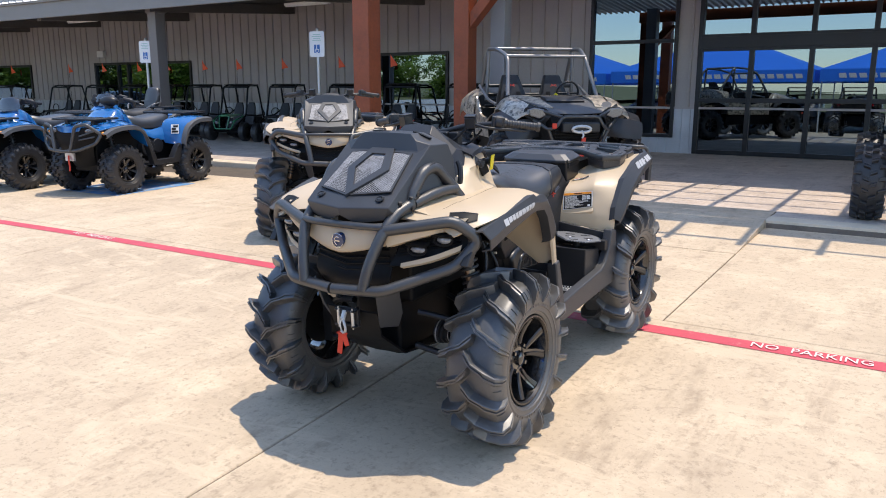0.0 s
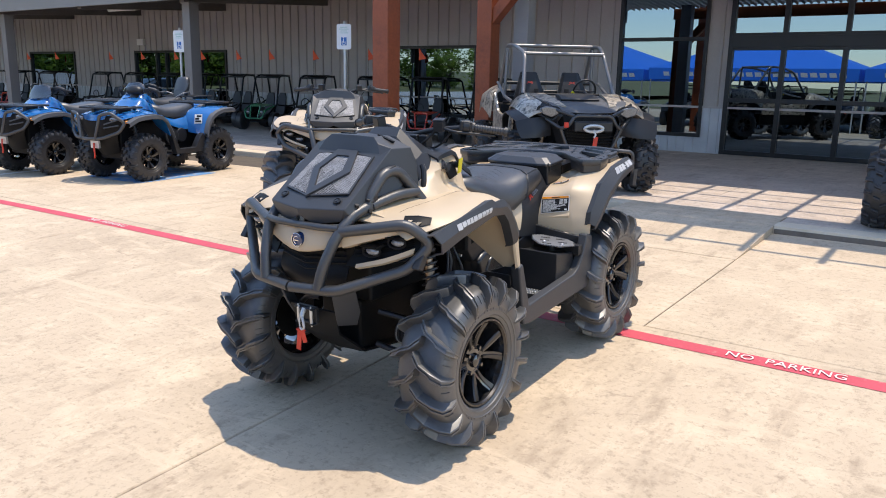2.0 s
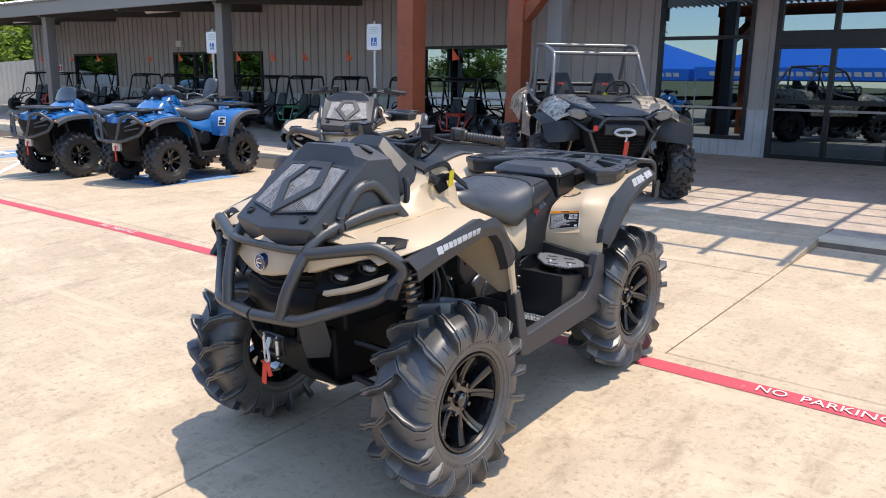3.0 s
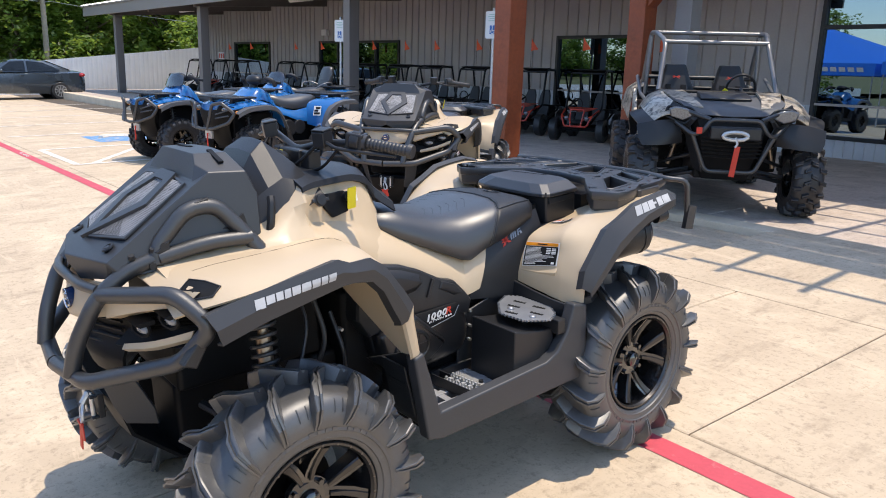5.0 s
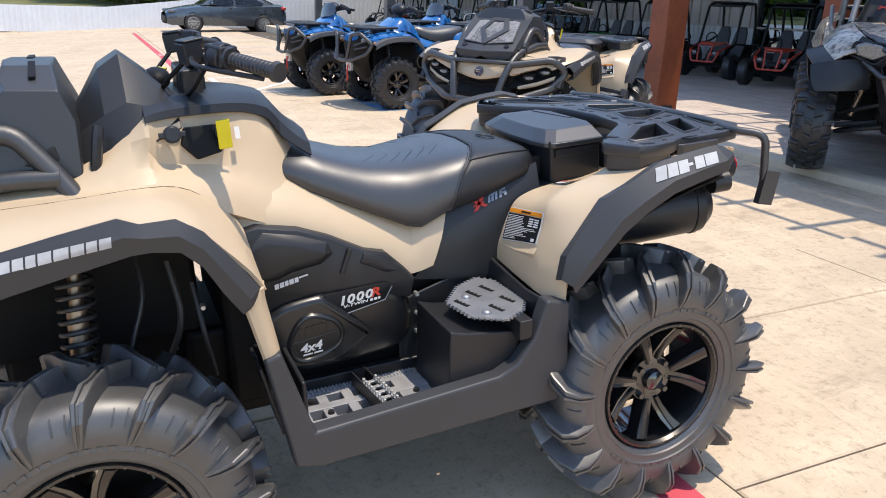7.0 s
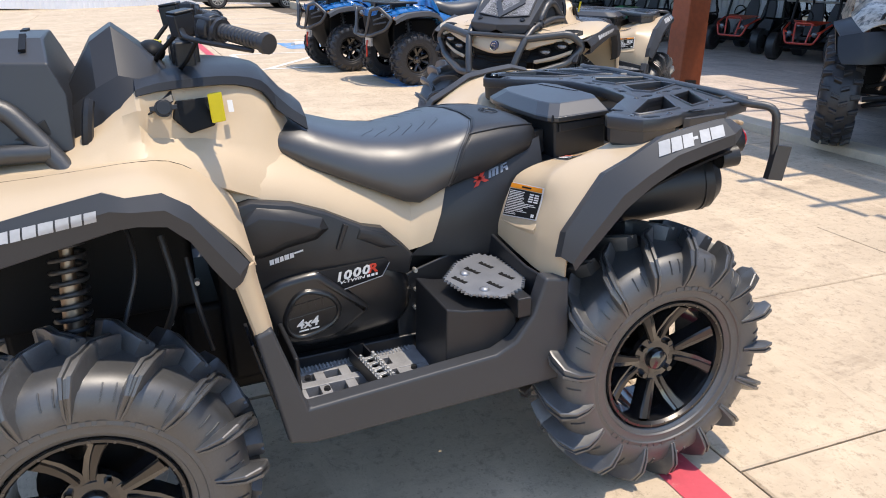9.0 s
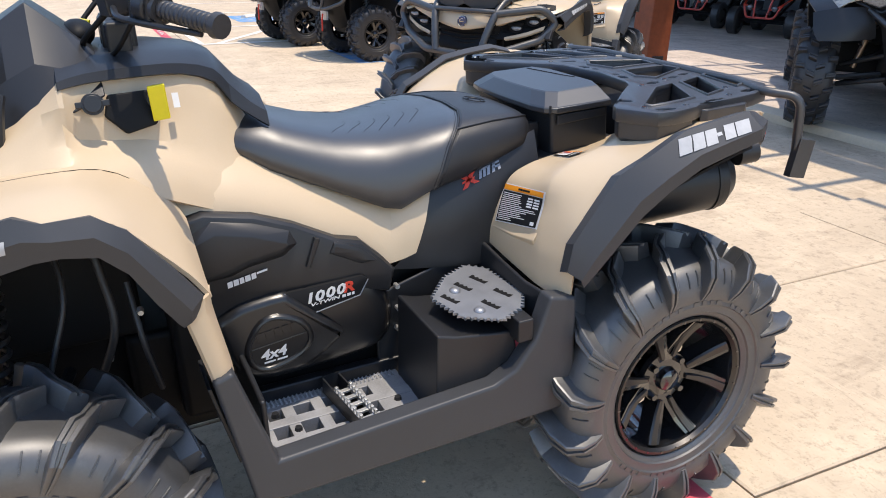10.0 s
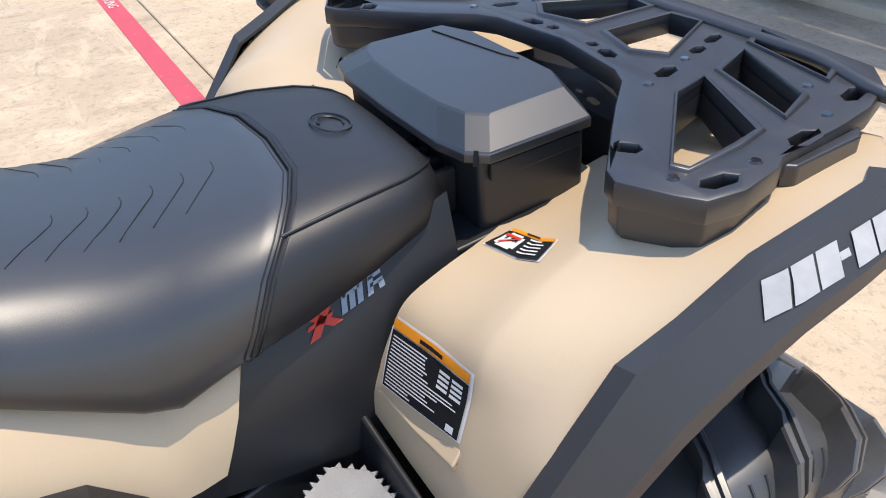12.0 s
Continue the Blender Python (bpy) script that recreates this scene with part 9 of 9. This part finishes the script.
# ---- saloon car ----
def saloon(m, label):
    A = thing("car", m, label, "car")
    prof = [(-2.31, 0.42), (-2.33, 0.62), (-2.20, 0.74), (-1.55, 0.90), (-1.10, 0.97), (1.35, 1.02), (2.05, 1.05), (2.28, 1.02), (2.32, 0.80), (2.28, 0.45)]
    bm = bmesh.new()
    rows = []
    for y, zt in ((-2.30, 0.66), (-2.15, 0.77), (-1.6, 0.89), (-1.05, 0.97), (-0.4, 0.98), (0.5, 1.0), (1.3, 1.02), (1.9, 1.05), (2.2, 1.03), (2.30, 0.92)):
        e = 0.10 if abs(y) > 2.0 else 0.0
        w = 0.885 - e * 1.3 - (0.06 if abs(y) > 2.25 else 0)
        zb = 0.22 if abs(y) < 2.2 else 0.30
        rows.append([(w - 0.08, y, zb), (w - 0.01, y, zb + 0.12), (w, y, 0.62 if zt > 0.7 else 0.5), (w - 0.05, y, zt - 0.06), (w - 0.20, y, zt), (0, y, zt + 0.03)])
    loft(bm, smoothrows(mirror_rows(rows), 1, 2))
    for end in (0, -1):
        pass
    part("body", bm, CARPAINT, A, "slate grey painted body", smooth=50)
    bm = bmesh.new()
    rows = []
    for y, w, zt in ((-1.05, 0.72, 0.98), (-0.62, 0.66, 1.25), (-0.25, 0.60, 1.41), (0.3, 0.58, 1.45), (0.9, 0.59, 1.41), (1.4, 0.62, 1.25), (1.85, 0.66, 1.06)):
        rows.append([(max(w, 0.76) if zt > 1.1 else w, y, 0.99 if zt > 1.0 else 0.97), (w, y, zt - 0.03), (w - 0.10, y, zt), (0, y, zt + 0.015)])
    loft(bm, smoothrows(mirror_rows(rows), 1, 2))
    part("cabin", bm, CARPAINT, A, smooth=50)
    for s in (1, -1):
        for pts in ([(-0.72, 1.03), (-0.25, 1.36), (0.22, 1.39), (0.22, 1.03)], [(0.30, 1.03), (0.30, 1.39), (0.85, 1.35), (1.42, 1.09), (1.30, 1.03)]):
            bm = bmesh.new()
            verts_ = []
            for y, z in pts:
                k = (z - 1.0) / 0.42
                verts_.append(bm.verts.new((s * (0.785 - 0.19 * k), y, z)))
            bm.faces.new(verts_)
            bmesh.ops.solidify(bm, geom=bm.faces[:], thickness=0.012)
            part("side_window", bm, CARGLASS, A)
        bm = bmesh.new()
        ball(bm, (s * 0.93, -0.62, 1.04), 0.09, 0.8, 0.6, 0.65)
        part("mirror", bm, CARPAINT, A)
        bm = bmesh.new()
        ball(bm, (s * 0.70, -2.10, 0.74), 0.14, 0.9, 1.2, 0.5)
        part("head_lamp", bm, LENS, A)
        bm = bmesh.new()
        ball(bm, (s * 0.74, 2.18, 0.92), 0.13, 1.0, 0.9, 0.6)
        part("tail_lamp", bm, TAILRED, A)
        bm = bmesh.new()
        for y in (-0.02, 0.95):
            box(bm, s * 0.875, s * 0.90, y, y + 0.14, 0.86, 0.885)
        part("door_handle", bm, CHROME, A)
        for y in (-1.35, 1.35):
            bm = bmesh.new()
            lathe(bm, [(-0.1, 0.20), (-0.105, 0.30), (-0.08, 0.325), (0.08, 0.325), (0.105, 0.30), (0.1, 0.21)], 30)
            for v_ in bm.verts:
                v_.co += Vector((s * 0.79, y, 0.325))
            w = part("wheel", bm, BLACKRUBBER, A)
            bm = bmesh.new()
            lathe(bm, [(0.06, 0.215), (0.10, 0.22), (0.102, 0.20), (0.05, 0.19)], 30)
            lathe(bm, [(0.085, 0.001), (0.085, 0.05), (0.06, 0.06)], 14)
            for k in range(10):
                a = 2 * math.pi * k / 10
                obox(bm, pose(0.085, 0, 0) @ pose(0, 0, 0, math.degrees(a), 0, 0) @ pose(0, 0, 0.125), 0.02, 0.03, 0.17)
            for v_ in bm.verts:
                v_.co = Vector((s * v_.co.x + s * 0.79, v_.co.y + y, v_.co.z + 0.325))
            part("rim", bm, STEEL, w)
            bm = bmesh.new()
            cyl(bm, (s * 0.60, y, 0.34), (s * 0.882, y, 0.34), 0.365, seg=28)
            part("wheel_arch", bm, DARK, A)
    bm = bmesh.new()
    sheet(bm, smoothrows(mirror_rows([[(0.68, -1.02, 1.0), (0, -1.12, 1.0)], [(0.58, -0.32, 1.385), (0, -0.40, 1.40)]]), 2, 1), 0.02)
    for v_ in bm.verts:
        v_.co.z += 0.012
    part("windscreen", bm, CARGLASS, A)
    bm = bmesh.new()
    sheet(bm, smoothrows(mirror_rows([[(0.56, 1.02, 1.39), (0, 1.06, 1.41)], [(0.62, 1.80, 1.09), (0, 1.86, 1.09)]]), 2, 1), 0.02)
    for v_ in bm.verts:
        v_.co.z += 0.014
    part("rear_window", bm, CARGLASS, A)
    bm = bmesh.new()
    box(bm, -0.6, 0.6, -2.33, -2.20, 0.32, 0.56)
    part("front_intake", bm, DARK, A, bevel=0.04)
    return A


saloon(pose(-30.5, 4.30, ground_z(-30, 4.3), 0, 0, 3), "slate grey saloon car parked at the far end of the lot")

# ---- far side: fence, grass, trees, poles ----
fence = tagged(new("fence"), "white corrugated metal fence with a sloping top", "fence", kind="structure")
FX = -33.6


def fence_top(y):
    return 0.62 if y < 0 else 0.62 + (y / 12.5) * 1.42


y = -60.0
while y < 16:
    step = 2.4
    bm = bmesh.new()
    line = []
    for i in range(13):
        v0 = y + i * 0.2
        line += [(0.0, v0), (0.0, v0 + 0.10), (0.012, v0 + 0.125), (0.012, v0 + 0.175)]
    line = [q for q in line if q[1] <= y + step] + [(0.0, y + step)]
    line += [(-0.03, y + step), (-0.03, y)]
    loft(bm, [[(FX + a, b, -0.4) for a, b in line], [(FX + a, b, fence_top(b)) for a, b in line]], ring=True, caps=True)
    part("fence_panel", bm, FENCEM, fence, smooth=20)
    y += step

grass = tagged(new("grass", bpy.data.meshes.new("grass")), "dry summer grass beyond the lot", "grass", kind="stuff")
bm = bmesh.new()
loft(bm, [[(x, y_, 0.05 + 0.028 * max(0, -34.2 - x) if x < -34 else 0.05) for x in (-400, -120, -80, -55, -42, -34.2)] for y_ in (-400, -120, -60, -20, 10, 40, 120, 400)])
loft(bm, [[(x, y_, ground_z(x, y_) + 0.05) for x in (-34.2, -10, 10, 60, 400)] for y_ in (-400, -120, -60, -34)])
loft(bm, [[(x, y_, ground_z(x, y_) + 0.04) for x in (-400, -60, -34, 0, 60, 400)] for y_ in (24, 80, 400)])
bm.to_mesh(grass.data)
bm.free()
grass.data.materials.append(GRASS)


def tree(seed, height):
    """A broadleaf tree: tapered trunk with limbs, and a crown of leaf clumps with gaps."""
    rnd = random.Random(seed)
    A = thing("tree", Matrix(), "broad green summer tree behind the fence", "tree", "trees behind the fence")
    bm = bmesh.new()
    tips = []
    trunk = [Vector((0, 0, -0.6))]
    for i in range(1, 7):
        trunk.append(Vector((rnd.uniform(-0.2, 0.2) * i * 0.3, rnd.uniform(-0.2, 0.2) * i * 0.3, height * 0.62 * i / 6)))
    rows = []
    for i, p in enumerate(trunk):
        r = height * 0.024 * (1 - 0.75 * i / 6)
        rows.append([p + Vector((r * math.cos(a * math.pi / 4), r * math.sin(a * math.pi / 4), 0)) for a in range(8)])
    loft(bm, rows, ring=True, caps=True)
    for k in range(12):
        i = rnd.randint(1, 6)
        a = rnd.uniform(0, 2 * math.pi)
        ln = height * rnd.uniform(0.16, 0.34)
        p = trunk[i]
        q = p + Vector((math.cos(a) * ln, math.sin(a) * ln, ln * rnd.uniform(0.25, 1.0)))
        cyl(bm, p, q, height * 0.008, height * 0.003, 5)
        tips += [q, p.lerp(q, 0.6)]
    tips.append(trunk[-1] + Vector((0, 0, height * 0.12)))
    part("trunk", bm, BARK, A)
    verts, faces = [], []
    for t in tips:
        for c in range(6):
            o = t + Vector((rnd.gauss(0, 1), rnd.gauss(0, 1), rnd.gauss(0, 0.7))) * height * 0.075
            rad = height * rnd.uniform(0.035, 0.075)
            for n in range(52):
                d = Vector((rnd.gauss(0, 1), rnd.gauss(0, 1), rnd.gauss(0, 0.8)))
                p = o + d.normalized() * rad * rnd.uniform(0.55, 1.15)
                s = rnd.uniform(0.10, 0.20) * height / 9
                u = Vector((rnd.uniform(-1, 1), rnd.uniform(-1, 1), rnd.uniform(-0.5, 0.5))).normalized()
                w = u.cross(Vector((rnd.uniform(-1, 1), rnd.uniform(-1, 1), 1))).normalized()
                b = len(verts)
                verts += [p - u * s, p + w * s * 0.5, p + u * s, p - w * s * 0.5]
                faces.append((b, b + 1, b + 2, b + 3))
    me = bpy.data.meshes.new("crown")
    me.from_pydata(verts, [], faces)
    me.materials.append(LEAF)
    c = new("crown", me)
    c.parent = A
    tagged(c, "loose crown of small green leaves", kind="stuff")
    return A


models = [tree(3 + k, 8.5 + 1.2 * k) for k in range(4)]
rnd = random.Random(11)
spots = []
for k in range(58):
    spots.append((-56 - rnd.uniform(0, 16), -42 + k * 1.75 + rnd.uniform(-0.8, 0.8)))
for k in range(14):
    spots.append((-46 - rnd.uniform(0, 5), 2 + k * 2.2 + rnd.uniform(-1, 1)))
for k in range(16):
    spots.append((-112 + k * 5 + rnd.uniform(-2, 2), -42 - rnd.uniform(0, 10)))
for i, (x, y_) in enumerate(spots):
    k = rnd.uniform(0.75, 1.15) 
    base = 0.05 + 0.028 * max(0, -34.2 - x) if y_ > -41 else -0.3
    m = pose(x, y_, base - 1.6 * k, 0, 0, rnd.uniform(0, 360)) @ Matrix.Scale(k, 4)
    if i < 4:
        models[i].matrix_basis = m
    else:
        ob = copy_thing(models[i % 4], m)
        ob.matrix_basis = m


def utility_pole(x, y_, h):
    A = thing("utility_pole", pose(x, y_, 0.3), "grey wooden utility pole behind the fence", "utility pole", "utility poles")
    bm = bmesh.new()
    cyl(bm, (0, 0, -1), (0, 0, h), 0.16, 0.11, 10)
    part("shaft", bm, WOODPOLE, A, smooth=50)
    bm = bmesh.new()
    box(bm, -0.06, 0.06, -1.1, 1.1, h - 0.7, h - 0.58)
    part("cross_arm", bm, WOODPOLE, A)


for x, y_, h in ((-44.5, 8.6, 9.5), (-45.5, -14.0, 9.5), (-44.5, 31, 9.5)):
    utility_pole(x, y_, h)
for k, z0 in enumerate((4.3, 5.0, 6.0, 7.4, 8.9)):
    bm = bmesh.new()
    pts = []
    for i in range(41):
        y_ = -48 + i * 2.2
        sag = ((y_ + 14) % 22.6) / 22.6
        pts.append((-44.6 + 0.25 * k, y_, z0 + 0.3 - 2.2 * sag * (1 - sag) + 0.012 * y_ * (k - 2)))
    tube(bm, pts, 0.018, 5)
    tagged(part("overhead_wire", bm, GREYCOL), "pale overhead wire between utility poles", "wire", "overhead wires")


# ---- blue canopies across the lot, mirrored in the glass ----
def canopy(x, y_, w):
    A = thing("canopy_tent", pose(x, y_, ground_z(x, y_)), "blue peaked canopy tent on thin steel legs", "tent", "canopy tents")
    h = w / 2
    bm = bmesh.new()
    top = bm.verts.new((0, 0, 4.3))
    ring = [bm.verts.new(p) for p in ((-h, -h, 2.55), (h, -h, 2.55), (h, h, 2.55), (-h, h, 2.55))]
    low = [bm.verts.new(p) for p in ((-h, -h, 2.05), (h, -h, 2.05), (h, h, 2.05), (-h, h, 2.05))]
    for i in range(4):
        j = (i + 1) % 4
        bm.faces.new((ring[i], ring[j], top))
        bm.faces.new((ring[j], ring[i], low[i], low[j]))
    cover = part("cover", bm, CLOTHBLUE, A, "blue canvas cover")
    bm = bmesh.new()
    cells = [(0.4 + 0.36 * k, 0.14, 0.26, 0.18, 0.05) for k in range(int((w - 0.8) / 0.36))]
    bars(bm, basis((h - 0.02, h + 0.006, 2.06), (-1, 0, 0), (0, 1, 0)), cells, 0.006)
    part("valance_marks", bm, WHITE, A)
    bm = bmesh.new()
    for a in (-1, 1):
        for b in (-1, 1):
            cyl(bm, (a * (h - 0.08), b * (h - 0.08), 0), (a * (h - 0.08), b * (h - 0.08), 2.55), 0.03, seg=8)
    part("legs", bm, POLEM, A)


canopy(-6.6, -11.6, 8.6)
canopy(2.2, -11.6, 8.6)
canopy(-15.6, -12.0, 8.6)

# small things on the shop wall
bm = bmesh.new()
box(bm, -20.95, -20.62, FY - 0.16, FY - 0.04, 2.42, 2.62)
tagged(part("wall_lamp", bm, TUBE_LIGHT, bevel=0.02), "small white wall lamp above the side door", "lamp")
bm = bmesh.new()
box(bm, -29.6, -29.05, FY - 0.06, FY - 0.04, 1.55, 1.85)
ob = part("wall_notice", bm, SIGNW, bevel=0.004)
tagged(ob, "small white and red notice on the siding", "notice")
bm = bmesh.new()
for k in range(3):
    box(bm, -29.55 + 0.18 * k, -29.44 + 0.18 * k, FY - 0.066, FY - 0.059, 1.60, 1.80)
part("notice_print", bm, REDPAINT, ob)
